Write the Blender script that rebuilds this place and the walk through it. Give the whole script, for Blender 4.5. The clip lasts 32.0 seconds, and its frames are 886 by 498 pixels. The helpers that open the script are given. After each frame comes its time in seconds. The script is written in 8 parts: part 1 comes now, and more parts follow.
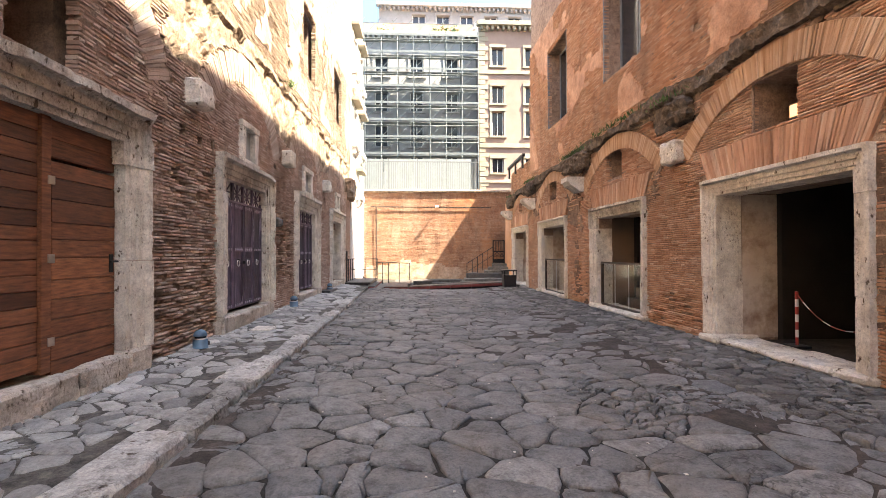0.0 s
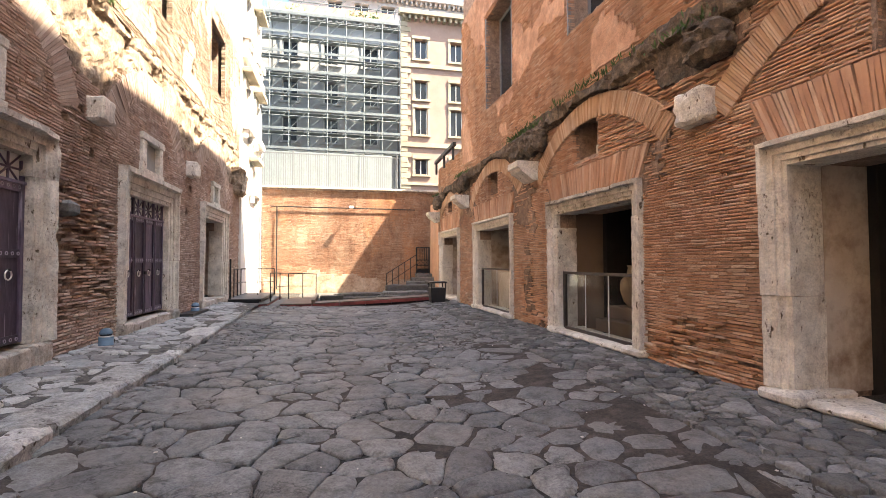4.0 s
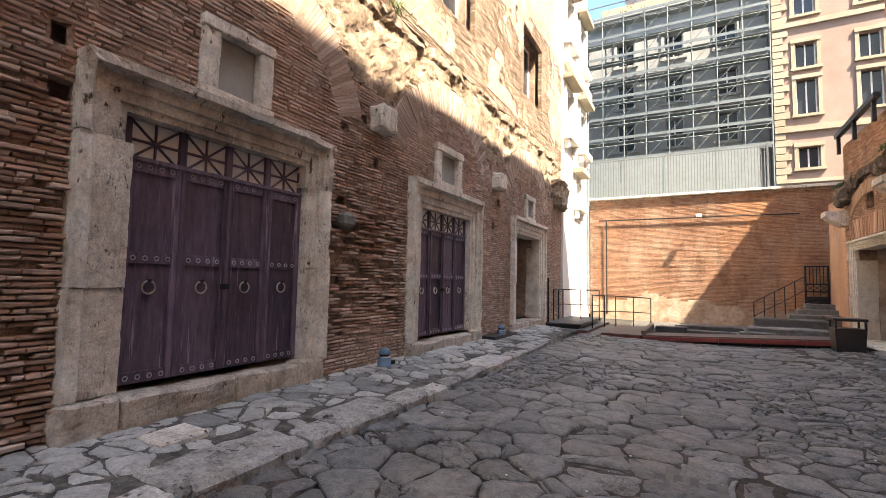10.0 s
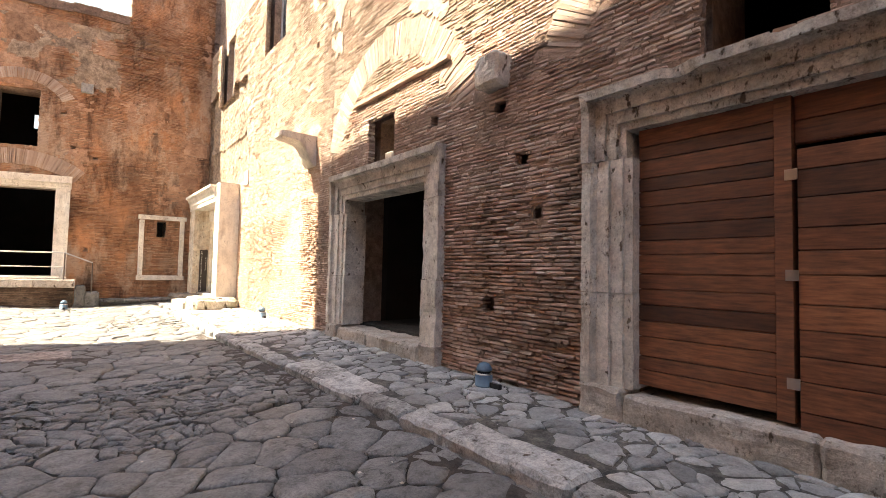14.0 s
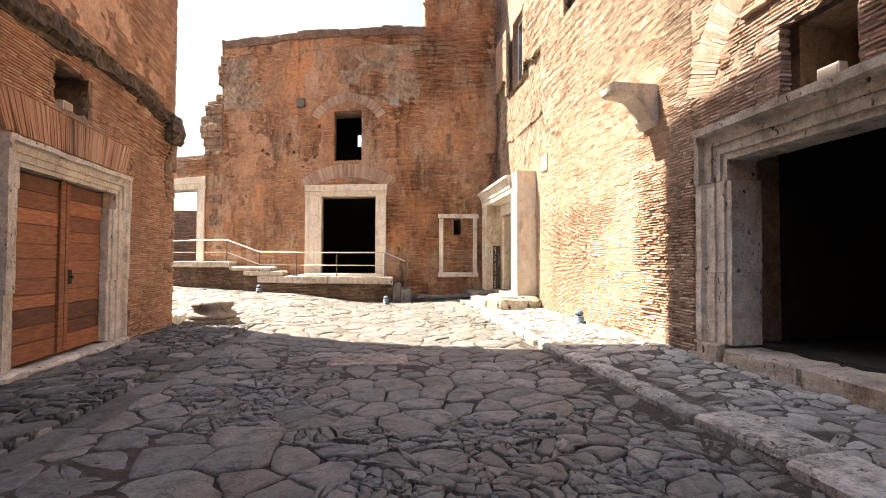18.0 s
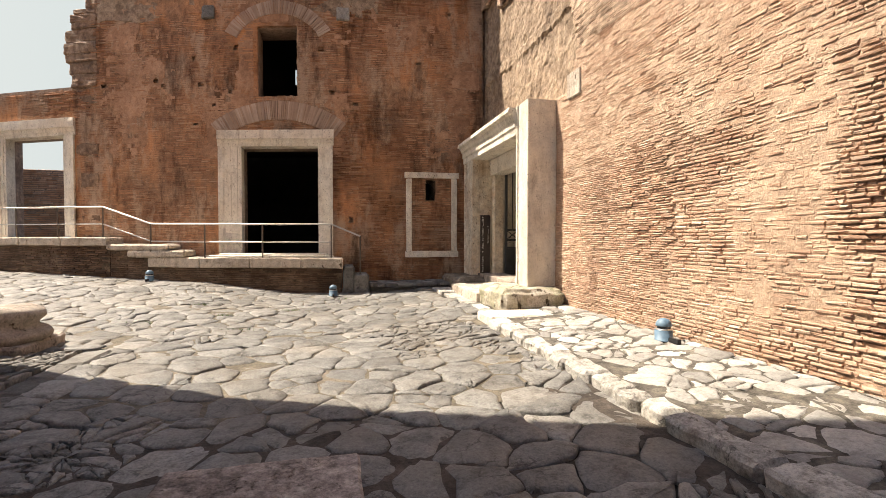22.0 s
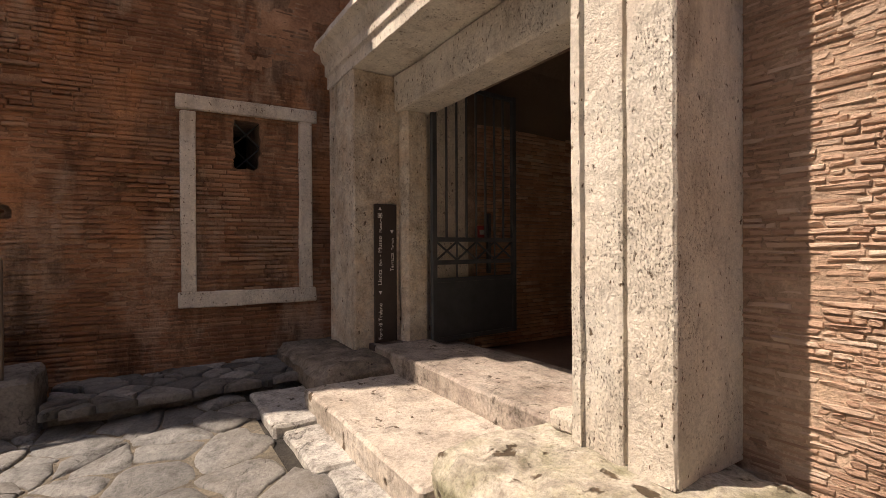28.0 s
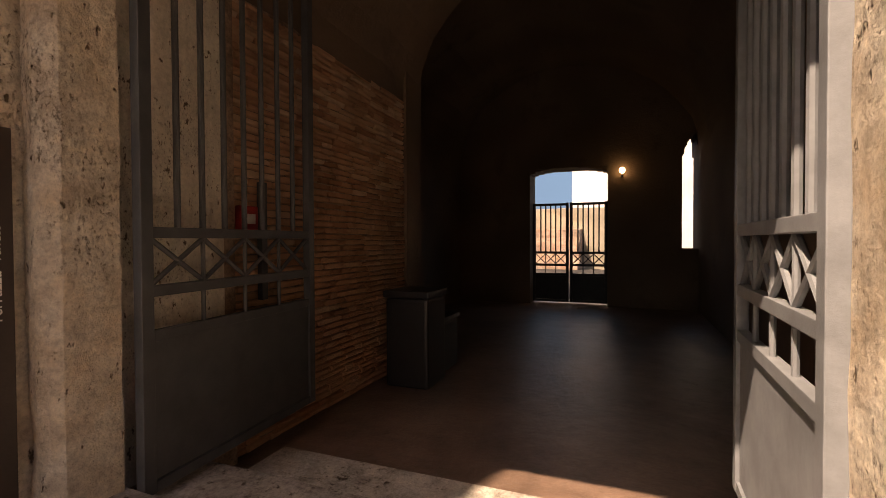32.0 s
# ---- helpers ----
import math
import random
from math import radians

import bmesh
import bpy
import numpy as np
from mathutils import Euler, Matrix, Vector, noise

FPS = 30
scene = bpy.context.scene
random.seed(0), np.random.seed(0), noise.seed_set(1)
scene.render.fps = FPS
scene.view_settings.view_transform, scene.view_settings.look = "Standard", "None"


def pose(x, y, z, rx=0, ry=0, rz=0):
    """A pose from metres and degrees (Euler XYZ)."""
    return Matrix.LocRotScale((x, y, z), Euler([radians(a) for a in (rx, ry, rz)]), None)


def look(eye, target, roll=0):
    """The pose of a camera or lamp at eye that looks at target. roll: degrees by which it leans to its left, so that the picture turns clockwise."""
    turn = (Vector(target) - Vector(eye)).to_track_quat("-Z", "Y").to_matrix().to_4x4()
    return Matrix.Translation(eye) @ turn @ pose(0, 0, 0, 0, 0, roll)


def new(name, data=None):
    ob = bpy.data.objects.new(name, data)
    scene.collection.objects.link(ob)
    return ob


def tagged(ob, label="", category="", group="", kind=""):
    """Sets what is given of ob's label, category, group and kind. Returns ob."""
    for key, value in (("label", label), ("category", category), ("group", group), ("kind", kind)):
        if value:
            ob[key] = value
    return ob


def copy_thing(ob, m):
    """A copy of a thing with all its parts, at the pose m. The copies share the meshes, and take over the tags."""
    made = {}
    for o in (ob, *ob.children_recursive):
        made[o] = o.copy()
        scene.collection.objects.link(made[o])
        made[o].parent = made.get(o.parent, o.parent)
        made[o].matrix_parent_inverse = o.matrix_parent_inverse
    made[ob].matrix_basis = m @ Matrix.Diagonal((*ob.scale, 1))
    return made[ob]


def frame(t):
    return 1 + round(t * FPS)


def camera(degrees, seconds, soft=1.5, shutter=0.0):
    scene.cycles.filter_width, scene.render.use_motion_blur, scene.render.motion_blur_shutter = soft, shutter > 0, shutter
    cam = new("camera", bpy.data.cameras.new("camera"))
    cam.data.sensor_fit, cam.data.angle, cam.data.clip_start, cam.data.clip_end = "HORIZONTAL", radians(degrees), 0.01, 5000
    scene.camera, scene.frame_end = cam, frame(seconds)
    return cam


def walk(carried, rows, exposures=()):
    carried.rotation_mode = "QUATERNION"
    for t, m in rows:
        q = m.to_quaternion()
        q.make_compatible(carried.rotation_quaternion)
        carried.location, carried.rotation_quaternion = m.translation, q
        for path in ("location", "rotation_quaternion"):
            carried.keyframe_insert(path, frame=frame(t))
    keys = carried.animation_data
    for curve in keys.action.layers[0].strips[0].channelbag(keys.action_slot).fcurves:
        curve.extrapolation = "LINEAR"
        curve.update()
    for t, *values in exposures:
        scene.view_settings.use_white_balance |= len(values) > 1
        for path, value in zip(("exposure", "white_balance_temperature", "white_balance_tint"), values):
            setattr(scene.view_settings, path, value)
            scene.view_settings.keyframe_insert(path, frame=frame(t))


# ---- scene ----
cam = camera(87.4, 32.0, 0.8)
METRES, EYE, TILT, LEAN, TURN = 24.2, 1.5, 0.0, 0.0, -2.9
ROWS = [
    (0.0, 0.0, 0.0, 0.0, 0.0, 0.52, 0.17),
    (0.5, -0.0003, 0.0161, -0.0003, -0.92, 0.59, 0.07),
    (1.0, -0.001, 0.0343, -0.0017, -3.29, 0.75, 0.1),
    (1.5, -0.0012, 0.0518, -0.0019, -5.99, 0.74, 0.14),
    (2.0, 0.0022, 0.0715, -0.0023, -8.12, 0.92, 0.15),
    (2.5, 0.0042, 0.0892, -0.0031, -9.01, 1.18, 0.2),
    (3.0, 0.0047, 0.1082, -0.0027, -9.08, 1.75, 0.17),
    (3.5, 0.0074, 0.1264, -0.0019, -9.33, 1.64, 0.17),
    (5.5, 0.0166, 0.197, -0.0035, -10.7, 2.29, 0.33),
    (6.0, 0.0205, 0.2149, -0.0043, -9.76, 2.67, 0.29),
    (6.5, 0.0241, 0.2306, -0.0036, -8.37, 3.01, 0.25),
    (7.0, 0.0255, 0.2445, -0.0035, -5.57, 3.45, 0.18),
    (7.5, 0.0267, 0.251, -0.0031, -1.92, 3.76, 0.05),
    (8.0, 0.0281, 0.2553, -0.0033, 3.34, 4.33, -0.18),
    (8.5, 0.0282, 0.2565, -0.0032, 9.18, 4.62, -0.45),
    (9.0, 0.027, 0.2561, -0.0032, 16.72, 4.6, -0.72),
    (9.5, 0.0252, 0.2553, -0.0033, 23.79, 4.36, -0.89),
    (10.0, 0.0236, 0.2537, -0.0033, 31.52, 4.08, -1.08),
    (10.5, 0.0222, 0.2519, -0.0034, 38.94, 3.93, -1.23),
    (11.0, 0.0194, 0.248, -0.0031, 47.26, 3.94, -1.41),
    (11.5, 0.0165, 0.2436, -0.0027, 56.39, 3.82, -1.55),
    (12.0, 0.0139, 0.2377, -0.0026, 70.28, 3.68, -1.68),
    (12.5, 0.0124, 0.2334, -0.0029, 86.92, 3.83, -1.71),
    (13.0, 0.0116, 0.2304, -0.002, 106.99, 3.94, -1.55),
    (13.5, 0.0124, 0.2294, -0.0019, 126.19, 3.51, -1.39),
    (14.0, 0.0146, 0.228, -0.0024, 144.06, 2.66, -1.22),
    (14.5, 0.0188, 0.2237, -0.0032, 157.95, 2.14, -1.05),
    (15.0, 0.0238, 0.2177, -0.0029, 164.68, 1.75, -0.94),
    (15.5, 0.0269, 0.2089, -0.0036, 168.59, 1.5, -0.84),
    (17.5, 0.0347, 0.1408, -0.0018, 175.16, 1.71, -0.32),
    (18.0, 0.0355, 0.12, -0.003, 174.9, 1.61, -0.21),
    (18.5, 0.0355, 0.1006, -0.0036, 174.59, 1.31, -0.17),
    (19.0, 0.0339, 0.0775, -0.0029, 173.76, 0.2, -0.17),
    (19.5, 0.0338, 0.0545, -0.0035, 173.39, -0.18, -0.11),
    (20.0, 0.0337, 0.0321, -0.0036, 173.13, -0.77, -0.11),
    (20.5, 0.0333, 0.0107, -0.004, 172.52, -1.05, -0.13),
    (21.0, 0.0336, -0.0125, -0.0031, 171.74, -1.39, -0.13),
    (21.5, 0.0321, -0.0362, -0.0026, 171.0, -1.83, -0.07),
    (22.0, 0.0321, -0.0613, -0.0038, 169.64, -1.37, -0.03),
    (22.5, 0.0309, -0.0838, -0.0028, 168.27, -1.17, 0.02),
    (23.0, 0.027, -0.1093, -0.0021, 166.64, -0.84, 0.01),
    (23.5, 0.0254, -0.1327, -0.0026, 165.51, -0.23, 0.01),
    (24.0, 0.0215, -0.1597, -0.0025, 163.78, 0.12, -0.0),
    (24.5, 0.0185, -0.184, -0.0041, 162.28, 0.39, -0.02),
    (26.5, -0.0061, -0.2836, -0.0014, 155.31, -1.59, 0.4),
    (27.0, -0.0124, -0.3078, -0.0012, 153.09, -1.5, 0.36),
    (27.5, -0.0161, -0.3272, -0.0001, 152.04, -0.87, 0.35),
    (28.0, -0.0207, -0.3486, 0.0014, 150.23, -0.29, 0.3),
    (28.5, -0.0229, -0.3672, 0.0001, 147.83, -0.42, 0.28),
    (29.0, -0.0283, -0.3862, -0.0, 144.92, -1.3, 0.31),
    (29.5, -0.0384, -0.4047, 0.0006, 141.28, -1.65, 0.25),
    (30.0, -0.0471, -0.4197, 0.001, 136.92, -1.27, 0.1),
    (30.5, -0.054, -0.4309, 0.0012, 132.07, -1.48, 0.06),
    (31.0, -0.063, -0.4418, 0.0014, 125.53, -1.65, 0.27),
    (31.5, -0.0681, -0.4494, 0.0012, 119.48, -1.49, 0.27),
    (32.0, -0.0696, -0.4524, 0.0031, 114.49, -1.07, 0.23),
]
EXPOSURES = [(0.0, 2.98, 7500, 10), (7.0, 2.85, 7500, 10), (10.0, 2.5, 7500, 10), (12.0, 3.2, 7400, 10), (13.0, 3.5, 7400, 10), (14.0, 2.55, 7500, 10), (18.0, 2.12, 7400, 12), (20.0, 1.8, 7400, 12), (22.0, 1.28, 7300, 12), (24.0, 0.69, 7300, 12), (26.5, 0.5, 7400, 20), (28.0, 0.55, 7500, 20), (29.0, 0.75, 7500, 15), (30.0, 0.82, 7500, 17), (31.0, 1.1, 8500, 29), (32.0, 1.15, 9300, 28)]
walk(cam, [(t, pose(0, 0, EYE, TILT, LEAN, TURN) @ pose(METRES * x, METRES * y, METRES * z, 90 + pitch, roll, yaw)) for t, x, y, z, yaw, pitch, roll in ROWS], EXPOSURES)
SUN_AZ, SUN_EL = (1.0, -0.49), 54.0   # the sun stands over the east side, a little to the south

# ---- light ----
world = bpy.data.worlds.new("sky")
scene.world = world
world.use_nodes = True
_bg = world.node_tree.nodes["Background"]
_sky = world.node_tree.nodes.new("ShaderNodeTexSky")
_sky.sky_type, _sky.sun_disc = "NISHITA", False
_sky.sun_elevation = radians(SUN_EL)
_sky.sun_rotation = math.atan2(SUN_AZ[0], SUN_AZ[1])
world.node_tree.links.new(_sky.outputs[0], _bg.inputs[0])
_bg.inputs[1].default_value = 0.14
sun = new("sun", bpy.data.lights.new("sun", "SUN"))
sun.data.energy, sun.data.angle, sun.data.color = 4.8, radians(0.5), (1.0, 0.93, 0.82)
_h = math.hypot(*SUN_AZ)
_c = math.cos(radians(SUN_EL))
sun.matrix_world = look((0, 0, 0), (-SUN_AZ[0] / _h * _c, -SUN_AZ[1] / _h * _c, -math.sin(radians(SUN_EL))))


# ---- materials ----
def material(name, rough=0.85, metal=0.0):
    m = bpy.data.materials.new(name)
    m.use_nodes = True
    b = m.node_tree.nodes["Principled BSDF"]
    b.inputs["Roughness"].default_value, b.inputs["Metallic"].default_value = rough, metal
    return m, m.node_tree.nodes, m.node_tree.links, b


def ramp(nodes, links, source, stops):
    r = nodes.new("ShaderNodeValToRGB")
    e = r.color_ramp.elements
    while len(e) < len(stops):
        e.new(0.5)
    for k, (p, c) in enumerate(stops):
        e[k].position, e[k].color = p, (*c, 1)
    links.new(source, r.inputs[0])
    return r.outputs[0]


def blend(nodes, links, kind, fac, a, b):
    n = nodes.new("ShaderNodeMix")
    n.data_type, n.blend_type = "RGBA", kind
    for k, v in ((0, fac), (6, a), (7, b)):
        if isinstance(v, (int, float)):
            n.inputs[k].default_value = v
        elif isinstance(v, tuple):
            n.inputs[k].default_value = (*v, 1)
        else:
            links.new(v, n.inputs[k])
    return n.outputs[2]


def noise_tex(nodes, links, scale, detail=6.0, rough=0.6, stretch=None):
    n = nodes.new("ShaderNodeTexNoise")
    n.inputs["Scale"].default_value, n.inputs["Detail"].default_value, n.inputs["Roughness"].default_value = scale, detail, rough
    g = nodes.new("ShaderNodeNewGeometry")
    if stretch:
        m = nodes.new("ShaderNodeMapping")
        m.inputs["Scale"].default_value = stretch
        links.new(g.outputs["Position"], m.inputs[0])
        links.new(m.outputs[0], n.inputs["Vector"])
    else:
        links.new(g.outputs["Position"], n.inputs["Vector"])
    return n.outputs[0]


def varied(nodes, links, mode):
    """A random number for each piece: by object or by loose island of the mesh."""
    if mode == "object":
        return nodes.new("ShaderNodeObjectInfo").outputs["Random"]
    return nodes.new("ShaderNodeNewGeometry").outputs["Random Per Island"]


def mottled(name, stops, scale=3.0, stain=(0.25, 0.22, 0.2), stain_amount=0.5, stain_scale=0.6, bump=0.4, bump_scale=40.0, rough=0.9, piece=None, piece_stops=None,
            metal=0.0, stretch=None, pits=0.0, runs=0.0, grit=0.0, cracks=0.0, holed=0.0, zones=0.0, relief=0.02, dust=0.0):
    """Stone, plaster, brick: a ramp over grain, or over pieces, with larger stains and fine relief."""
    m, nodes, links, b = material(name, rough, metal)
    grain = noise_tex(nodes, links, scale, 7.0, 0.65, stretch)
    base = ramp(nodes, links, grain, stops)
    if piece:
        tone = ramp(nodes, links, varied(nodes, links, piece), piece_stops)
        base = blend(nodes, links, "MULTIPLY", 0.85, tone, blend(nodes, links, "MIX", 0.65, base, (1.0, 1.0, 1.0)))
    big = noise_tex(nodes, links, stain_scale, 5.0, 0.7)
    mask = ramp(nodes, links, big, [(0.42, (0, 0, 0)), (0.68, (stain_amount,) * 3)])
    colour = blend(nodes, links, "MULTIPLY", mask, base, stain)
    if runs:
        wash = ramp(nodes, links, noise_tex(nodes, links, 1.3, 6.0, 0.65, (1.0, 1.0, 0.3)), [(0.46, (0, 0, 0)), (0.66, (runs,) * 3)])
        colour = blend(nodes, links, "MULTIPLY", wash, colour, (0.38, 0.33, 0.3))
        pale = ramp(nodes, links, noise_tex(nodes, links, 0.9, 6.0, 0.7), [(0.52, (0, 0, 0)), (0.7, (runs * 0.6,) * 3)])
        colour = blend(nodes, links, "MIX", pale, colour, (0.5, 0.4, 0.31))
    hollow = None
    if pits:
        holes = ramp(nodes, links, noise_tex(nodes, links, pits, 3.0, 0.6, (1.0, 1.0, 0.55)), [(0.295 + holed, (0, 0, 0)), (0.355 + holed, (1, 1, 1))])
        crust = ramp(nodes, links, noise_tex(nodes, links, pits * 2.7, 5.0, 0.75, (1.0, 1.0, 0.6)), [(0.33, (0, 0, 0)), (0.46, (1, 1, 1))])
        where = ramp(nodes, links, noise_tex(nodes, links, 1.9, 4.0), [(0.46, (0, 0, 0)), (0.62, (1, 1, 1))])
        crust = blend(nodes, links, "MIX", where, (1.0, 1.0, 1.0), crust)
        hollow = blend(nodes, links, "MULTIPLY", 1.0, holes, crust)
        colour = blend(nodes, links, "MIX", hollow, blend(nodes, links, "MULTIPLY", 1.0, colour, (0.2, 0.155, 0.115)), colour)
        streak = ramp(nodes, links, noise_tex(nodes, links, 2.2, 5.0, 0.7, (1.6, 1.6, 0.35)), [(0.54, (0, 0, 0)), (0.72, (0.7, 0.7, 0.7))])
        colour = blend(nodes, links, "MULTIPLY", streak, colour, (0.5, 0.45, 0.4))
    if zones:
        ochre = ramp(nodes, links, noise_tex(nodes, links, 0.55, 5.0, 0.62, (1.0, 1.0, 0.45)), [(0.5, (0, 0, 0)), (0.62, (zones,) * 3)])
        colour = blend(nodes, links, "MIX", ochre, colour, (0.56, 0.265, 0.125))
        faded = ramp(nodes, links, noise_tex(nodes, links, 0.8, 6.0, 0.7, (1.3, 1.3, 0.6)), [(0.52, (0, 0, 0)), (0.62, (zones * 0.8,) * 3)])
        colour = blend(nodes, links, "MIX", faded, colour, (0.46, 0.35, 0.265))
        black = ramp(nodes, links, noise_tex(nodes, links, 1.1, 6.0, 0.72, (1.7, 1.7, 0.5)), [(0.52, (0, 0, 0)), (0.64, (zones,) * 3)])
        colour = blend(nodes, links, "MULTIPLY", black, colour, (0.3, 0.26, 0.23))
    if grit:
        speck = ramp(nodes, links, noise_tex(nodes, links, 42.0, 8.0, 0.8), [(0.34, (0.42, 0.41, 0.4)), (0.5, (1.0, 1.0, 1.0)), (0.66, (1.4, 1.38, 1.33))])
        colour = blend(nodes, links, "MULTIPLY", grit, colour, speck)
        worn = ramp(nodes, links, noise_tex(nodes, links, 7.0, 6.0, 0.75), [(0.36, (0.5, 0.48, 0.46)), (0.5, (1.0, 1.0, 1.0)), (0.68, (1.3, 1.28, 1.22))])
        colour = blend(nodes, links, "MULTIPLY", grit, colour, worn)
    split = None
    if cracks:
        line = ramp(nodes, links, noise_tex(nodes, links, cracks, 5.0, 0.6), [(0.478, (1, 1, 1)), (0.495, (0.15, 0.15, 0.15)), (0.505, (0.15, 0.15, 0.15)), (0.522, (1, 1, 1))])
        some = ramp(nodes, links, noise_tex(nodes, links, 1.4, 3.0), [(0.53, (0, 0, 0)), (0.6, (0.8, 0.8, 0.8))])
        split = blend(nodes, links, "MIX", some, (1.0, 1.0, 1.0), line)
        colour = blend(nodes, links, "MULTIPLY", 0.85, colour, split)
    if dust:
        sandy = ramp(nodes, links, noise_tex(nodes, links, 0.75, 6.0, 0.68), [(0.48, (0, 0, 0)), (0.68, (dust,) * 3)])
        colour = blend(nodes, links, "MIX", sandy, colour, (0.3, 0.245, 0.18))
    links.new(colour, b.inputs["Base Color"])
    fine = noise_tex(nodes, links, bump_scale, 8.0, 0.7)
    if split is not None:
        fine = blend(nodes, links, "MULTIPLY", 1.0, fine, split)
    bp = nodes.new("ShaderNodeBump")
    bp.inputs["Strength"].default_value, bp.inputs["Distance"].default_value = bump, relief
    if hollow is not None:
        fine = blend(nodes, links, "MULTIPLY", 1.0, fine, hollow)
    links.new(fine, bp.inputs["Height"])
    links.new(bp.outputs[0], b.inputs["Normal"])
    return m


def plain(name, colour, rough=0.5, metal=0.0, vary=0.25, scale=6.0):
    lo = tuple(c * (1 - vary) for c in colour)
    hi = tuple(min(1, c * (1 + vary)) for c in colour)
    return mottled(name, [(0.3, lo), (0.7, hi)], scale=scale, stain=(0.7, 0.68, 0.65), stain_amount=0.5, stain_scale=2.0, bump=0.12, bump_scale=60, rough=rough, metal=metal)


def wood(name, dark, light, along=(1, 6, 6), rough=0.55, piece="object", wear=None):
    m, nodes, links, b = material(name, rough)
    grain = noise_tex(nodes, links, 5.0, 9.0, 0.6, along)
    c = ramp(nodes, links, grain, [(0.3, dark), (0.7, light)])
    tone = ramp(nodes, links, varied(nodes, links, piece), [(0.0, (0.42, 0.4, 0.4)), (0.25, (0.85, 0.78, 0.74)), (0.7, (1.1, 1.05, 1.0)), (1.0, (1.55, 1.5, 1.4))])
    c = blend(nodes, links, "MULTIPLY", 1.0, c, tone)
    c = blend(nodes, links, "MULTIPLY", ramp(nodes, links, noise_tex(nodes, links, 1.6, 6.0, 0.7), [(0.45, (0, 0, 0)), (0.7, (0.6, 0.6, 0.6))]), c, (0.45, 0.4, 0.38))
    if wear:
        run = ramp(nodes, links, noise_tex(nodes, links, 9.0, 6.0, 0.7, (1.0, 3.0, 0.09)), [(0.6, (0, 0, 0)), (0.68, (0.75, 0.75, 0.75))])
        c = blend(nodes, links, "MIX", run, c, wear)
    links.new(c, b.inputs["Base Color"])
    bp = nodes.new("ShaderNodeBump")
    bp.inputs["Strength"].default_value, bp.inputs["Distance"].default_value = 0.25, 0.01
    links.new(grain, bp.inputs["Height"])
    links.new(bp.outputs[0], b.inputs["Normal"])
    return m


def glass(name):
    m, nodes, links, b = material(name, 0.03)
    b.inputs["Base Color"].default_value = (0.85, 0.92, 0.92, 1)
    b.inputs["Transmission Weight"].default_value, b.inputs["IOR"].default_value = 1.0, 1.02
    gl = nodes.new("ShaderNodeBsdfGlossy")
    gl.inputs["Roughness"].default_value = 0.04
    tr = nodes.new("ShaderNodeBsdfTransparent")
    tr.inputs[0].default_value = (0.93, 0.95, 0.95, 1)
    mx = nodes.new("ShaderNodeMixShader")
    mx.inputs[0].default_value = 0.035
    links.new(tr.outputs[0], mx.inputs[1])
    links.new(gl.outputs[0], mx.inputs[2])
    links.new(mx.outputs[0], nodes["Material Output"].inputs[0])
    return m


RED_BRICK = [(0.0, (0.34, 0.235, 0.185)), (0.3, (0.5, 0.35, 0.28)), (0.7, (0.62, 0.46, 0.38)), (0.95, (0.7, 0.565, 0.475)), (1.0, (0.74, 0.65, 0.56))]
ORANGE_BRICK = [(0.0, (0.46, 0.24, 0.145)), (0.35, (0.61, 0.345, 0.215)), (0.75, (0.69, 0.42, 0.275)), (1.0, (0.75, 0.54, 0.39))]
PALE_BRICK = [(0.0, (0.42, 0.262, 0.183)), (0.3, (0.53, 0.345, 0.245)), (0.75, (0.61, 0.42, 0.31)), (1.0, (0.68, 0.525, 0.41))]
GREY3 = [(0.3, (0.6, 0.6, 0.6)), (0.7, (1, 1, 1))]


def brick_pair(name, stops, amount=0.55, runs=0.45, patches=0.9, zones=0.0):
    return [mottled(name + "_" + mode, GREY3, scale=4, stain=(0.42, 0.36, 0.32), stain_amount=amount, stain_scale=patches, bump=0.9, bump_scale=45, rough=0.92,
                    piece=mode, piece_stops=stops, runs=runs, zones=zones) for mode in ("island", "object")]


# Left wall tones go by light: red_brick in shade, two others in sun.
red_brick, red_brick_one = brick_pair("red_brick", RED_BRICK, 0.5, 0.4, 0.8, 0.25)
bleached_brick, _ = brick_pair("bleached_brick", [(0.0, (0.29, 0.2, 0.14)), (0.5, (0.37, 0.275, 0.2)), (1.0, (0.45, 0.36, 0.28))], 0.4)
orange_brick, orange_brick_one = brick_pair("orange_brick", ORANGE_BRICK, 0.38, 0.4, 0.9, 0.3)
SOUTH_BRICK = [(0.0, (0.26, 0.12, 0.065)), (0.35, (0.38, 0.185, 0.1)), (0.75, (0.46, 0.235, 0.13)), (1.0, (0.52, 0.33, 0.215))]
# Terrace brick: grime and the shade at its foot share this tone.
dark_brick, _ = brick_pair("dark_brick", [(0.0, (0.09, 0.055, 0.038)), (0.5, (0.15, 0.09, 0.06)), (1.0, (0.24, 0.16, 0.11))], 0.8, 0.6, 1.2)
retaining_brick, _ = brick_pair("retaining_brick", [(0.0, (0.27, 0.135, 0.082)), (0.4, (0.32, 0.165, 0.1)), (0.8, (0.35, 0.19, 0.12)), (1.0, (0.4, 0.25, 0.17))], 0.5, 0.3, 0.35, 0.5)
south_brick, south_brick_one = brick_pair("south_brick", SOUTH_BRICK, 0.7, 0.65, 0.45, 0.9)
pale_mortar = mottled("pale_mortar", [(0.3, (0.42, 0.3, 0.22)), (0.7, (0.58, 0.435, 0.33))], scale=8, stain=(0.6, 0.5, 0.42), stain_amount=0.6, bump=1.0, bump_scale=26, grit=0.6)
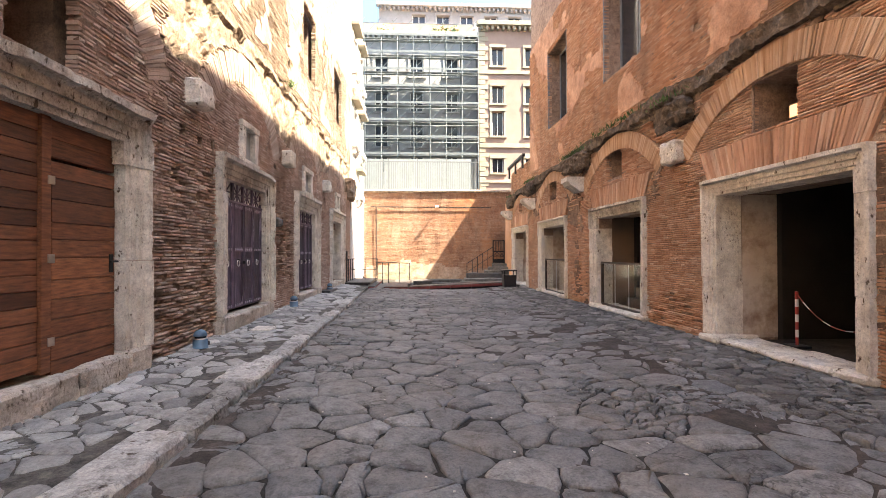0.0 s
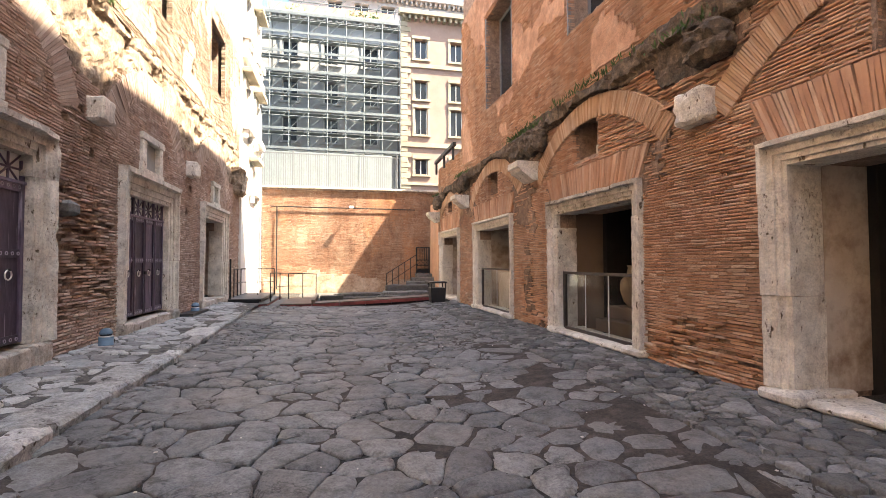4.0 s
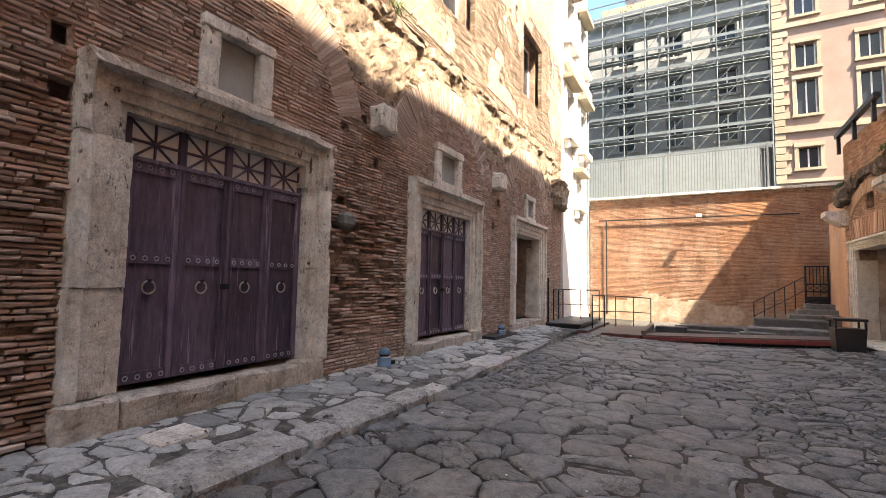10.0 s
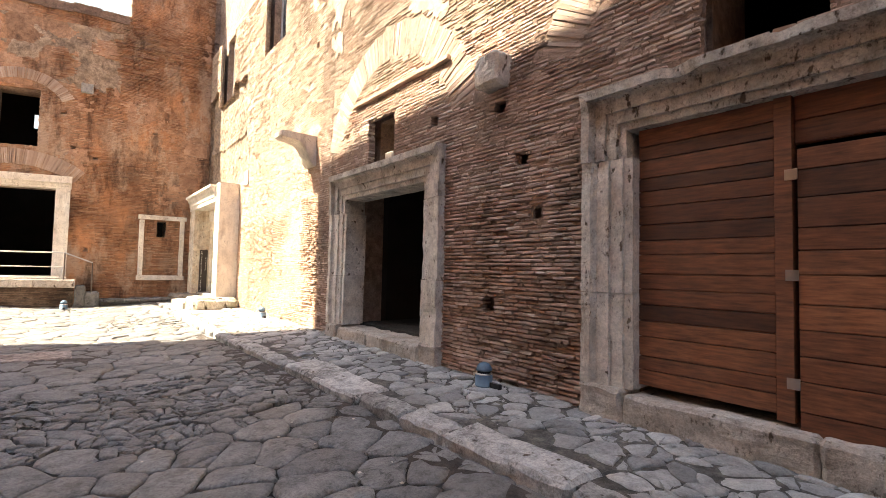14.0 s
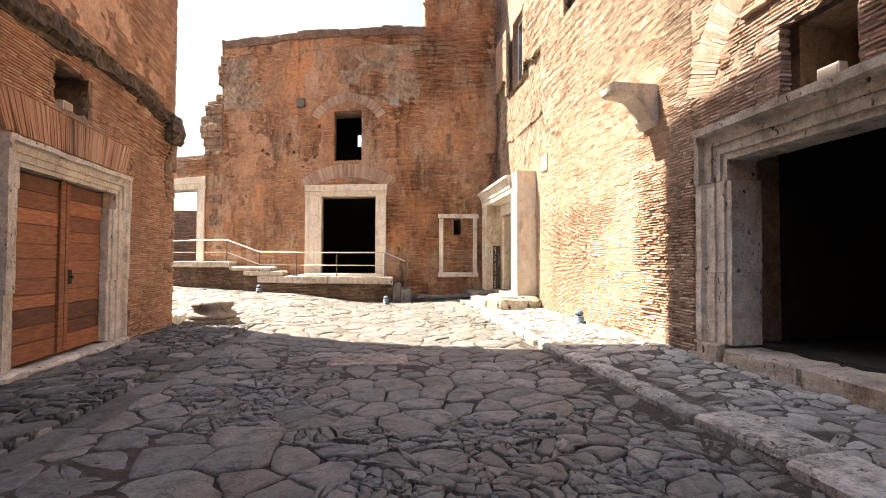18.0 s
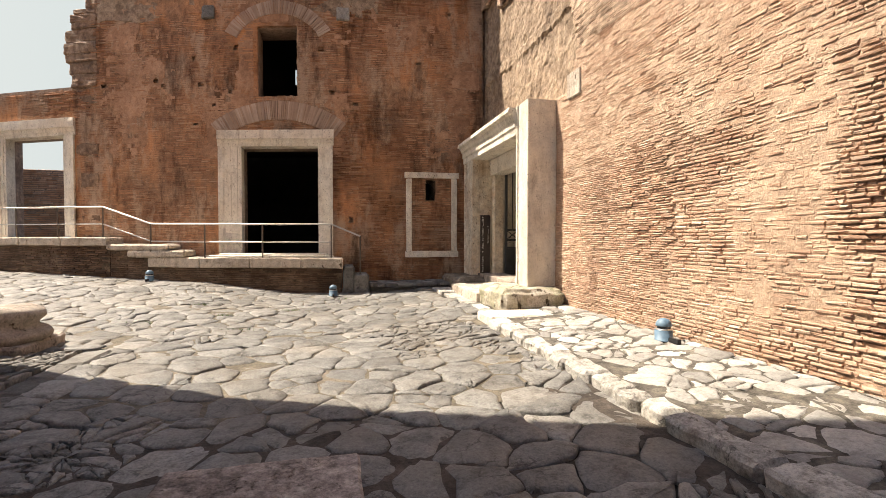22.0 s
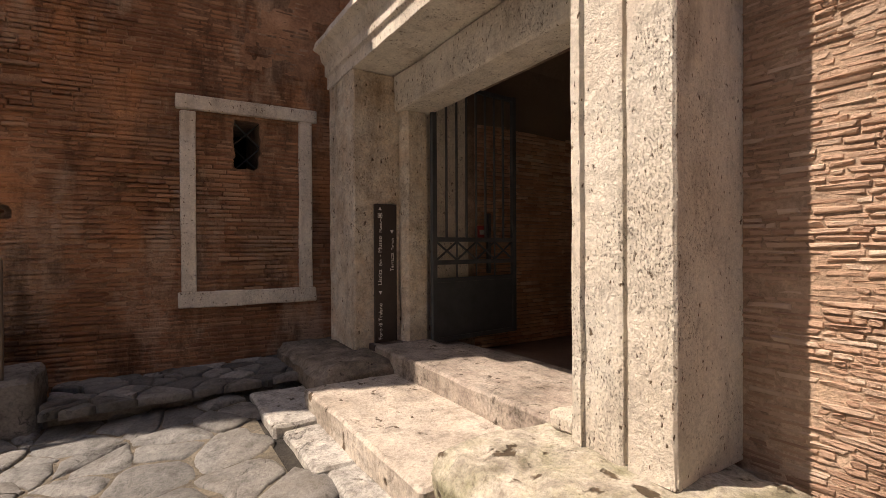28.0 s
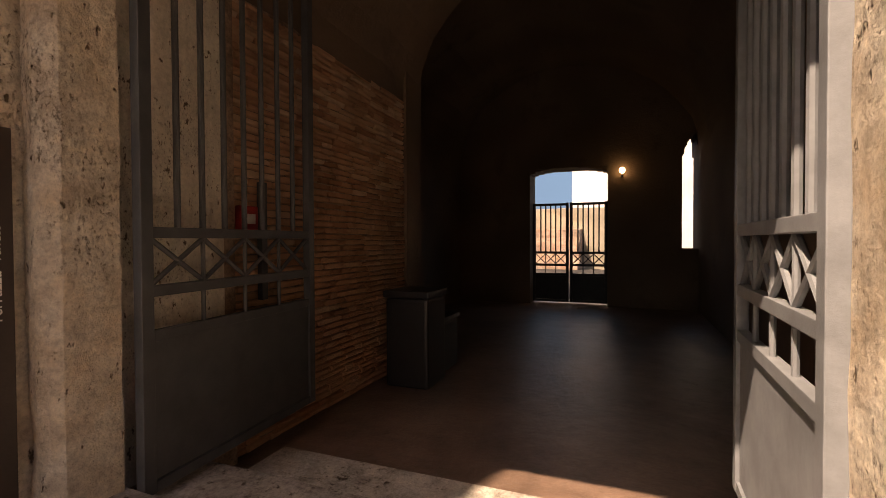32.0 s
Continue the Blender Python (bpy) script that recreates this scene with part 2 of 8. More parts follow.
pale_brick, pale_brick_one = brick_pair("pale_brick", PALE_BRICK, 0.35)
mortar = mottled("mortar", [(0.3, (0.25, 0.17, 0.128)), (0.7, (0.47, 0.345, 0.265))], scale=8, stain=(0.45, 0.4, 0.36), stain_amount=0.8, bump=1.0, bump_scale=26, grit=0.7)
golden_brick, _ = brick_pair("golden_brick", [(0.0, (0.5, 0.295, 0.17)), (0.5, (0.64, 0.41, 0.255)), (1.0, (0.73, 0.53, 0.37))], 0.35, 0.3)
arch_brick, _ = brick_pair("arch_brick", [(0.0, (0.38, 0.265, 0.2)), (0.5, (0.49, 0.355, 0.275)), (1.0, (0.58, 0.46, 0.375))], 0.4, 0.35)
red_mortar = mottled("red_mortar", [(0.3, (0.24, 0.135, 0.08)), (0.7, (0.42, 0.255, 0.16))], scale=8, stain=(0.45, 0.38, 0.33), stain_amount=0.8, bump=1.0, bump_scale=26, grit=0.7, zones=0.7)
brown_mortar = mottled("brown_mortar", [(0.3, (0.13, 0.08, 0.055)), (0.7, (0.26, 0.165, 0.115))], scale=5, stain=(0.45, 0.4, 0.36), stain_amount=0.8, bump=1.0, bump_scale=20, grit=0.7)
rubble = mottled("lime_concrete", [(0.25, (0.16, 0.108, 0.075)), (0.5, (0.33, 0.245, 0.175)), (0.75, (0.46, 0.365, 0.275))], scale=6, stain=(0.3, 0.24, 0.2), stain_amount=0.7, stain_scale=1.6, bump=1.0, bump_scale=22, grit=0.8)
dusky_rubble = mottled("dusky_rubble", [(0.25, (0.1, 0.065, 0.045)), (0.5, (0.25, 0.165, 0.115)), (0.75, (0.38, 0.285, 0.215))], scale=6, stain=(0.35, 0.28, 0.24), stain_amount=0.7, stain_scale=1.6, bump=1.0, bump_scale=22, grit=0.8)
old_render = mottled("old_render", [(0.25, (0.32, 0.225, 0.165)), (0.5, (0.42, 0.31, 0.235)), (0.75, (0.5, 0.4, 0.32))], scale=3.2, stain=(0.62, 0.46, 0.35), stain_amount=0.8, stain_scale=1.3, bump=1.0, bump_scale=14, grit=0.5)
orange_render = mottled("orange_render", [(0.25, (0.44, 0.245, 0.15)), (0.5, (0.59, 0.35, 0.225)), (0.75, (0.68, 0.46, 0.32))], scale=2.6, stain=(0.5, 0.4, 0.33), stain_amount=0.8, stain_scale=1.0, bump=1.0, bump_scale=16, grit=0.5)
red_render = mottled("red_render", [(0.25, (0.3, 0.165, 0.1)), (0.5, (0.42, 0.245, 0.155)), (0.75, (0.5, 0.33, 0.225))], scale=3.0, stain=(0.5, 0.42, 0.36), stain_amount=0.8, stain_scale=1.1, bump=1.0, bump_scale=18, grit=0.5)
dark_rubble = mottled("weathered_concrete", [(0.25, (0.05, 0.038, 0.028)), (0.5, (0.125, 0.092, 0.063)), (0.75, (0.29, 0.21, 0.145))], scale=9, stain=(0.3, 0.28, 0.26), stain_amount=0.8, stain_scale=1.3, bump=1.0, bump_scale=20, grit=0.8)
travertine = mottled("travertine", [(0.25, (0.62, 0.56, 0.48)), (0.5, (0.76, 0.71, 0.63)), (0.75, (0.83, 0.79, 0.72))], scale=4, stain=(0.5, 0.43, 0.36), stain_amount=0.5, stain_scale=2.2, bump=1.0, bump_scale=26, rough=0.85, pits=13.0, grit=0.45)
sooty_travertine = mottled("sooty_travertine", [(0.25, (0.5, 0.45, 0.39)), (0.5, (0.64, 0.59, 0.52)), (0.75, (0.74, 0.7, 0.63))], scale=4, stain=(0.2, 0.18, 0.16), stain_amount=0.6, stain_scale=1.5, bump=1.0, bump_scale=22, rough=0.88, pits=12.0, grit=0.55, holed=0.02)
warm_travertine = mottled("warm_travertine", [(0.25, (0.74, 0.66, 0.56)), (0.5, (0.83, 0.78, 0.69)), (0.75, (0.87, 0.83, 0.76))], scale=4, stain=(0.68, 0.57, 0.46), stain_amount=0.5, stain_scale=2.0, bump=1.0, bump_scale=22, rough=0.88, pits=38.0, grit=0.3, holed=0.015, relief=0.032)
crusted_travertine = mottled("crusted_travertine", [(0.25, (0.6, 0.5, 0.38)), (0.5, (0.75, 0.67, 0.55)), (0.75, (0.84, 0.79, 0.69))], scale=6, stain=(0.7, 0.54, 0.4), stain_amount=0.6, stain_scale=2.2, bump=1.0, bump_scale=17, rough=0.9, pits=21.0, grit=0.45, holed=0.005, relief=0.05)
threshold_stone = mottled("threshold_stone", [(0.25, (0.4, 0.34, 0.28)), (0.5, (0.56, 0.5, 0.43)), (0.75, (0.68, 0.63, 0.56))], scale=5, stain=(0.42, 0.37, 0.33), stain_amount=0.7, stain_scale=2.5, bump=1.0, bump_scale=22, grit=0.6, pits=9.0)
sill_stone = mottled("sill_stone", [(0.25, (0.25, 0.2, 0.17)), (0.5, (0.42, 0.36, 0.31)), (0.75, (0.58, 0.53, 0.47))], scale=5, stain=(0.3, 0.28, 0.26), stain_amount=0.7, stain_scale=2.5, bump=1.0, bump_scale=22, grit=0.7, pits=9.0)
mossy_stone = mottled("mossy_stone", [(0.25, (0.3, 0.265, 0.215)), (0.5, (0.45, 0.41, 0.345)), (0.75, (0.6, 0.56, 0.485))], scale=6, stain=(0.42, 0.46, 0.26), stain_amount=0.8, stain_scale=2.4, bump=1.0, bump_scale=18, grit=0.7, pits=8.0, holed=0.03)
# Corner plinth: dirt and the deep shade there share this dark tone.
grimy_shaded_stone = mottled("grimy_shaded_stone", [(0.25, (0.12, 0.1, 0.08)), (0.5, (0.22, 0.185, 0.15)), (0.75, (0.36, 0.31, 0.255))], scale=5, stain=(0.4, 0.37, 0.3), stain_amount=0.8, stain_scale=1.8, bump=1.0, bump_scale=20, grit=0.7, pits=14.0)
BASALT = [(0.0, (0.132, 0.133, 0.132)), (0.4, (0.172, 0.173, 0.17)), (0.8, (0.205, 0.205, 0.2)), (1.0, (0.25, 0.247, 0.238))]
basalt, basalt_one = [mottled("basalt_" + mode, [(0.3, (0.45, 0.45, 0.45)), (0.5, (0.85, 0.85, 0.85)), (0.7, (1.25, 1.25, 1.25))], scale=9, stain=(0.52, 0.5, 0.475), stain_amount=0.7, stain_scale=0.7, bump=0.8, bump_scale=18, rough=0.58, grit=0.95, cracks=3.4, dust=0.24,
                              piece=mode, piece_stops=BASALT) for mode in ("island", "object")]
PALE_STONE = [(0.0, (0.23, 0.228, 0.22)), (0.3, (0.36, 0.352, 0.335)), (0.75, (0.45, 0.438, 0.412)), (1.0, (0.56, 0.545, 0.51))]
pale_stone, pale_stone_one = [mottled("footway_stone_" + mode, GREY3, scale=6, stain=(0.5, 0.46, 0.42), stain_amount=0.6, stain_scale=1.2, bump=0.9, bump_scale=22, rough=0.8, grit=0.55,
                                      piece=mode, piece_stops=PALE_STONE) for mode in ("island", "object")]
kerb_stone = mottled("kerb_stone", [(0.3, (0.7, 0.69, 0.67)), (0.7, (1.1, 1.09, 1.06))], scale=7, stain=(0.6, 0.57, 0.53), stain_amount=0.6, stain_scale=1.4, bump=1.0, bump_scale=20, rough=0.85, grit=0.8, cracks=3.5, piece="object", piece_stops=[(0.0, (0.34, 0.332, 0.315)), (0.5, (0.44, 0.43, 0.408)), (1.0, (0.56, 0.545, 0.515))], pits=8.0)
DULL_STONE = [(0.0, (0.085, 0.083, 0.079)), (0.5, (0.145, 0.141, 0.134)), (0.85, (0.21, 0.204, 0.194)), (1.0, (0.31, 0.3, 0.285))]
dull_stone, dull_stone_one = [mottled("dull_stone_" + mode, GREY3, scale=6, stain=(0.5, 0.45, 0.4), stain_amount=0.6, stain_scale=0.9, bump=1.0, bump_scale=18, rough=0.75, grit=0.7, cracks=4.0,
                                      piece=mode, piece_stops=DULL_STONE) for mode in ("island", "object")]
earth = mottled("earth", [(0.25, (0.013, 0.012, 0.01)), (0.5, (0.03, 0.027, 0.023)), (0.75, (0.07, 0.062, 0.052))], scale=3, stain=(0.35, 0.32, 0.3), stain_amount=0.85, stain_scale=0.5, bump=1.0, bump_scale=30, rough=0.95, grit=0.8)
plaster = mottled("old_plaster", [(0.25, (0.4, 0.32, 0.25)), (0.5, (0.55, 0.47, 0.39)), (0.75, (0.62, 0.56, 0.48))], scale=2.5, stain=(0.4, 0.3, 0.23), stain_amount=0.85, stain_scale=2.6, bump=0.4, bump_scale=25)
# Shade of the closed rooms is put into this near-black plaster tone.
cell_shade = mottled("shop_cell_shade", [(0.25, (0.012, 0.01, 0.008)), (0.6, (0.024, 0.02, 0.016)), (0.8, (0.035, 0.03, 0.025))], scale=2.0, bump=0.6, bump_scale=15)
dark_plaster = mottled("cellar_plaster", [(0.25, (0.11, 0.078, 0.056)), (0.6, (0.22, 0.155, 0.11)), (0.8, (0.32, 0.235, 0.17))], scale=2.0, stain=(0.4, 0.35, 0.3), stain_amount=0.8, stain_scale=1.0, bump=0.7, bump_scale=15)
brown_wood = wood("brown_planks", (0.09, 0.034, 0.018), (0.3, 0.123, 0.06), along=(6, 1, 9))
red_planks = wood("red_brown_planks", (0.16, 0.06, 0.03), (0.42, 0.175, 0.085), along=(6, 1, 9))
purple_wood = wood("purple_painted_wood", (0.055, 0.041, 0.072), (0.155, 0.12, 0.185), along=(5, 5, 0.8), wear=(0.42, 0.36, 0.44))
deck_wood = plain("dark_deck", (0.11, 0.105, 0.1), 0.75)
red_edge = plain("red_brown_edge", (0.24, 0.05, 0.045), 0.6)
iron = plain("dark_iron", (0.03, 0.03, 0.032), 0.5, 0.6)
grey_paint = plain("grey_painted_metal", (0.2, 0.215, 0.23), 0.45)
dark_paint = plain("dark_grey_painted_metal", (0.055, 0.06, 0.066), 0.5)
steel = plain("brushed_steel", (0.6, 0.58, 0.55), 0.3, 1.0, 0.1)
bollard_blue = plain("blue_grey_metal", (0.11, 0.19, 0.27), 0.5)
white_paint = plain("white_paint", (0.75, 0.75, 0.73), 0.6, 0, 0.06)
white_stucco = mottled("white_stucco", [(0.3, (0.72, 0.7, 0.66)), (0.7, (0.82, 0.8, 0.77))], scale=1.5, stain=(0.75, 0.7, 0.64), stain_amount=0.5, bump=0.15)
pink_stucco = mottled("pink_stucco", [(0.3, (0.27, 0.185, 0.15)), (0.7, (0.33, 0.23, 0.19))], scale=0.8, stain=(0.8, 0.75, 0.7), stain_amount=0.5, bump=0.1)
cream_stone = mottled("cream_stone", [(0.3, (0.29, 0.25, 0.18)), (0.7, (0.35, 0.31, 0.24))], scale=1.0, stain=(0.75, 0.7, 0.62), stain_amount=0.5, bump=0.1)
dark_glass = plain("dark_window_glass", (0.03, 0.035, 0.045), 0.08, 0, 0.3, 1.0)
grey_stucco = mottled("grey_stucco", [(0.3, (0.26, 0.265, 0.265)), (0.7, (0.34, 0.342, 0.338))], scale=1.0, stain=(0.7, 0.68, 0.64), stain_amount=0.6, bump=0.1)
clear_glass = glass("clear_glass")
mesh_net = plain("grey_net", (0.2, 0.235, 0.245), 0.7, 0, 0.1)
plastic_black = plain("black_plastic", (0.02, 0.02, 0.022), 0.4)
leaf_green = plain("green_leaves", (0.06, 0.11, 0.025), 0.7, 0, 0.5, 9.0)
red_sign = plain("red_plastic", (0.3, 0.022, 0.02), 0.4)
clay = mottled("terracotta", [(0.3, (0.3, 0.22, 0.155)), (0.7, (0.46, 0.36, 0.27))], scale=5, bump=0.3)
panel_beige = plain("beige_panel", (0.55, 0.47, 0.38), 0.6, 0, 0.1)
dark_floor = mottled("passage_floor", [(0.3, (0.13, 0.085, 0.062)), (0.7, (0.26, 0.17, 0.125))], scale=1.6, stain=(0.5, 0.45, 0.42), stain_amount=0.8, stain_scale=1.2, bump=0.5, bump_scale=9, rough=0.36, grit=0.4)


# Glow for the added sky ring, paler towards the sun's bearing.
_sm, _sn, _sl, _sb = material("sky_ring_glow", 1.0)
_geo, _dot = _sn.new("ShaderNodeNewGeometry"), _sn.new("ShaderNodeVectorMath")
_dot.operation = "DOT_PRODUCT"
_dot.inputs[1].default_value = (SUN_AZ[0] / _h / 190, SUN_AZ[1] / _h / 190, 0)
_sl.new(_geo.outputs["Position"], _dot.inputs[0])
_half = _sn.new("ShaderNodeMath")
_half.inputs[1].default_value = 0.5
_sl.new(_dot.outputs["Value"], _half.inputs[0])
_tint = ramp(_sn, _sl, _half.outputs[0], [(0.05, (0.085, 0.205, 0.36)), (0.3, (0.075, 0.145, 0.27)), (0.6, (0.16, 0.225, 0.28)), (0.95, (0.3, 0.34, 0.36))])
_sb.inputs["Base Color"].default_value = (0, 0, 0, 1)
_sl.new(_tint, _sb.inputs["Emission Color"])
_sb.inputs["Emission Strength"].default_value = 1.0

# ---- building helpers ----
def thing(name, at, label="", category="", group="", kind=""):
    """An empty at the base of a thing, under which its parts hang."""
    ob = new(name)
    ob.location = at
    ob.empty_display_size = 0.1
    return tagged(ob, label, category, group, kind)


def part(name, bm, mat, parent=None, label="", smooth=False):
    """A bmesh in world places as one mesh object, under a thing or a part."""
    bmesh.ops.recalc_face_normals(bm, faces=bm.faces)
    off = Vector((0, 0, 0))
    p = parent
    while p is not None:
        off += p.location
        p = p.parent
    bmesh.ops.translate(bm, verts=bm.verts, vec=-off)
    me = bpy.data.meshes.new(name)
    bm.to_mesh(me)
    bm.free()
    if smooth:
        me.polygons.foreach_set("use_smooth", [True] * len(me.polygons))
    me.materials.append(mat)
    ob = new(name, me)
    if parent is not None:
        ob.parent = parent
    return tagged(ob, label) if label else ob


def raw(name, verts, faces, mat, parent=None, kind="", label="", smooth=False):
    """Arrays of places and faces as one mesh object."""
    me = bpy.data.meshes.new(name)
    off = np.array(parent.location) if parent is not None else np.zeros(3)
    me.from_pydata((np.asarray(verts) - off).tolist(), [], faces.tolist() if hasattr(faces, "tolist") else faces)
    me.materials.append(mat)
    if smooth:
        me.polygons.foreach_set("use_smooth", [True] * len(me.polygons))
    ob = new(name, me)
    if parent is not None:
        ob.parent = parent
    return tagged(ob, label, "", "", kind)


IDENT = lambda u, d, z: (u, d, z)


def box(bm, u0, u1, d0, d1, z0, z1, place=IDENT, bevel=0.0, cuts=0, rough=0.0, seed=0):
    """A box in the place's own measures, with bevelled and, where wanted, uneven edges."""
    part_bm = bmesh.new()
    bmesh.ops.create_cube(part_bm, size=1.0)
    for v in part_bm.verts:
        v.co = Vector(((u0 + u1) / 2 + v.co.x * (u1 - u0), (d0 + d1) / 2 + v.co.y * (d1 - d0), (z0 + z1) / 2 + v.co.z * (z1 - z0)))
    if bevel:
        bmesh.ops.bevel(part_bm, geom=part_bm.edges[:], offset=bevel, segments=2 if rough == 0 else 1, affect="EDGES", profile=0.6)
    if cuts:
        long = [e for e in part_bm.edges if e.calc_length() > 0.12]
        bmesh.ops.subdivide_edges(part_bm, edges=long, cuts=cuts, use_grid_fill=True)
    if rough:
        for v in part_bm.verts:
            n = noise.noise_vector(v.co * 4.0 + Vector((seed * 7.3, seed * 3.1, 0)))
            n2 = noise.noise_vector(v.co * 13.0 + Vector((seed, 0, 0)))
            v.co += (n * 0.7 + n2 * 0.4) * rough
    join(bm, part_bm, place)


def join(bm, other, place=IDENT):
    base = [bm.verts.new(place(*v.co)) for v in other.verts]
    other.verts.index_update()
    for f in other.faces:
        bm.faces.new([base[v.index] for v in f.verts])
    other.free()


def one_box(name, u0, u1, d0, d1, z0, z1, mat, parent=None, place=IDENT, label="", bevel=0.01, cuts=0, rough=0.0, seed=0):
    bm = bmesh.new()
    box(bm, u0, u1, d0, d1, z0, z1, place, bevel, cuts, rough, seed)
    return part(name, bm, mat, parent, label)


def tube(bm, a, b, r, sides=10, place=IDENT):
    a, b = Vector(place(*a)), Vector(place(*b))
    axis = (b - a).normalized()
    side = axis.cross(Vector((0, 0, 1)) if abs(axis.z) < 0.9 else Vector((1, 0, 0))).normalized()
    up = axis.cross(side)
    rings = [[bm.verts.new(p + (side * math.cos(k * math.tau / sides) + up * math.sin(k * math.tau / sides)) * r) for k in range(sides)] for p in (a, b)]
    for k in range(sides):
        bm.faces.new((rings[0][k], rings[0][(k + 1) % sides], rings[1][(k + 1) % sides], rings[1][k]))
    bm.faces.new(rings[0][::-1])
    bm.faces.new(rings[1])


def one_tube(name, a, b, r, mat, parent=None, place=IDENT, label="", sides=10):
    bm = bmesh.new()
    tube(bm, a, b, r, sides, place)
    return part(name, bm, mat, parent, label)


def lathe(bm, at, profile, sides=20, squash=1.0):
    """A turned shape: rows of radius and height above the place."""
    x, y, z = at
    rings = [[bm.verts.new((x + r * math.cos(k * math.tau / sides), y + r * squash * math.sin(k * math.tau / sides), z + h)) for k in range(sides)] for r, h in profile]
    for a, b in zip(rings, rings[1:]):
        for k in range(sides):
            bm.faces.new((a[k], a[(k + 1) % sides], b[(k + 1) % sides], b[k]))
    bm.faces.new(rings[0][::-1])
    bm.faces.new(rings[-1])


def ring(bm, centre, radius, thick, normal, sides=18):
    """A torus."""
    n = Vector(normal).normalized()
    s = n.cross(Vector((0, 0, 1))).normalized()
    t = n.cross(s)
    loops = []
    for k in range(sides):
        w = math.tau * k / sides
        out = s * math.cos(w) + t * math.sin(w)
        c = Vector(centre) + out * radius
        loops.append([bm.verts.new(c + (out * math.cos(j * math.tau / 6) + n * math.sin(j * math.tau / 6)) * thick) for j in range(6)])
    for k in range(sides):
        a, b = loops[k], loops[(k + 1) % sides]
        for j in range(6):
            bm.faces.new((a[j], a[(j + 1) % 6], b[(j + 1) % 6], b[j]))


def moulding(bm, profile, u0, u1, place, upright=False, segments=12, wear=0.008, seed=0, cross=None):
    """A moulded stone bar. profile: (across, depth) outline; it runs along u, or along z where upright, with chipped arrises."""
    rings = []
    for k in range(segments + 1):
        s = u0 + (u1 - u0) * k / segments
        row = []
        for j, (a, d) in enumerate(profile):
            w = noise.noise_vector(Vector((s * 14.0 + seed * 9.7, a * 15.0, d * 15.0 + seed)))
            w2 = noise.noise_vector(Vector((s * 3.1 + seed * 3.1, a * 4.0, seed)))
            bite = (max(0, w2.z - 0.22) * 2.2 + max(0, w.z - 0.3) * 0.9) * wear
            chip = wear * (0.3 * w.x + 0.22 * w2.x)
            depth = d + wear * 0.3 * w.y - bite
            row.append(bm.verts.new(place(a + chip, depth, s) if upright else place(s, depth, a + chip)))
        rings.append(row)
    n = len(profile)
    for a, b in zip(rings, rings[1:]):
        for j in range(n):
            bm.faces.new((a[j], a[(j + 1) % n], b[(j + 1) % n], b[j]))
    bm.faces.new(rings[0][::-1])
    bm.faces.new(rings[-1])


# ---- fields of small pieces ----
def lattice(u, v, scale, seed):
    """Smooth noise, 0 to 1, over arrays."""
    g = np.random.RandomState(seed).rand(128, 128)
    a, b = np.asarray(u) * scale + 37.0, np.asarray(v) * scale + 53.0
    i, j = np.floor(a).astype(int), np.floor(b).astype(int)
    f, h = a - i, b - j
    f, h = f * f * (3 - 2 * f), h * h * (3 - 2 * h)
    q = lambda p, r: g[p % 128, r % 128]
    return (q(i, j) * (1 - f) + q(i + 1, j) * f) * (1 - h) + (q(i, j + 1) * (1 - f) + q(i + 1, j + 1) * f) * h


def fbm(u, v, scale, seed, octaves=3):
    t, amp, s = 0, 0.5, scale
    for k in range(octaves):
        t = t + amp * lattice(u, v, s, seed + k)
        amp, s = amp * 0.5, s * 2.1
    return t / (1 - 0.5 ** octaves)


def courses(u0, u1, z0, z1, seed, openings=(), high=0.064, long=0.27, joint=0.015, short=0.25):
    """Bricks in courses: (n, 4) of u0, u1, z0, z1, cut at the openings (u0, u1, z0, z1)."""
    r = np.random.RandomState(seed)
    rows = []
    z = z0
    while z < z1:
        h = high * r.uniform(0.92, 1.08)
        n = int((u1 - u0) / long * 1.7) + 6
        lens = np.where(r.rand(n) < short, r.uniform(0.3, 0.7, n), r.uniform(0.7, 1.4, n)) * long
        ends = u0 - r.rand() * long + np.cumsum(lens)
        a, b = ends[:-1], ends[1:] - joint * 0.6
        a, b = np.maximum(a, u0), np.minimum(b, u1)
        rows.append(np.stack([a, b, np.full(len(a), z), np.full(len(a), z + h - joint)], 1)[b - a > 0.04])
        z += h
    q = np.concatenate(rows)
    for o0, o1, p0, p1 in openings:
        mid_z = (q[:, 2] + q[:, 3]) / 2
        hit = (mid_z > p0) & (mid_z < p1) & (q[:, 1] > o0) & (q[:, 0] < o1)
        left = hit & ((q[:, 0] + q[:, 1]) / 2 < (o0 + o1) / 2)
        right = hit & ~left
        q[left, 1] = np.minimum(q[left, 1], o0)
        q[right, 0] = np.maximum(q[right, 0], o1)
        q = q[q[:, 1] - q[:, 0] > 0.03]
    return q


def corners_of(q):
    return np.stack([q[:, [0, 2]], q[:, [1, 2]], q[:, [1, 3]], q[:, [0, 3]]], 1)


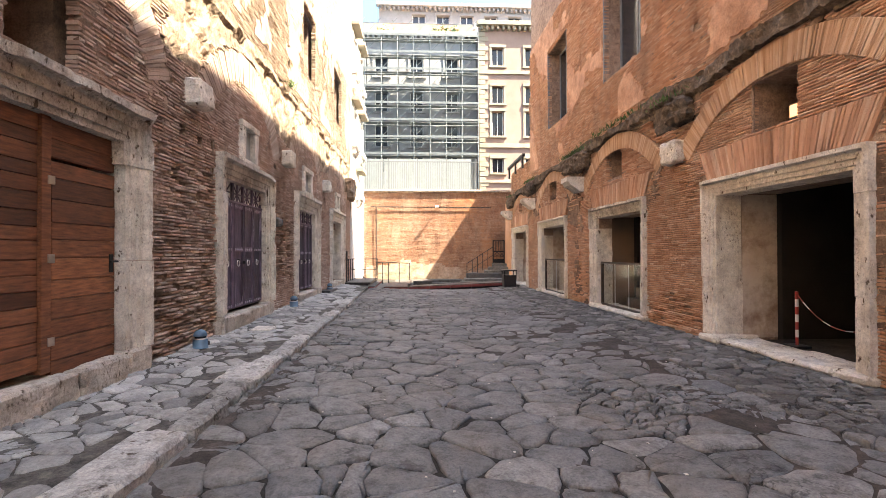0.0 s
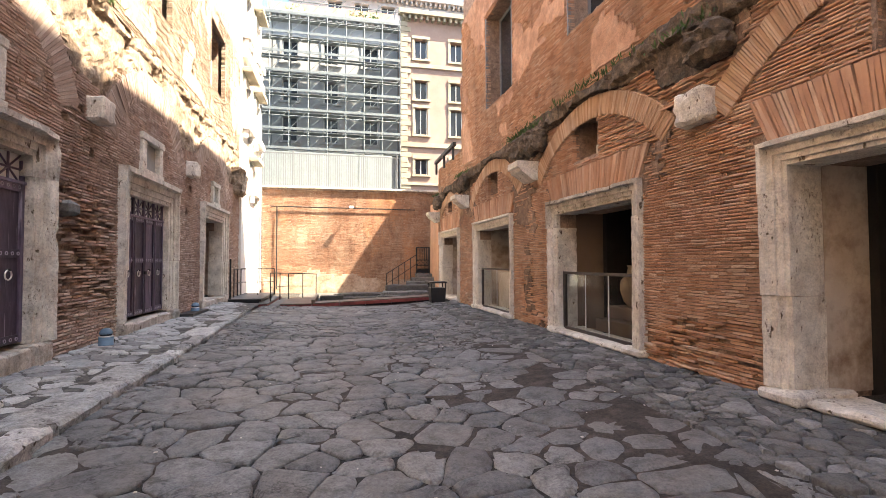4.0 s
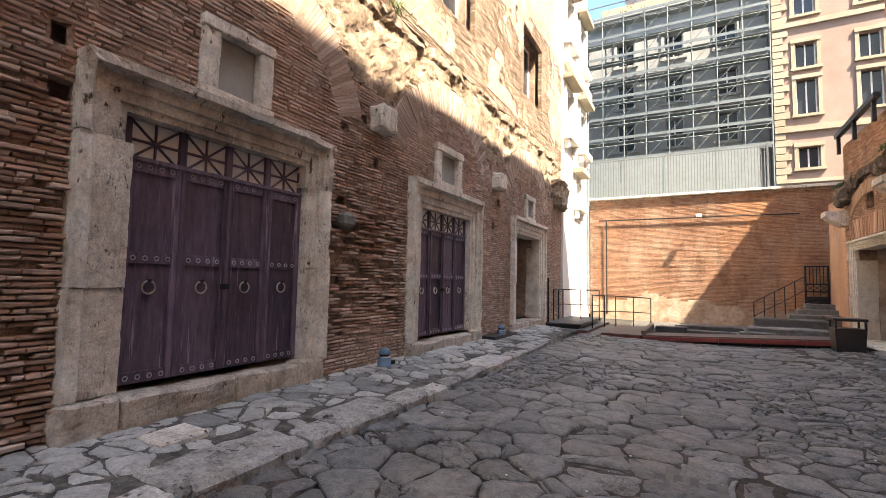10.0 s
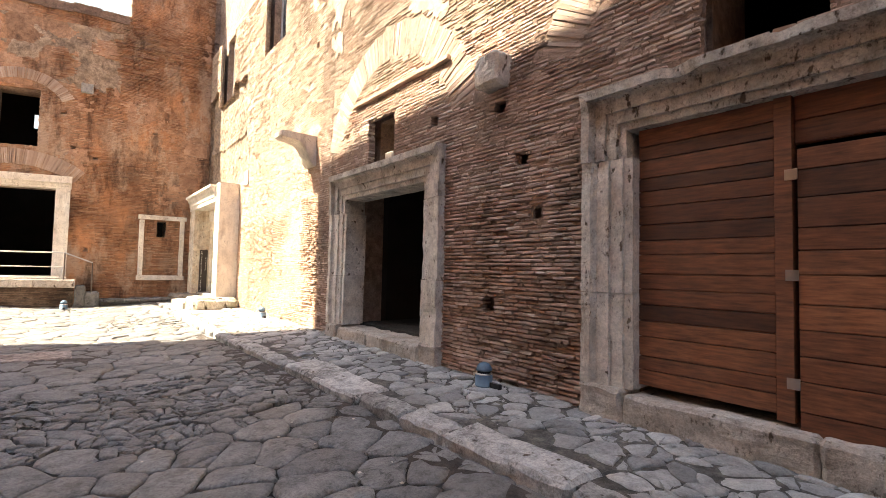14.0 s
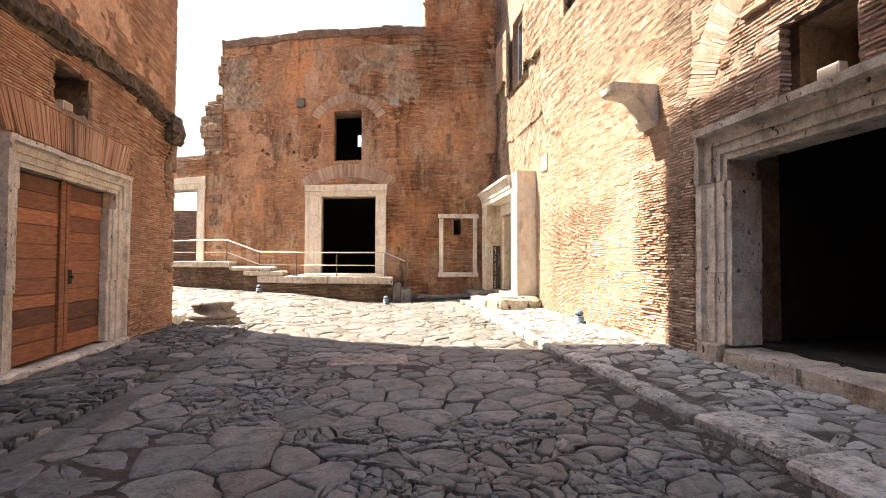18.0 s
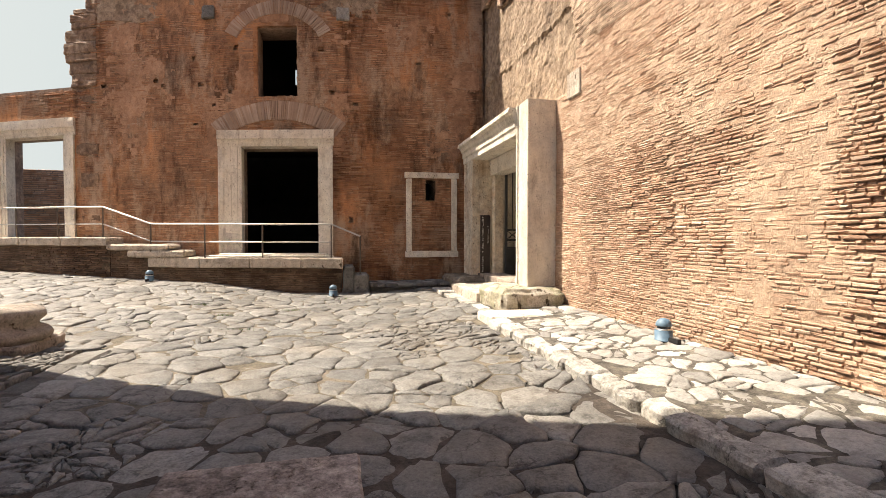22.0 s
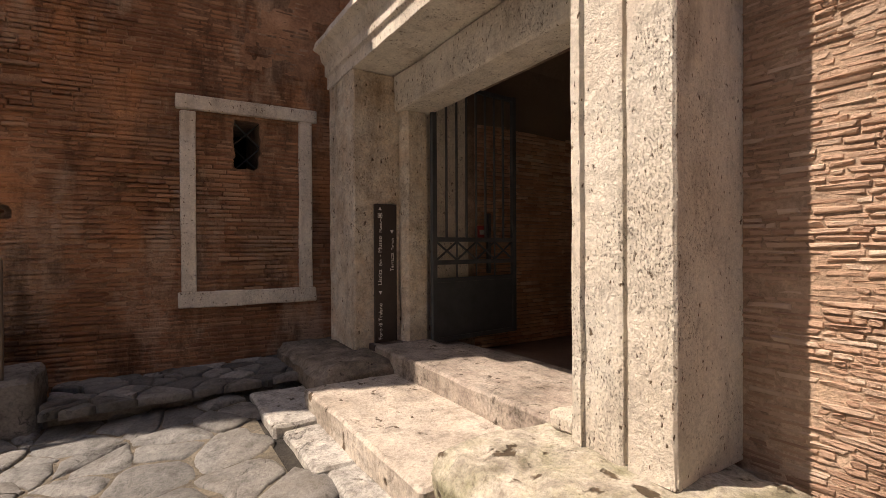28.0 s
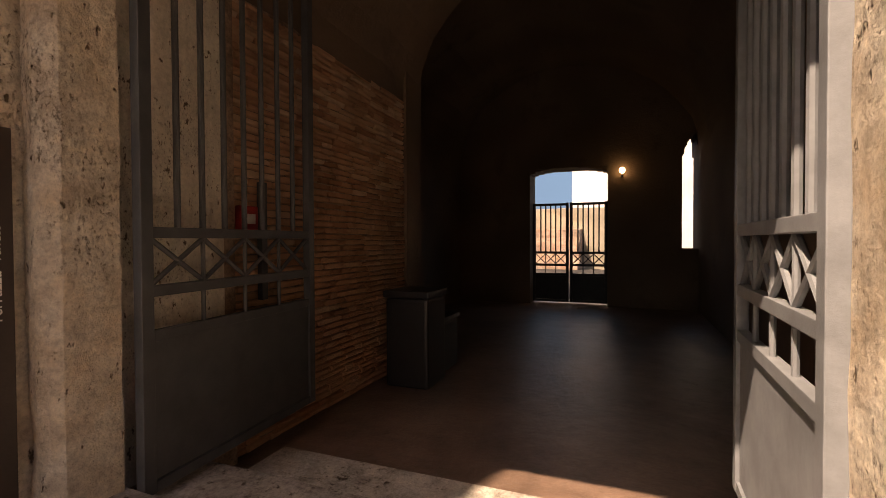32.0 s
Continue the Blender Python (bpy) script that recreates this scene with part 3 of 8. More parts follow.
def slabs(corners, depth, place, seed, back=0.05, jitter=0.006):
    """Vertices and faces of raised pieces: corners (n, 4, 2) on the wall, each standing out to its depth."""
    r = np.random.RandomState(seed)
    n = len(corners)
    c = corners + r.normal(0, 1, corners.shape) * np.array([jitter * 1.1, jitter * 0.55])
    c[:, :, 1] += 0.018 * (lattice(c[:, :, 0], c[:, :, 1], 0.45, 3) - 0.5)
    mid = c.mean(1, keepdims=True)
    edge = corners[:, [1, 2, 3, 0]] - corners
    size = np.minimum(np.hypot(edge[:, 0, 0], edge[:, 0, 1]), np.hypot(edge[:, 1, 0], edge[:, 1, 1]))[:, None, None]
    away = c - mid
    inner = c - np.sign(away) * np.minimum(np.abs(away), size * r.uniform(0.12, 0.3, (n, 4, 1)))
    df = depth[:, None] + r.normal(0, jitter * 0.6, (n, 4))
    front = np.stack(place(inner[:, :, 0], df, inner[:, :, 1]), -1)
    rim = np.stack(place(c[:, :, 0], df - 0.011, c[:, :, 1]), -1)
    rear = np.stack(place(c[:, :, 0], df * 0 + depth[:, None] - back, c[:, :, 1]), -1)
    verts = np.concatenate([front, rim, rear], 1).reshape(-1, 3)
    base = (np.arange(n) * 12)[:, None, None]
    pattern = np.array([[0, 1, 2, 3]] + [[o + 4 + k, o + 4 + (k + 1) % 4, o + (k + 1) % 4, o + k] for o in (0, 4) for k in range(4)])
    return verts, (base + pattern).reshape(-1, 4)


def along(u, z, seed, each=2.4, high=0.047):
    """Noise that runs along a course and changes from course to course."""
    return lattice(np.asarray(u) * each, np.round(np.asarray(z) / high) * 1.0, 1.0, seed)


def arch_pieces(uc, zc, r0, r1, a0, a1, thick=0.06, gap=0.012):
    """Radial bricks of an arch, corners (n, 4, 2); angles in degrees from the u axis."""
    n = max(3, int(radians(a1 - a0) * (r0 + r1) / 2 / thick))
    e = np.radians(np.linspace(a0, a1, n + 1))
    g = gap / ((r0 + r1) / 2) / 2
    s, t = e[:-1] + g, e[1:] - g
    pt = lambda w, rr: np.stack([uc + rr * np.cos(w), zc + rr * np.sin(w)], -1)
    return np.stack([pt(s, r0), pt(s, r1), pt(t, r1), pt(t, r0)], 1)


def soldier_pieces(u0, u1, z0, z1, lean=0.25, thick=0.06, gap=0.012):
    """Upright bricks of a flat arch, that lean outwards at its ends."""
    n = int((u1 - u0) / thick)
    b = np.linspace(u0, u1, n + 1)
    t = b + (b - (u0 + u1) / 2) / ((u1 - u0) / 2) * lean * 0.5
    return np.stack([np.stack([b[:-1] + gap / 2, np.full(n, z0)], -1), np.stack([b[1:] - gap / 2, np.full(n, z0)], -1),
                     np.stack([t[1:] - gap / 2, np.full(n, z1)], -1), np.stack([t[:-1] + gap / 2, np.full(n, z1)], -1)], 1)


def wall_core(name, place, u0, u1, z0, z1, d0, d1, openings, mat, label, splits=()):
    """A thick wall with its openings cut right through: one mesh of blocks that share no face plane twice."""
    us = sorted({u0, u1, *splits, *[o for q in openings for o in q[:2]]})
    zs = sorted({z0, z1, *[o for q in openings for o in q[2:]]})
    us, zs = [u for u in us if u0 <= u <= u1], [z for z in zs if z0 <= z <= z1]
    solid = [[not any(o[0] <= (a + b) / 2 <= o[1] and o[2] <= (c + e) / 2 <= o[3] for o in openings) for c, e in zip(zs, zs[1:])] for a, b in zip(us, us[1:])]
    bm = bmesh.new()
    made = {}

    def vert(i, j, k):
        if (i, j, k) not in made:
            made[i, j, k] = bm.verts.new(place(us[i], (d0, d1)[k], zs[j]))
        return made[i, j, k]

    def filled(i, j):
        return 0 <= i < len(us) - 1 and 0 <= j < len(zs) - 1 and solid[i][j]

    for i in range(len(us) - 1):
        for j in range(len(zs) - 1):
            if not solid[i][j]:
                continue
            for k in (0, 1):
                bm.faces.new([vert(i, j, k), vert(i + 1, j, k), vert(i + 1, j + 1, k), vert(i, j + 1, k)])
            for (p, q), (a, b) in (((i - 1, j), ((i, j), (i, j + 1))), ((i + 1, j), ((i + 1, j), (i + 1, j + 1))), ((i, j - 1), ((i, j), (i + 1, j))), ((i, j + 1), ((i, j + 1), (i + 1, j + 1)))):
                if not filled(p, q):
                    bm.faces.new([vert(*a, 0), vert(*b, 0), vert(*b, 1), vert(*a, 1)])
    return tagged(part(name, bm, mat), label, "wall", "", "structure")


def rough_sheet(name, place, u0, u1, z0, z1, step, keep, depth, mat, parent, label=""):
    """A lumpy face of rubble on a wall, where keep(u, z) holds; closed round its rim."""
    us, zs = np.arange(u0, u1 + step / 2, step), np.arange(z0, z1 + step / 2, step)
    U, Z = np.meshgrid(us, zs, indexing="ij")
    D = depth(U, Z)
    jit = np.random.RandomState(len(us) + len(zs)).normal(0, step * 0.2, (2, *U.shape))
    front = np.stack(place(U + jit[0], D, Z + jit[1]), -1).reshape(-1, 3)
    rear = np.stack(place(U, D * 0 - 0.06, Z), -1).reshape(-1, 3)
    nz = len(zs)
    ok = keep((U[:-1, :-1] + U[1:, 1:]) / 2, (Z[:-1, :-1] + Z[1:, 1:]) / 2)
    big = np.pad(ok, 1)
    i, j = np.nonzero(ok)
    n = len(front)
    v = lambda a, b: a * nz + b
    faces = [np.stack([v(i, j), v(i + 1, j), v(i + 1, j + 1), v(i, j + 1)], 1)]
    for di, dj, a, b in ((-1, 0, (0, 1), (0, 0)), (1, 0, (1, 0), (1, 1)), (0, -1, (0, 0), (1, 0)), (0, 1, (1, 1), (0, 1))):
        rim = ~big[i + 1 + di, j + 1 + dj]
        p, q = i[rim], j[rim]
        va, vb = v(p + a[0], q + a[1]), v(p + b[0], q + b[1])
        faces.append(np.stack([vb, va, va + n, vb + n], 1))
    faces = np.concatenate(faces)
    verts = np.concatenate([front, rear])
    used = np.unique(faces)
    remap = np.zeros(len(verts), int)
    remap[used] = np.arange(len(used))
    return raw(name, verts[used], remap[faces], mat, parent, "stuff", label)


# ---- polygons of paving ----
def clip_poly(poly, p, n):
    """Keeps the side of a convex polygon on which (q - p) . n <= 0."""
    out = []
    for a, b in zip(poly, poly[1:] + poly[:1]):
        da, db = (a[0] - p[0]) * n[0] + (a[1] - p[1]) * n[1], (b[0] - p[0]) * n[0] + (b[1] - p[1]) * n[1]
        if da <= 0:
            out.append(a)
        if da * db < 0:
            s = da / (da - db)
            out.append((a[0] + s * (b[0] - a[0]), a[1] + s * (b[1] - a[1])))
    return out


def paving(x0, x1, y0, y1, size_x, size_y, seed, jitter=0.36, inside=None):
    """Irregular polygons that fill a strip, as lists of corners."""
    r = np.random.RandomState(seed)
    xs, ys = np.arange(x0 - size_x, x1 + 2 * size_x, size_x), np.arange(y0 - size_y, y1 + 2 * size_y, size_y)
    pts = [(x + (k % 2) * size_x / 2 + r.uniform(-jitter, jitter) * size_x, y + r.uniform(-jitter, jitter) * size_y) for k, y in enumerate(ys) for x in xs]
    pts = [p for p in pts if r.rand() > 0.16]
    P = np.array(pts)
    cells = []
    for k, p in enumerate(pts):
        if not (x0 - 0.1 < p[0] < x1 + 0.1 and y0 - 0.1 < p[1] < y1 + 0.1):
            continue
        if inside and not inside(*p):
            continue
        d = np.hypot(P[:, 0] - p[0], P[:, 1] - p[1])
        poly = [(x0, y0), (x1, y0), (x1, y1), (x0, y1)]
        for m in np.argsort(d)[1:22]:
            poly = clip_poly(poly, ((p[0] + P[m, 0]) / 2, (p[1] + P[m, 1]) / 2), (P[m, 0] - p[0], P[m, 1] - p[1]))
            if len(poly) < 3:
                break
        if len(poly) >= 3:
            cells.append(poly)
    return cells


def cracked(cells, share, seed, least=0.02):
    """Splits a share of the stones into two or more fragments."""
    r = np.random.RandomState(seed)
    out = []

    def split(poly, chance):
        P = np.array(poly)
        area = 0.5 * abs(np.dot(P[:, 0], np.roll(P[:, 1], 1)) - np.dot(P[:, 1], np.roll(P[:, 0], 1)))
        if r.rand() > chance or area < least:
            out.append(poly)
            return
        w = r.uniform(0, math.pi)
        c = P.mean(0) + r.uniform(-0.25, 0.25, 2) * np.ptp(P, axis=0)
        for n in ((math.cos(w), math.sin(w)), (-math.cos(w), -math.sin(w))):
            half = clip_poly(list(map(tuple, poly)), c, n)
            if len(half) > 2:
                split(half, chance * 0.8)
    for poly in cells:
        split(poly, share * (0.4 + 1.2 * float(lattice(poly[0][0], poly[0][1], 0.7, seed))))
    return out


def broken_up(cells, seed):
    """Mostly whole stones, with scattered patches that are broken into many small ones."""
    whole, bad = [], []
    for q in cells:
        x, y = q[0]
        (bad if float(fbm(x, y, 0.42, seed, 3)) + 0.1 * (x < -0.8) + 0.07 * (2.1 < x < 3.5) > 0.59 else whole).append(q)
    return cracked(whole, 0.13, seed + 1, 0.05) + cracked(cracked(bad, 1.0, seed + 2, 0.022), 0.6, seed + 3, 0.012)


def stone_mesh(poly, gap, crown, tilt, height, drop=0.07, round_corner=0.15):
    """A paving stone with rounded corners and a worn, slightly domed top: vertices and faces. height(x, y) is the ground."""
    P = np.array(poly)
    c = P.mean(0)
    rad = np.hypot(*(P - c).T)
    if rad.min() < 0.022 or len(P) < 3:
        return None
    P = c + (P - c) * (1 - gap / rad)[:, None]
    Q = []
    for k in range(len(P)):
        a, b = P[k], P[(k + 1) % len(P)]
        e = np.hypot(*(b - a))
        Q += [a + (b - a) * round_corner, (a + b) / 2 + np.random.normal(0, 0.035 * e, 2), a + (b - a) * (1 - round_corner)]
    Q = np.array(Q)
    rr = max(np.hypot(*(Q - c).T).mean(), 0.05)
    Q = Q + np.random.normal(0, 0.008, Q.shape)
    n = len(Q)
    flat = min(1.0, rr / 0.16)
    crown, tilt = crown * flat, tilt * flat
    rings = [(1.0, -drop), (1.0, -0.017 * flat), (max(1 - 0.012 / rr, 0.88), -0.006 * flat), (max(1 - 0.04 / rr, 0.74), crown * 0.35), (0.5, crown * 0.8)]
    verts = []
    for s, h in rings:
        R = c + (Q - c) * s
        z = height(R[:, 0], R[:, 1]) + h + (R - c) @ tilt + np.random.normal(0, 0.003, n) * (h > -0.03)
        verts.append(np.column_stack([R, z]))
    z = height(c[0], c[1]) + crown
    verts = np.concatenate(verts + [np.array([[c[0], c[1], z]])])
    faces = [[i * n + k, i * n + (k + 1) % n, (i + 1) * n + (k + 1) % n, (i + 1) * n + k] for i in range(4) for k in range(n)]
    faces += [[4 * n + k, 4 * n + (k + 1) % n, 5 * n] for k in range(n)]
    return verts, faces


def lay(name, cells, gap, crown, lean, height, mat, mat_one, parent, near, limit=290, keep_random=7):
    """Lays the stones: those in the stretch near(x, y) as pieces of their own, the rest joined."""
    random.seed(keep_random)
    np.random.seed(keep_random)
    V, F, base, single = [], [], 0, 0
    for poly in cells:
        tilt = np.random.normal(0, lean, 2)
        lift = np.random.normal(0, 0.008)
        made = stone_mesh(poly, gap * np.random.uniform(0.45, 1.7), crown * np.random.uniform(0.2, 1.6), tilt, lambda x, y: height(x, y) + lift)
        if made is None:
            continue
        v, f = made
        cx, cy = v[-1][:2]
        if near(cx, cy) and single < limit:
            raw(name, v, f, mat_one, parent, smooth=True)
            single += 1
        else:
            V.append(v)
            F += [[k + base for k in q] for q in f]
            base += len(v)
    if V:
        raw(name + "_field", np.concatenate(V), F, mat, parent, "stuff", "worn paving stones bedded close together", True)


# ---- plan ----
def ground_z(x, y):
    """Height of the street: hollow along the middle, rising to both footways and to the south-east."""
    x, y = np.asarray(x, float), np.asarray(y, float)
    z = np.interp(y, [-13.4, -12.0, -9.0, -2.0, 5.0, 20.0], [0.02, -0.05, -0.08, -0.08, -0.045, -0.05])
    z = z + np.interp(y, [-8.0, -5.0], [0.14, 0.08]) * np.clip((0.4 - x) / 2.2, 0, 1) ** 1.3 + 0.1 * np.clip((x - 1.8) / 1.9, 0, 1)
    return z + (0.055 * np.clip(x - 1.6, 0, 2.4) + 0.03 * np.clip(x - 4.0, 0, 7)) * np.clip((-9.5 - y) / 4.0, 0, 1.2)


def kerb_x(y):
    """Street edge of the western footway."""
    return np.interp(y, [-9.0, 3.0, 10.0, 19.0], [-1.62, -1.78, -1.88, -2.15])


def footway_z(x, y):
    """Top of the western footway, which falls from the wall to the kerb."""
    k = ground_z(-1.8, y) + 0.088
    w = np.interp(y, [-9.0, -3.0, 2.0, 5.0, 7.0, 12.0, 20.0], [0.21, 0.19, 0.14, 0.13, 0.17, 0.2, 0.23])
    return k + (w - k) * np.clip((-1.9 - np.asarray(x, float)) / 1.4, 0, 1)


def portal_edge(y):
    """Street edge of the flat slabs before the portal steps."""
    return np.interp(y, [-13.2, -12.2, -9.5, -9.0], [-1.72, -1.78, -2.0, -1.7])


RIGHT_U, RIGHT_X = [-8.0, 3.5, 13.0, 22.2], [5.42, 4.82, 4.60, 4.42]
END_U, END_Y = [-3.6, -1.2, 0.74, 3.8, 7.5, 14.0], [-14.05, -14.25, -14.50, -15.30, -16.80, -20.0]
left = lambda u, d, z: (-3.35 + d, u, z)
right = lambda u, d, z: (np.interp(u, RIGHT_U, RIGHT_X) - d, u, z)
south = lambda u, d, z: (u, np.interp(u, END_U, END_Y) + d, z)
north = lambda u, d, z: (u, 27.0 - d, z)
LEFT_DOORS = [(-2.84, 0.55), (2.83, 5.8), (7.81, 10.6), (12.58, 15.42), (17.47, 20.38)]
RIGHT_DOORS = [(-5.72, -2.85), (4.62, 7.4), (9.32, 12.17), (14.12, 17.18), (18.88, 21.66)]

# ground: one sheet to the horizon
_gx = np.concatenate([[-900, -300, -100, -50], np.arange(-30, 31, 1.0), [50, 100, 300, 900]])
_gy = np.concatenate([[-900, -300, -100, -50], np.arange(-30, 41, 1.0), [60, 100, 300, 900]])
_GX, _GY = np.meshgrid(_gx, _gy, indexing="ij")
_v = np.stack([_GX, _GY, ground_z(_GX, _GY) - 0.028], -1).reshape(-1, 3)
_n = len(_gy)
_f = [[i * _n + j, (i + 1) * _n + j, (i + 1) * _n + j + 1, i * _n + j + 1] for i in range(len(_gx) - 1) for j in range(_n - 1)]
ground = raw("ground", _v, _f, earth, None, "structure", "dark trodden earth in the joints of the street")
tagged(ground, category="ground")


# added glowing ring in sky colours, dimmer than the sky it hides
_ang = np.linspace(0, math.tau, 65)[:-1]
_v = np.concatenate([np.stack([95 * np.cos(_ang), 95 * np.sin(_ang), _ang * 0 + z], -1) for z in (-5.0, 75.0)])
tagged(raw("backdrop", _v, [[k, (k + 1) % 64, 64 + (k + 1) % 64, 64 + k] for k in range(64)], _sm, None, "structure", "glowing ring in pale blue sky colours low over the horizon"), category="sky")


def in_rects(u, z, rects):
    m = np.zeros(np.shape(u), bool)
    for a, b, c, e in rects:
        m |= (u > a) & (u < b) & (z > c) & (z < e)
    return m


def lay_bricks(name, wall, place, q, depth, mat, mat_one, seed, near=None, limit=290):
    """Bricks on a wall: those in the stretch near (u0, u1, z0, z1) are pieces of their own, the rest one field."""
    mid = np.stack([(q[:, 0] + q[:, 1]) / 2, (q[:, 2] + q[:, 3]) / 2], 1)
    single = np.zeros(len(q), bool)
    if near:
        single = in_rects(mid[:, 0], mid[:, 1], [near])
        single &= np.cumsum(single) <= limit
    v, f = slabs(corners_of(q[~single]), depth[~single], place, seed, back=0.13, jitter=0.005)
    raw(name + "_field", v, f, mat, wall, "stuff", "courses of thin Roman bricks with worn faces")
    r = np.random.RandomState(seed + 5)
    shapes = []
    for k in range(12):
        # a worn brick: an uneven outline of twelve corners, a chamfer and an uneven face
        outline = np.array([(-0.5, -0.36), (-0.36, -0.5), (-0.1, -0.5), (0.2, -0.5), (0.42, -0.5), (0.5, -0.3), (0.5, 0.32), (0.4, 0.5), (0.12, 0.5), (-0.16, 0.5), (-0.4, 0.5), (-0.5, 0.3)])
        rim = outline + r.normal(0, 1, outline.shape) * (0.01, 0.04)
        face = rim * (0.965, 0.85) + r.normal(0, 0.008, outline.shape)
        rows = [np.column_stack([face[:, 0], r.normal(0, 0.004, 12), face[:, 1]]), np.column_stack([rim[:, 0], np.full(12, -0.008), rim[:, 1]]), np.column_stack([outline[:, 0], np.full(12, -0.13), outline[:, 1]])]
        me = bpy.data.meshes.new("brick")
        me.from_pydata(np.concatenate(rows).tolist(), [], [list(range(12))] + [[o + j, o + 12 + j, o + 12 + (j + 1) % 12, o + (j + 1) % 12] for o in (0, 12) for j in range(12)])
        me.materials.append(mat_one)
        shapes.append(me)
    for k in np.nonzero(single)[0]:
        a, b, c, e = q[k]
        o, p = np.array(place(a, depth[k], (c + e) / 2), float), np.array(place(b, depth[k], (c + e) / 2), float)
        out = np.array(place((a + b) / 2, depth[k] + 1, (c + e) / 2), float) - np.array(place((a + b) / 2, depth[k], (c + e) / 2), float)
        ob = new("brick", shapes[k % 12])
        x = Vector(p - o)
        ob.parent = wall
        m = Matrix((x.to_4d(), Vector(out).to_4d(), Vector((0, 0, e - c)).to_4d(), Vector((*((o + p) / 2), 1)))).transposed()
        m[3][0] = m[3][1] = m[3][2] = 0
        ob.matrix_local = m


# ---- left wall (west side of the street) ----
LEFT_HOLES = [(-2.35, 0.1, -0.6, 2.75), (3.28, 5.46, -0.6, 2.8), (8.22, 10.3, -0.6, 2.84), (12.95, 15.0, -0.6, 2.76), (17.9, 19.95, -0.6, 2.8),
              (-1.6, -0.76, 3.2, 4.05), (3.88, 4.72, 3.26, 4.15), (8.98, 9.46, 3.3, 3.9), (13.62, 14.3, 3.32, 3.88), (18.72, 19.2, 3.32, 3.8),
              (-13.02, -9.9, -0.6, 3.4),
              (-12.6, -10.8, 7.2, 9.7), (-7.6, -6.0, 7.3, 9.8), (-2.6, -0.9, 7.2, 9.6), (2.6, 4.2, 7.0, 9.2), (8.4, 10.0, 6.9, 9.0), (13.6, 15.1, 6.85, 8.9), (18.4, 20.2, 6.85, 8.9)]
wall_left = wall_core("wall_left", left, -14.9, 22.6, -0.6, 14.0, -1.0, -0.24, [(-2.68, 0.45, -0.6, 2.95)] + LEFT_HOLES[1:], mortar, "old brick wall of the shops along the street, sunlit above and shaded below")
LEFT_ARCHES = [(-1.0, 3.22, 1.7, 2.25, 14), (4.3, 3.08, 1.7, 2.25, 20), (9.2, 3.04, 1.7, 2.25, 20), (14.05, 3.01, 1.7, 2.25, 20), (18.95, 3.0, 1.7, 2.25, 20)]


def left_ledge(u):
    return 5.68 + 0.12 * (lattice(u, u * 0, 0.9, 71) - 0.5)


def left_rubble(u, z):
    n = fbm(u, z, 0.8, 11, 5)
    band = (z > 4.25 + 0.7 * (n - 0.5)) & (z < left_ledge(u) + 0.1) & (u > 6.1 + 1.5 * (n - 0.5))
    for uc, zc, r0, r1, low_end in LEFT_ARCHES:
        band &= ~(np.hypot(u - uc, z - zc) < r1 + 0.05)
    band |= (u < -9.3 + 1.6 * (n - 0.5) + 0.12 * (z - 4.0)) & (z > 3.98) & (z < 7.6 + 1.5 * (n - 0.5))
    return band & ~in_rects(u, z, [(a - 0.12, b + 0.12, c, e + 0.15) for a, b, c, e in LEFT_HOLES]) & ~((u > -14) & (u < -9.4) & (z < 3.98))


_putlog = [(_a, _a + 0.17, _b, _b + 0.17) for _a, _b in ((1.85, 2.66), (5.86, 2.5), (6.47, 2.54), (6.66, 3.2), (7.16, 3.16), (7.6, 3.18), (7.63, 2.76), (10.86, 3.45), (10.85, 2.44), (11.6, 3.1), (11.3, 3.7), (16.2, 2.7), (16.5, 3.3), (1.35, 0.95), (1.5, 3.35), (0.2, 3.5), (2.08, 2.02), (6.6, 6.2), (12.0, 6.3), (16.6, 6.4), (1.0, 6.0), (-4.0, 6.2))]
FRAME_RECTS_LEFT = [(a + 0.06, b - 0.06, -1, 3.14) for a, b in LEFT_DOORS] + [(8.8, 9.64, 3.2, 4.0), (13.42, 14.5, 3.2, 4.0), (18.52, 19.4, 3.2, 3.92), (-13.9, -9.5, -1, 3.9)]
FRAME_INSIDE = [(a + 0.04, b - 0.04, c, e - 0.04) for a, b, c, e in FRAME_RECTS_LEFT]
_open = FRAME_RECTS_LEFT + LEFT_HOLES + _putlog
_near_q, _mid_q = courses(-14.04, -5.4, 0.0, 9.4, 4, _open, 0.031, 0.14, 0.009, 0.4), courses(-8.0, -3.05, 0.0, 9.4, 6, _open, 0.042, 0.16, 0.0115, 0.45)
_seam = lambda q: q[:, 0] + 6.6 - 1.6 * (fbm(q[:, 0], q[:, 2], 0.7, 9) - 0.5)
_q = np.concatenate([_near_q[_seam(_near_q) < 0], _mid_q[_seam(_mid_q) >= 0], courses(-3.05, 22.6, 0.0, 9.4, 3, _open, 0.047, 0.2, 0.014, 0.35)])
_u, _z = (_q[:, 0] + _q[:, 1]) / 2, (_q[:, 2] + _q[:, 3]) / 2


def left_patch(u, z):
    """How far the brick face is eaten away, 0 to 1: most between the nearer doors and low down."""
    low_down = np.where((u > 5.9) & (u < 7.9), np.clip((3.2 - z) / 1.0, 0.1, 0.7), np.clip((2.9 - z) / 0.8, 0.12, 1.0))
    return np.clip((fbm(u, z, 0.6, 23) - 0.31) * 3.2, 0, 1) * low_down * np.where(u > 12.4, 0.3, np.where(u < -8.3, 0.08, np.where(u < -7.2, 0.16, np.where(u < -5.6, 0.3, np.where(u < -3.2, 0.55, np.where(u < 2.9, 0.38, 1.0))))))


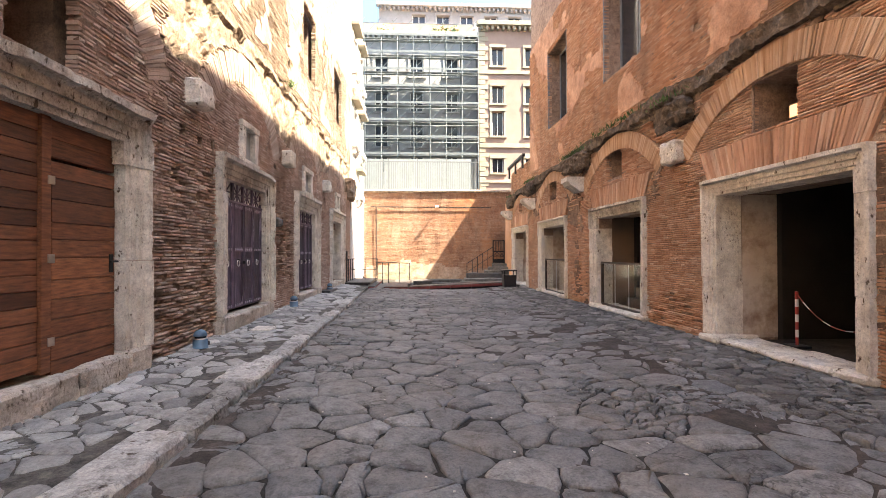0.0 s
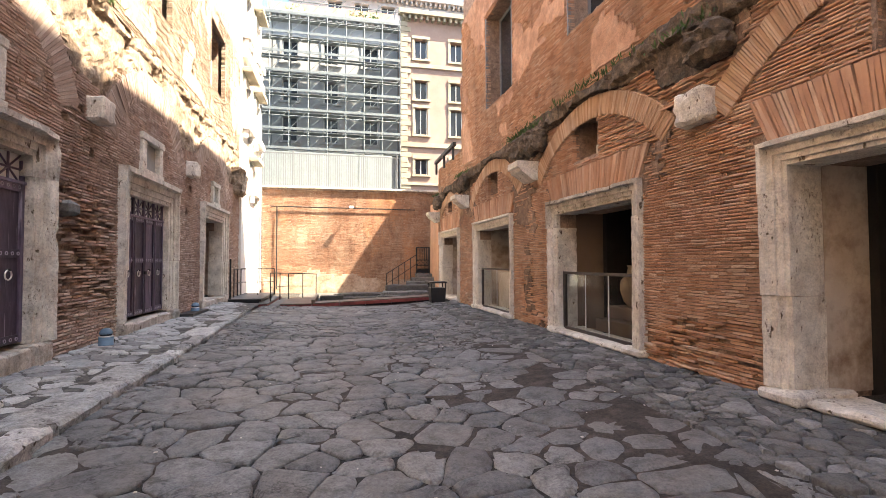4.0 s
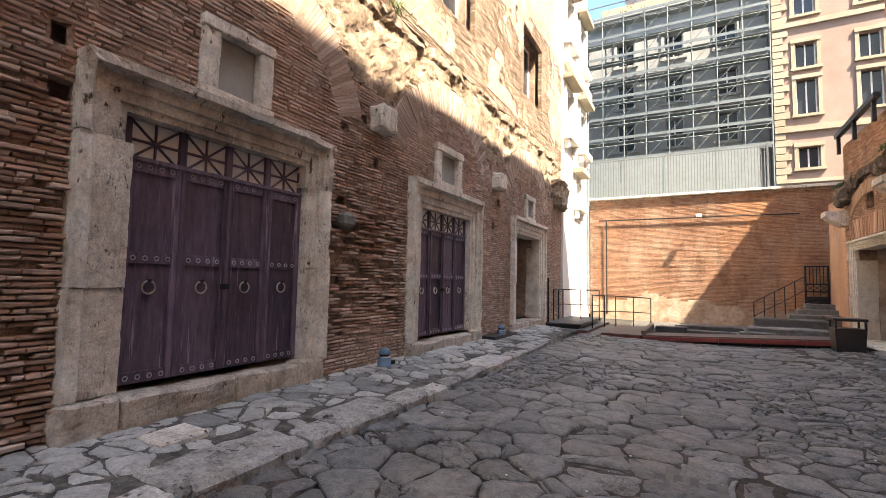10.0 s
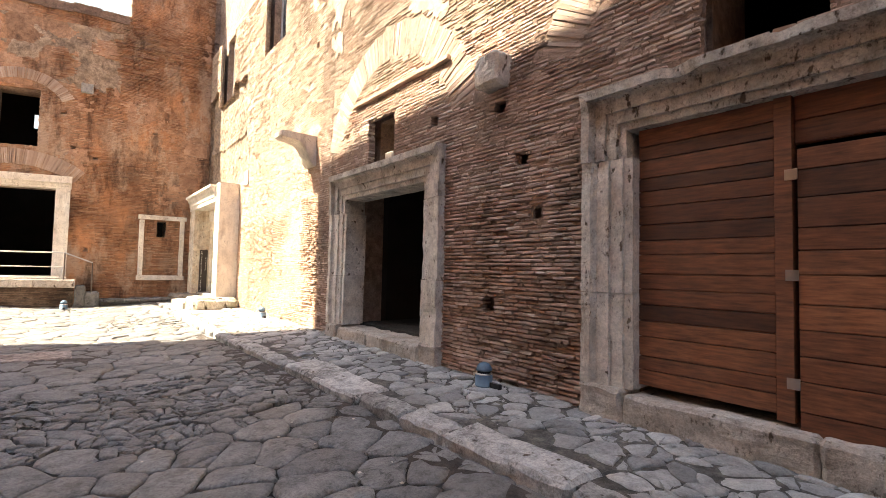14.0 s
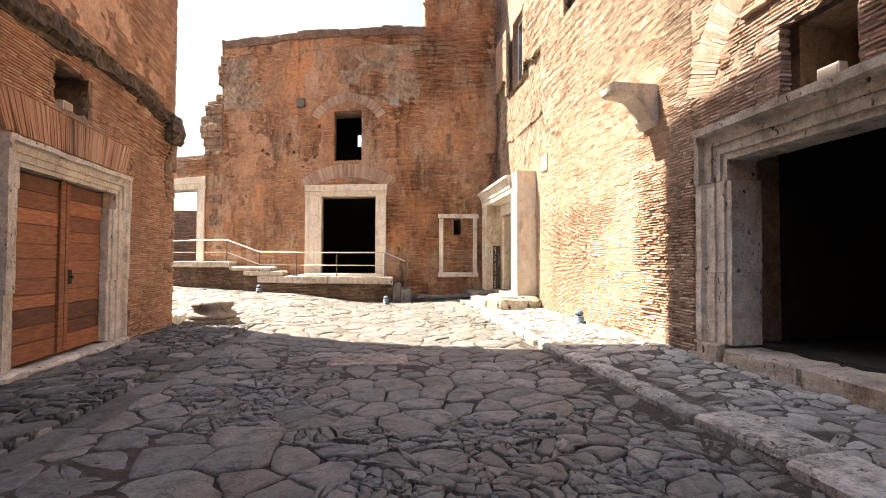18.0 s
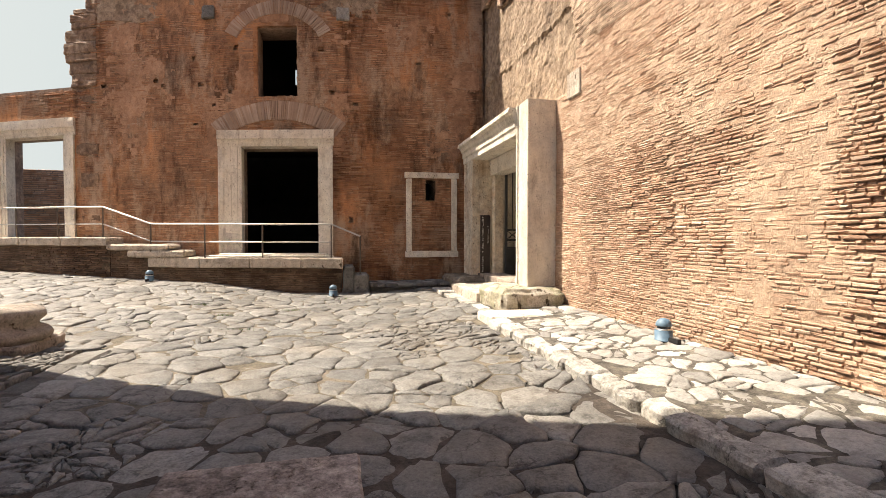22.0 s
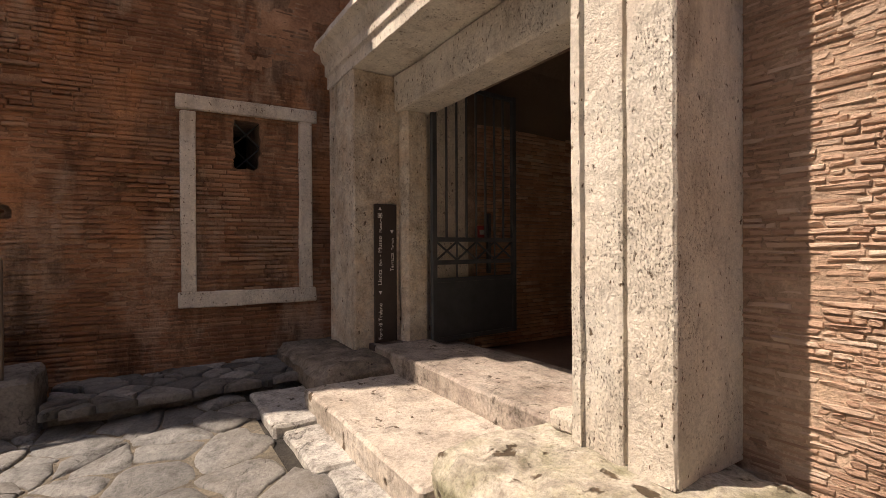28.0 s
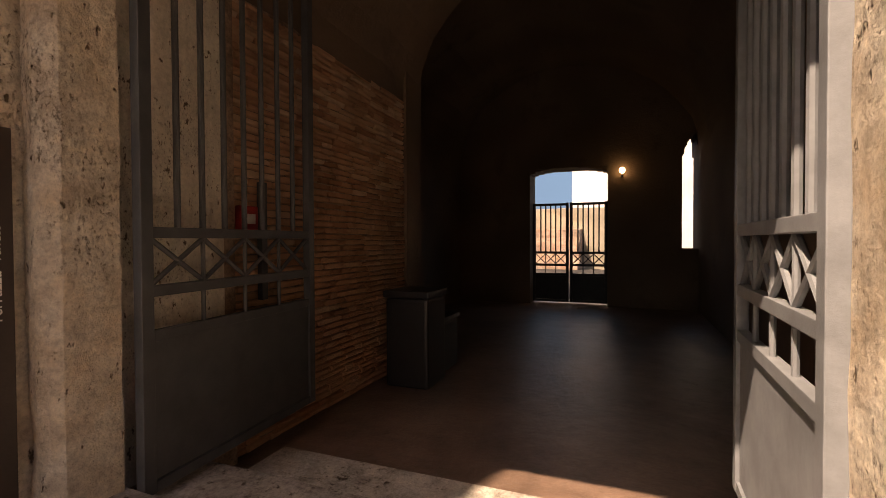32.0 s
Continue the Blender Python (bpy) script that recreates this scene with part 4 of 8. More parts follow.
swell = lambda u, z: np.where(u < -3.2, 0.03, 0.025) * (fbm(u, z, 0.8, 35, 3) - 0.5)
left_mortar = lambda u, z: swell(u, z) + np.where((u < -3.2) | (z > 4.6), 0.002, -0.002) - 0.115 * left_patch(u, z) + np.where(u < -7.9, 0.25, np.where(z > 4.6, 0.15, np.where(u < -3.2, 0.35, 1.0))) * (0.02 * (lattice(u, z, 6.0, 29) - 0.5) + 0.024 * (lattice(u, z, 13.0, 33) - 0.5))
_patch = left_patch(_u, _z)
_rnd = np.random.RandomState(5)
_depth = swell(_u, _z) + np.where(_u < -3.2, 0.005, 0.008) + 0.008 * (along(_u, _z, 201) - 0.5) + _patch * ((0.6 * along(_u, _z, 203, 4.0) + 0.4 * _rnd.rand(len(_q))) ** 1.2 * 0.165 - 0.1) + _rnd.normal(0, 1, len(_q)) * np.where(_u < -7.9, 0.002, np.where(_u < -3.2, 0.0032, 0.0045))
_keep = ~left_rubble(_u, _z) & (along(_u, _z, 205, 5.0) * 0.7 + _rnd.rand(len(_q)) * 0.3 > _patch * 0.46)
# Mortar tone changes near the sun's edge: brown for shade, pale for sun.
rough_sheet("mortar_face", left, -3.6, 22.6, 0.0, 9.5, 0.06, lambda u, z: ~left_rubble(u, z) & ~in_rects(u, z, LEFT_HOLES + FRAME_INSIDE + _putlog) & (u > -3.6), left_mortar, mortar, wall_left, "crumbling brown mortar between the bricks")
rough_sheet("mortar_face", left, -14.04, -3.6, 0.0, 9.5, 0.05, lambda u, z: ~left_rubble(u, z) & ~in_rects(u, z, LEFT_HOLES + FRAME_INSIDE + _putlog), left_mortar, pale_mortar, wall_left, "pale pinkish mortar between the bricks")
for uc, zc, r0, r1, low_end in LEFT_ARCHES:
    _rr = np.hypot(_u - uc, _z - zc)
    _keep &= ~((_rr > r0 - 0.01) & (_rr < r1 + 0.01) & (_z - zc > math.sin(math.radians(low_end)) * _rr))
_keep &= ~in_rects(_u, _z, _putlog)
# Sunlit stretch gets its own brick tones, so the light is partly in colour.
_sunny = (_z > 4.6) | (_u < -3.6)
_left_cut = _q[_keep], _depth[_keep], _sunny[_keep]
rough_sheet("rubble_face", left, -13.9, 22.6, 0.1, 8.4, 0.06, left_rubble, lambda u, z: -0.02 - 0.09 * np.exp(-((u + 9.0) / 0.3) ** 2 - ((z - 5.3) / 0.9) ** 2) + -0.13 * np.clip((-9.0 - u) / 0.6, 0, 1) + np.where(u < -8.5, 0.07, 0.1) * (fbm(u, z, np.where(u < -8.5, 7.0, 3.4), 31) - 0.42) + np.where(np.abs(z - left_ledge(u)) < 0.12, 0.035 + 0.09 * (fbm(u, z, 1.6, 37, 4) - 0.45), 0) - np.where(u < 2, 0.012, 0.07) * np.clip(fbm(u, z, 2.4, 41, 4) - 0.52, 0, 0.2) / 0.2, rubble, wall_left, "pale crumbling lime concrete laid bare")
_p = np.concatenate([arch_pieces(uc, zc, r0, r1, low_end, 180 - low_end, 0.05, 0.008) for uc, zc, r0, r1, low_end in LEFT_ARCHES])
_v, _f = slabs(_p, 0.003 + np.random.RandomState(8).normal(0, 0.004, len(_p)), left, 9, jitter=0.003)
raw("relieving_arches", _v, _f, arch_brick, wall_left, "stuff", "shallow relieving arches of upright bricks")
one_box("brick_ledge", -2.1, 0.62, -0.1, 0.07, 4.36, 4.43, pale_brick, wall_left, left, "thin brick ledge across the arch", 0.01, 12, 0.02, 3)
one_box("pale_block", -9.04, -8.62, -0.1, 0.035, 3.84, 4.28, threshold_stone, wall_left, left, "squared pale stone let into the bricks", 0.012, 3, 0.008, 5)


def left_render(u, z):
    """Where the old render still clings to the wall: mostly high up, and in scraps lower down."""
    n = fbm(u, z, 0.55, 301, 5)
    high = (z > 4.7) & (n + 0.1 * (lattice(u, z, 6.0, 303) - 0.5) > np.where(u < 1.0, 0.56, 0.52)) & ~((z < left_ledge(u) + 0.3) & (u > 5.5)) & (u > -3.2)
    arch = np.zeros(np.shape(u), bool)
    for uc, zc, r0, r1, low_end in LEFT_ARCHES:
        arch |= (np.hypot(u - uc, z - zc) < r1 + 0.04) & (np.hypot(u - uc, z - zc) > r0 - 0.04)
    return high & ~arch & ~left_rubble(u, z) & ~in_rects(u, z, [(a - 0.05, b + 0.05, c, e + 0.05) for a, b, c, e in LEFT_HOLES + FRAME_RECTS_LEFT + _putlog])


rough_sheet("render_remains", left, -14.0, 22.6, 0.6, 9.5, 0.07, left_render, lambda u, z: swell(u, z) + 0.014 + 0.01 * (fbm(u, z, 1.7, 307) - 0.5) + 0.004 * (lattice(u, z, 9.0, 309) - 0.5), old_render, wall_left, "pale old render still clinging to the bricks")

# ---- right wall (east side) ----
RIGHT_HOLES = [(-5.2, -3.1, -0.6, 2.55), (4.84, 7.17, -0.6, 2.43), (9.57, 11.9, -0.6, 2.42), (14.36, 16.9, -0.6, 2.43), (19.1, 21.42, -0.6, 2.45),
               (-4.65, -3.77, 3.45, 4.1), (5.6, 6.42, 3.22, 3.93), (10.45, 11.25, 3.25, 4.05), (15.2, 15.95, 3.3, 4.05), (19.95, 20.5, 3.3, 4.0),
               (4.9, 6.6, 5.7, 8.3), (9.6, 11.4, 5.75, 8.4), (14.2, 16.1, 5.85, 8.5)]
wall_right = wall_core("wall_right", right, -8.0, 22.2, -0.6, 5.35, -1.0, -0.075, RIGHT_HOLES, mortar, "old brick wall of the shops with brick arches and stone door frames", splits=RIGHT_U[1:3])
# Its top is out of view; the height is set by the shadow line.
wall_core("wall_upper_right", right, -7.9, 18.6, 5.35, 17.15, -1.0, -0.075, RIGHT_HOLES, mortar, "tall orange brick upper storeys with restored windows", splits=RIGHT_U[1:3])
RIGHT_ARCHES = [(5.98, 1.5, 2.44, 2.82), (10.75, 1.5, 2.42, 2.78), (15.62, 1.5, 2.42, 2.76), (20.3, 1.6, 2.1, 2.42)]


def right_ledge(u):
    return 4.4 - 0.022 * np.clip(u - 9, -2, 14) + 0.16 * (lattice(u, u * 0, 0.8, 77) - 0.5)


def right_rubble(u, z):
    n = lattice(u, z, 1.1, 43)
    L = right_ledge(u)
    band = (z > L - 0.1 - 0.22 * n) & (z < L + 0.13)
    for uc, zc, r0, r1 in RIGHT_ARCHES:
        band |= (np.abs(np.abs(u - uc) - 2.35) < 0.3 + 0.5 * (z - 3.4)) & (z > 3.5 + 0.5 * n) & (z < L)
    for uc, zc, r0, r1 in RIGHT_ARCHES:
        band &= ~(np.hypot(u - uc, z - zc) < r1 + 0.03)
    return band & ~in_rects(u, z, [(a - 0.1, b + 0.1, c, e + 0.1) for a, b, c, e in RIGHT_HOLES])


FRAME_RECTS_RIGHT = [(a + 0.06, b - 0.06, -1, 2.62) for a, b in RIGHT_DOORS]
FRAME_RECTS_RIGHT[0] = (-5.66, -2.9, -1, 2.82)
_q = courses(-8.0, 22.2, 0.0, 9.6, 13, FRAME_RECTS_RIGHT + RIGHT_HOLES, 0.039, 0.2, 0.0105)
_u, _z = (_q[:, 0] + _q[:, 1]) / 2, (_q[:, 2] + _q[:, 3]) / 2
_rnd = np.random.RandomState(15)
right_patch = lambda u, z: np.maximum(np.clip((fbm(u, z, 0.5, 47) - 0.48) * 3.0, 0, 1) * np.where(z < 4.4, 0.8, 0.35), np.clip((fbm(u, z, 1.1, 48, 4) - 0.36) * 4.0, 0, 1) * np.where(((u > 7.5) & (u < 9.3) | (u > 12.2) & (u < 14.1)) & ((z > 2.3) & (z < 4.2) | (z < 0.75)), 0.9, 0.0))
_patch = right_patch(_u, _z)
_depth = np.where(_z > right_ledge(_u), -0.01, 0.012) + 0.007 * (along(_u, _z, 211) - 0.5) + _rnd.normal(0, 0.002, len(_q)) + _patch * (along(_u, _z, 213, 4.0, 0.039) ** 1.2 * 0.1 - 0.062)
_keep = ~right_rubble(_u, _z) & (_rnd.rand(len(_q)) > _patch * 0.12) & ~((_u > 18.6) & (_z > 5.3))
for uc, zc, r0, r1 in RIGHT_ARCHES:
    _rr = np.hypot(_u - uc, _z - zc)
    _keep &= ~((_rr > r0 - 0.01) & (_rr < r1 + 0.01) & (_z - zc > 0.65 * _rr))
_soldiers = [(a + 0.02, b - 0.02, t, t + 0.48) for (a, b), t in zip(RIGHT_DOORS, (2.9, 2.67, 2.67, 2.7, 2.7))]
_keep &= ~in_rects(_u, _z, [(a - 0.14, b + 0.14, c, e) for a, b, c, e in _soldiers])
_putr = [(_a, _a + 0.16, _b, _b + 0.16) for _a, _b in ((3.9, 5.6), (7.6, 5.3), (8.7, 6.3), (12.6, 5.6), (13.2, 6.9), (8.1, 7.4), (17.0, 6.0), (-1.0, 5.6), (-6.6, 5.2), (-6.2, 6.6), (12.7, 5.0), (8.3, 4.7))]
_keep &= ~in_rects(_u, _z, _putr)
rough_sheet("mortar_face", right, -8.0, 22.2, 0.0, 9.6, 0.1, lambda u, z: ~in_rects(u, z, RIGHT_HOLES + [(a + 0.04, b - 0.04, c, e - 0.05) for a, b, c, e in FRAME_RECTS_RIGHT] + _putr) & ~((u > 18.6) & (z > 5.3)), lambda u, z: np.where(z > right_ledge(u), -0.026, -0.012) - 0.035 * right_patch(u, z) + 0.012 * (lattice(u, z, 7.0, 49) - 0.5), mortar, wall_right, "brown mortar between the bricks")
_right_cut = _q[_keep], _depth[_keep]
rough_sheet("ledge_rubble", right, -8.0, 22.2, 3.2, 5.2, 0.05, right_rubble, lambda u, z: 0.0 + 0.1 * (fbm(u, z, 3.4, 51, 4) - 0.35) + np.where(np.abs(z - right_ledge(u)) < 0.15, 0.05 + 0.18 * (fbm(u, z, 4.5, 53, 3) - 0.3), 0), dark_rubble, wall_right, "dark weathered concrete ledge overgrown with lichen")
rough_sheet("render_remains", right, -8.0, 18.5, 4.7, 9.6, 0.07, lambda u, z: (fbm(u, z, 0.6, 321, 6) > 0.565) & (z > right_ledge(u) + 0.3) & ~in_rects(u, z, [(a - 0.12, b + 0.12, c - 0.1, e + 0.1) for a, b, c, e in RIGHT_HOLES + _putr]), lambda u, z: 0.0 + 0.014 * (fbm(u, z, 2.0, 323) - 0.4), orange_render, wall_right, "worn orange render on the upper storeys")
rough_sheet("eroded_face", right, -8.0, 22.0, 0.1, 4.5, 0.06, lambda u, z: (fbm(u, z, 0.9, 325, 6) > 0.66) & ~right_rubble(u, z) & ~in_rects(u, z, [(a - 0.1, b + 0.1, -1, e + 1.6) for a, b, c, e in RIGHT_HOLES[:5]]), lambda u, z: 0.016 + 0.05 * (fbm(u, z, 3.5, 327, 4) - 0.5), dusky_rubble, wall_right, "crumbled patch of wall core")
_p = np.concatenate([arch_pieces(uc, zc, r0, r1, 40.5, 139.5, 0.031, 0.006) for uc, zc, r0, r1 in RIGHT_ARCHES])
_v, _f = slabs(_p, 0.03 + np.random.RandomState(18).normal(0, 0.004, len(_p)), right, 19, jitter=0.003)
raw("relieving_arches", _v, _f, golden_brick, wall_right, "stuff", "round relieving arches of upright bricks")
_p = np.concatenate([soldier_pieces(a + 0.05, b - 0.05, c, e, 0.45, 0.043, 0.008) for a, b, c, e in _soldiers])
_v, _f = slabs(_p, 0.03 + np.random.RandomState(28).normal(0, 0.006, len(_p)), right, 29)
raw("flat_arches", _v, _f, orange_brick, wall_right, "stuff", "flat arches of upright bricks over the doors")

# ---- south building ----
PUTLOG_SOUTH = [(4.41, 7.84), (3.27, 6.56), (0.99, 6.51), (4.4, 6.33), (7.01, 5.7), (5.47, 5.76), (5.26, 5.61), (4.21, 5.63), (3.42, 5.4), (3.85, 5.04), (4.36, 4.52), (0.72, 5.35), (0.08, 5.05), (0.38, 7.75), (0.22, 1.91), (6.0, 8.4), (2.6, 8.6), (-1.6, 6.2), (-2.4, 7.6)]
SOUTH_HOLES = [(1.08, 3.16, 0.9, 3.93), (1.62, 2.68, 5.25, 7.15), (-2.09, -1.78, 2.42, 3.03), (8.3, 10.3, 1.4, 4.4)]
wall_south = wall_core("wall_south", south, -4.3, 7.3, -0.4, 10.2, -1.0, -0.12, SOUTH_HOLES, mortar, "high ruined brick building that closes the street", splits=END_U[1:5])
wall_south_top = wall_core("wall_south_top", south, -4.3, -0.7, 10.2, 13.6, -1.0, -0.035, [], mortar, "raised corner of the brick building", splits=END_U[1:2])
wall_south_far = wall_core("wall_south_far", south, 7.3, 13.8, -0.4, 5.75, -0.8, -0.035, SOUTH_HOLES, mortar, "lower brick wall with a stone doorway", splits=END_U[4:5])
_q = courses(-3.4, 13.8, 0.0, 13.6, 33, [(1.08, 3.16, 0.9, 3.93), (0.8, 3.7, 3.8, 4.3), (0.8, 1.2, 0.8, 4.0), (3.1, 3.7, 0.8, 4.0), (1.62, 2.68, 5.25, 7.15), (-2.09, -1.78, 2.42, 3.03), (7.95, 10.6, 1.3, 4.7)], 0.05, 0.25, 0.012)
_u, _z = (_q[:, 0] + _q[:, 1]) / 2, (_q[:, 2] + _q[:, 3]) / 2
_rnd = np.random.RandomState(35)
_patch = np.clip((fbm(_u, _z, 0.45, 57) - 0.45) * 3.0, 0, 1)
_depth = 0.004 + 0.005 * (along(_u, _z, 221) - 0.5) + _rnd.normal(0, 0.0015, len(_q)) + _patch * (along(_u, _z, 223, 4.0) ** 1.3 * 0.085 - 0.045)
_puts = [(_a - 0.065, _a + 0.065, _b - 0.065, _b + 0.065) for _a, _b in PUTLOG_SOUTH]
_keep = (along(_u, _z, 225, 5.0) * 0.6 + _rnd.rand(len(_q)) * 0.4 > _patch * 0.36) & (np.where(_u < 7.25, _z < 10.1, _z < 5.65) | ((_u < -0.75) & (_z > 10.1)))


def south_rubble(u, z):
    n = fbm(u, z, 0.9, 63, 5)
    band = (z > 7.4 + 1.2 * (n - 0.5)) & (z < 9.6) & (u > -0.5) & (u < 7.2) & (n > 0.45)
    return (band | ((fbm(u, z, 0.9, 67, 4) > 0.67) & (z > 4.4) & (z < 7))) & ~in_rects(u, z, [(0.5, 3.9, 0, 5.0), (1.4, 2.9, 5, 7.6), (-2.9, -1.1, 0.6, 3.4)]) & (u < 7.2)


_keep &= ~south_rubble(_u, _z) & ~in_rects(_u, _z, [(a - 0.03, b + 0.03, c, e) for a, b, c, e in _puts])
SOUTH_CLEAR = [(0.72, 3.75, 0.8, 4.32), (1.5, 2.8, 5.15, 7.25), (-2.76, -1.1, 0.85, 3.22), (7.9, 10.75, 1.2, 4.9)]
_short = lambda u, z: (u < 7.25) & ((z < 10.1) | (u < -0.75)) | (u >= 7.25) & (z < 5.65)
rough_sheet("mortar_face", south, -3.4, 13.8, 0.0, 13.5, 0.07, lambda u, z: _short(u, z) & ~in_rects(u, z, SOUTH_HOLES + [(0.85, 3.62, 0.9, 4.2), (8.1, 10.5, 1.35, 4.75)] + _puts), lambda u, z: 0.0 - 0.05 * np.clip((fbm(u, z, 0.45, 57) - 0.45) * 3.0, 0, 1) + 0.012 * (lattice(u, z, 8.0, 241) - 0.5) + 0.008 * (lattice(u, z, 17.0, 242) - 0.5), red_mortar, wall_south, "reddish mortar flush with the bricks")
rough_sheet("render_remains", south, -3.3, 7.2, 0.7, 13.4, 0.055, lambda u, z: _short(u, z) & (fbm(u, z * 0.6, 0.8, 243, 6) + 0.16 * (lattice(u, z, 7.0, 244) - 0.5) > np.where(z > 4.9, 0.54, 0.59)) & (z > 3.6) & ~in_rects(u, z, SOUTH_CLEAR + _puts) & ~south_rubble(u, z), lambda u, z: 0.007 + 0.012 * (fbm(u, z, 2.0, 245) - 0.5), red_render, wall_south, "scraps of red-brown render on the bricks")
_keep &= ~((np.hypot(_u - 2.15, _z - 2.2) > 2.4) & (np.hypot(_u - 2.15, _z - 2.2) < 2.94) & (_z > 4.1) & (np.abs(_u - 2.15) < 1.7))
_south_cut = _q[_keep], _depth[_keep]
rough_sheet("rubble_face", south, -3.4, 7.3, 0.2, 10.0, 0.1, south_rubble, lambda u, z: -0.02 + 0.07 * (fbm(u, z, 2.6, 69) - 0.4), rubble, wall_south, "bare rubble core of the wall")
_p = np.concatenate([arch_pieces(2.15, 2.2, 2.42, 2.92, 52, 128, 0.05, 0.009), arch_pieces(2.15, 6.2, 1.25, 1.6, 30, 150)])
_v, _f = slabs(_p, 0.03 + np.random.RandomState(38).normal(0, 0.006, len(_p)), south, 39)
raw("relieving_arches", _v, _f, arch_brick, wall_south, "stuff", "brick relieving arches over door and window")
for _k, (_a, _b) in enumerate(((3.98, 7.53), (0.43, 7.45))):
    one_box("stone_bracket", _a - 0.17, _a + 0.17, -0.2, 0.1, _b - 0.2, _b + 0.14, dull_stone_one, wall_south, south, "broken stub of a stone bracket", 0.03, 4, 0.03, _k)
# broken east end of the building: a ragged stack of masonry
_bm = bmesh.new()
_rnd2 = np.random.RandomState(61)
_z = -0.2
while _z < 10.2:
    _h2 = _rnd2.uniform(0.16, 0.42)
    _out = float(np.interp(_z, [-0.2, 5.5, 5.8, 6.9, 7.7, 8.0, 10.2], [0.45, 0.6, 0.8, 0.95, 0.65, 0.08, 0.03])) + 0.25 * (float(lattice(_z, 0.0, 2.2, 251)) - 0.5)
    box(_bm, 7.2, 7.3 + _out, -0.92 + _rnd2.uniform(0, 0.1), 0.004 + _rnd2.uniform(-0.05, 0.03), _z, _z + _h2 + 0.01, south, 0.03, 3, 0.06, int(_z * 10))
    _z += _h2
part("broken_end", _bm, dusky_rubble, wall_south, "ragged broken end of the masonry")
_bm = bmesh.new()
for _a, _b, _c in ((-0.66, 7.28, 9.98), (-4.3, -0.62, 13.42)):
    for _k, _u in enumerate(np.arange(_a, _b, 0.8)):
        box(_bm, _u, min(_u + 0.8, _b), -1.0, 0.045, _c + 0.02 * math.sin(_k * 2.3), _c + 0.3 + 0.03 * math.sin(_k * 1.7), south, 0.0, 5, 0.03, _k)
part("wall_coping", _bm, brown_mortar, wall_south, "dark brown mortar coping along the wall top")

# ---- north end ----
wall_north = wall_core("wall_north", north, -3.2, 9.0, -0.6, 5.1, -0.6, -0.03, [], mortar, "sunlit retaining wall of reddish brick under the upper street")
_q = courses(-3.2, 6.2, -0.2, 5.0, 83, [], 0.05, 0.28, 0.006)
_rnd = np.random.RandomState(85)
_north_cut = _q, -0.02 + 0.005 * (along(_q[:, 0], _q[:, 2], 231, 1.2, 0.05) - 0.5)
rough_sheet("plaster_patch", north, -3.1, 5.0, -0.2, 1.9, 0.1, lambda u, z: (z < 0.5 + 1.1 * fbm(u, z, 0.9, 233, 4) - 0.12 * np.abs(u + 0.3)), lambda u, z: 0.004 + 0.02 * fbm(u, z, 3.0, 235), old_render, wall_north, "greyish plaster left on the foot of the wall")
one_box("coping", -3.2, 9.0, -0.65, 0.12, 5.1, 5.2, travertine, wall_north, north, "pale stone coping", 0.015)

# ---- street ----
street = thing("road", (0, 0, 0), "street of dark worn basalt polygons with earthy joints", "street", "", "structure")
_cells = paving(-2.1, 3.5, -9.0, 19.9, 0.42, 0.35, 91, 0.42)
_cells = [q for q in _cells if np.mean([p[0] for p in q]) > kerb_x(np.mean([p[1] for p in q])) - 0.06]
_cells = broken_up(_cells, 96)
_plaza = paving(-2.1, 12.0, -18.5, -9.0, 0.38, 0.31, 92, 0.42, inside=lambda x, y: y > np.interp(x, END_U, END_Y) + 0.1 and x > float(portal_edge(y)))
_plaza += paving(3.5, 12.0, -9.0, -8.1, 0.55, 0.45, 93) + paving(5.6, 12.0, -8.1, -3.0, 0.6, 0.5, 95)
_cells += cracked(_plaza, 0.22, 94, 0.045)
lay("paving_stone", _cells, 0.0065, 0.011, 0.014, ground_z, basalt, basalt_one, street, lambda x, y: -1.9 < x < 3.4 and 0.5 < y < 13)
_SX, _SY = np.meshgrid(np.arange(-1.7, 11.6, 0.2), np.arange(-17.0, -4.4, 0.2), indexing="ij")
_ny = _SX.shape[1]
_f = [[i * _ny + j, (i + 1) * _ny + j, (i + 1) * _ny + j + 1, i * _ny + j + 1] for i in range(_SX.shape[0] - 1) for j in range(_ny - 1) if _SY[i, j] + 0.4 * math.sin(3 * _SX[i, j]) < -5.6 and _SX[i, j] < (3.0 if _SY[i, j] > -8.3 else 12)]
raw("joint_soil", np.stack([_SX, _SY, ground_z(_SX, _SY) - 0.014], -1).reshape(-1, 3), _f, mottled("tan_soil", [(0.25, (0.085, 0.073, 0.057)), (0.5, (0.15, 0.13, 0.102)), (0.75, (0.23, 0.2, 0.16))], scale=5, stain=(0.5, 0.5, 0.42), stain_amount=0.7, stain_scale=1.0, bump=1.0, bump_scale=30, rough=0.95, grit=0.8), street, "stuff", "tan soil trodden into the joints")
_SX, _SY = np.meshgrid(np.arange(-1.75, 3.6, 0.1), np.arange(-5.6, 19.6, 0.1), indexing="ij")
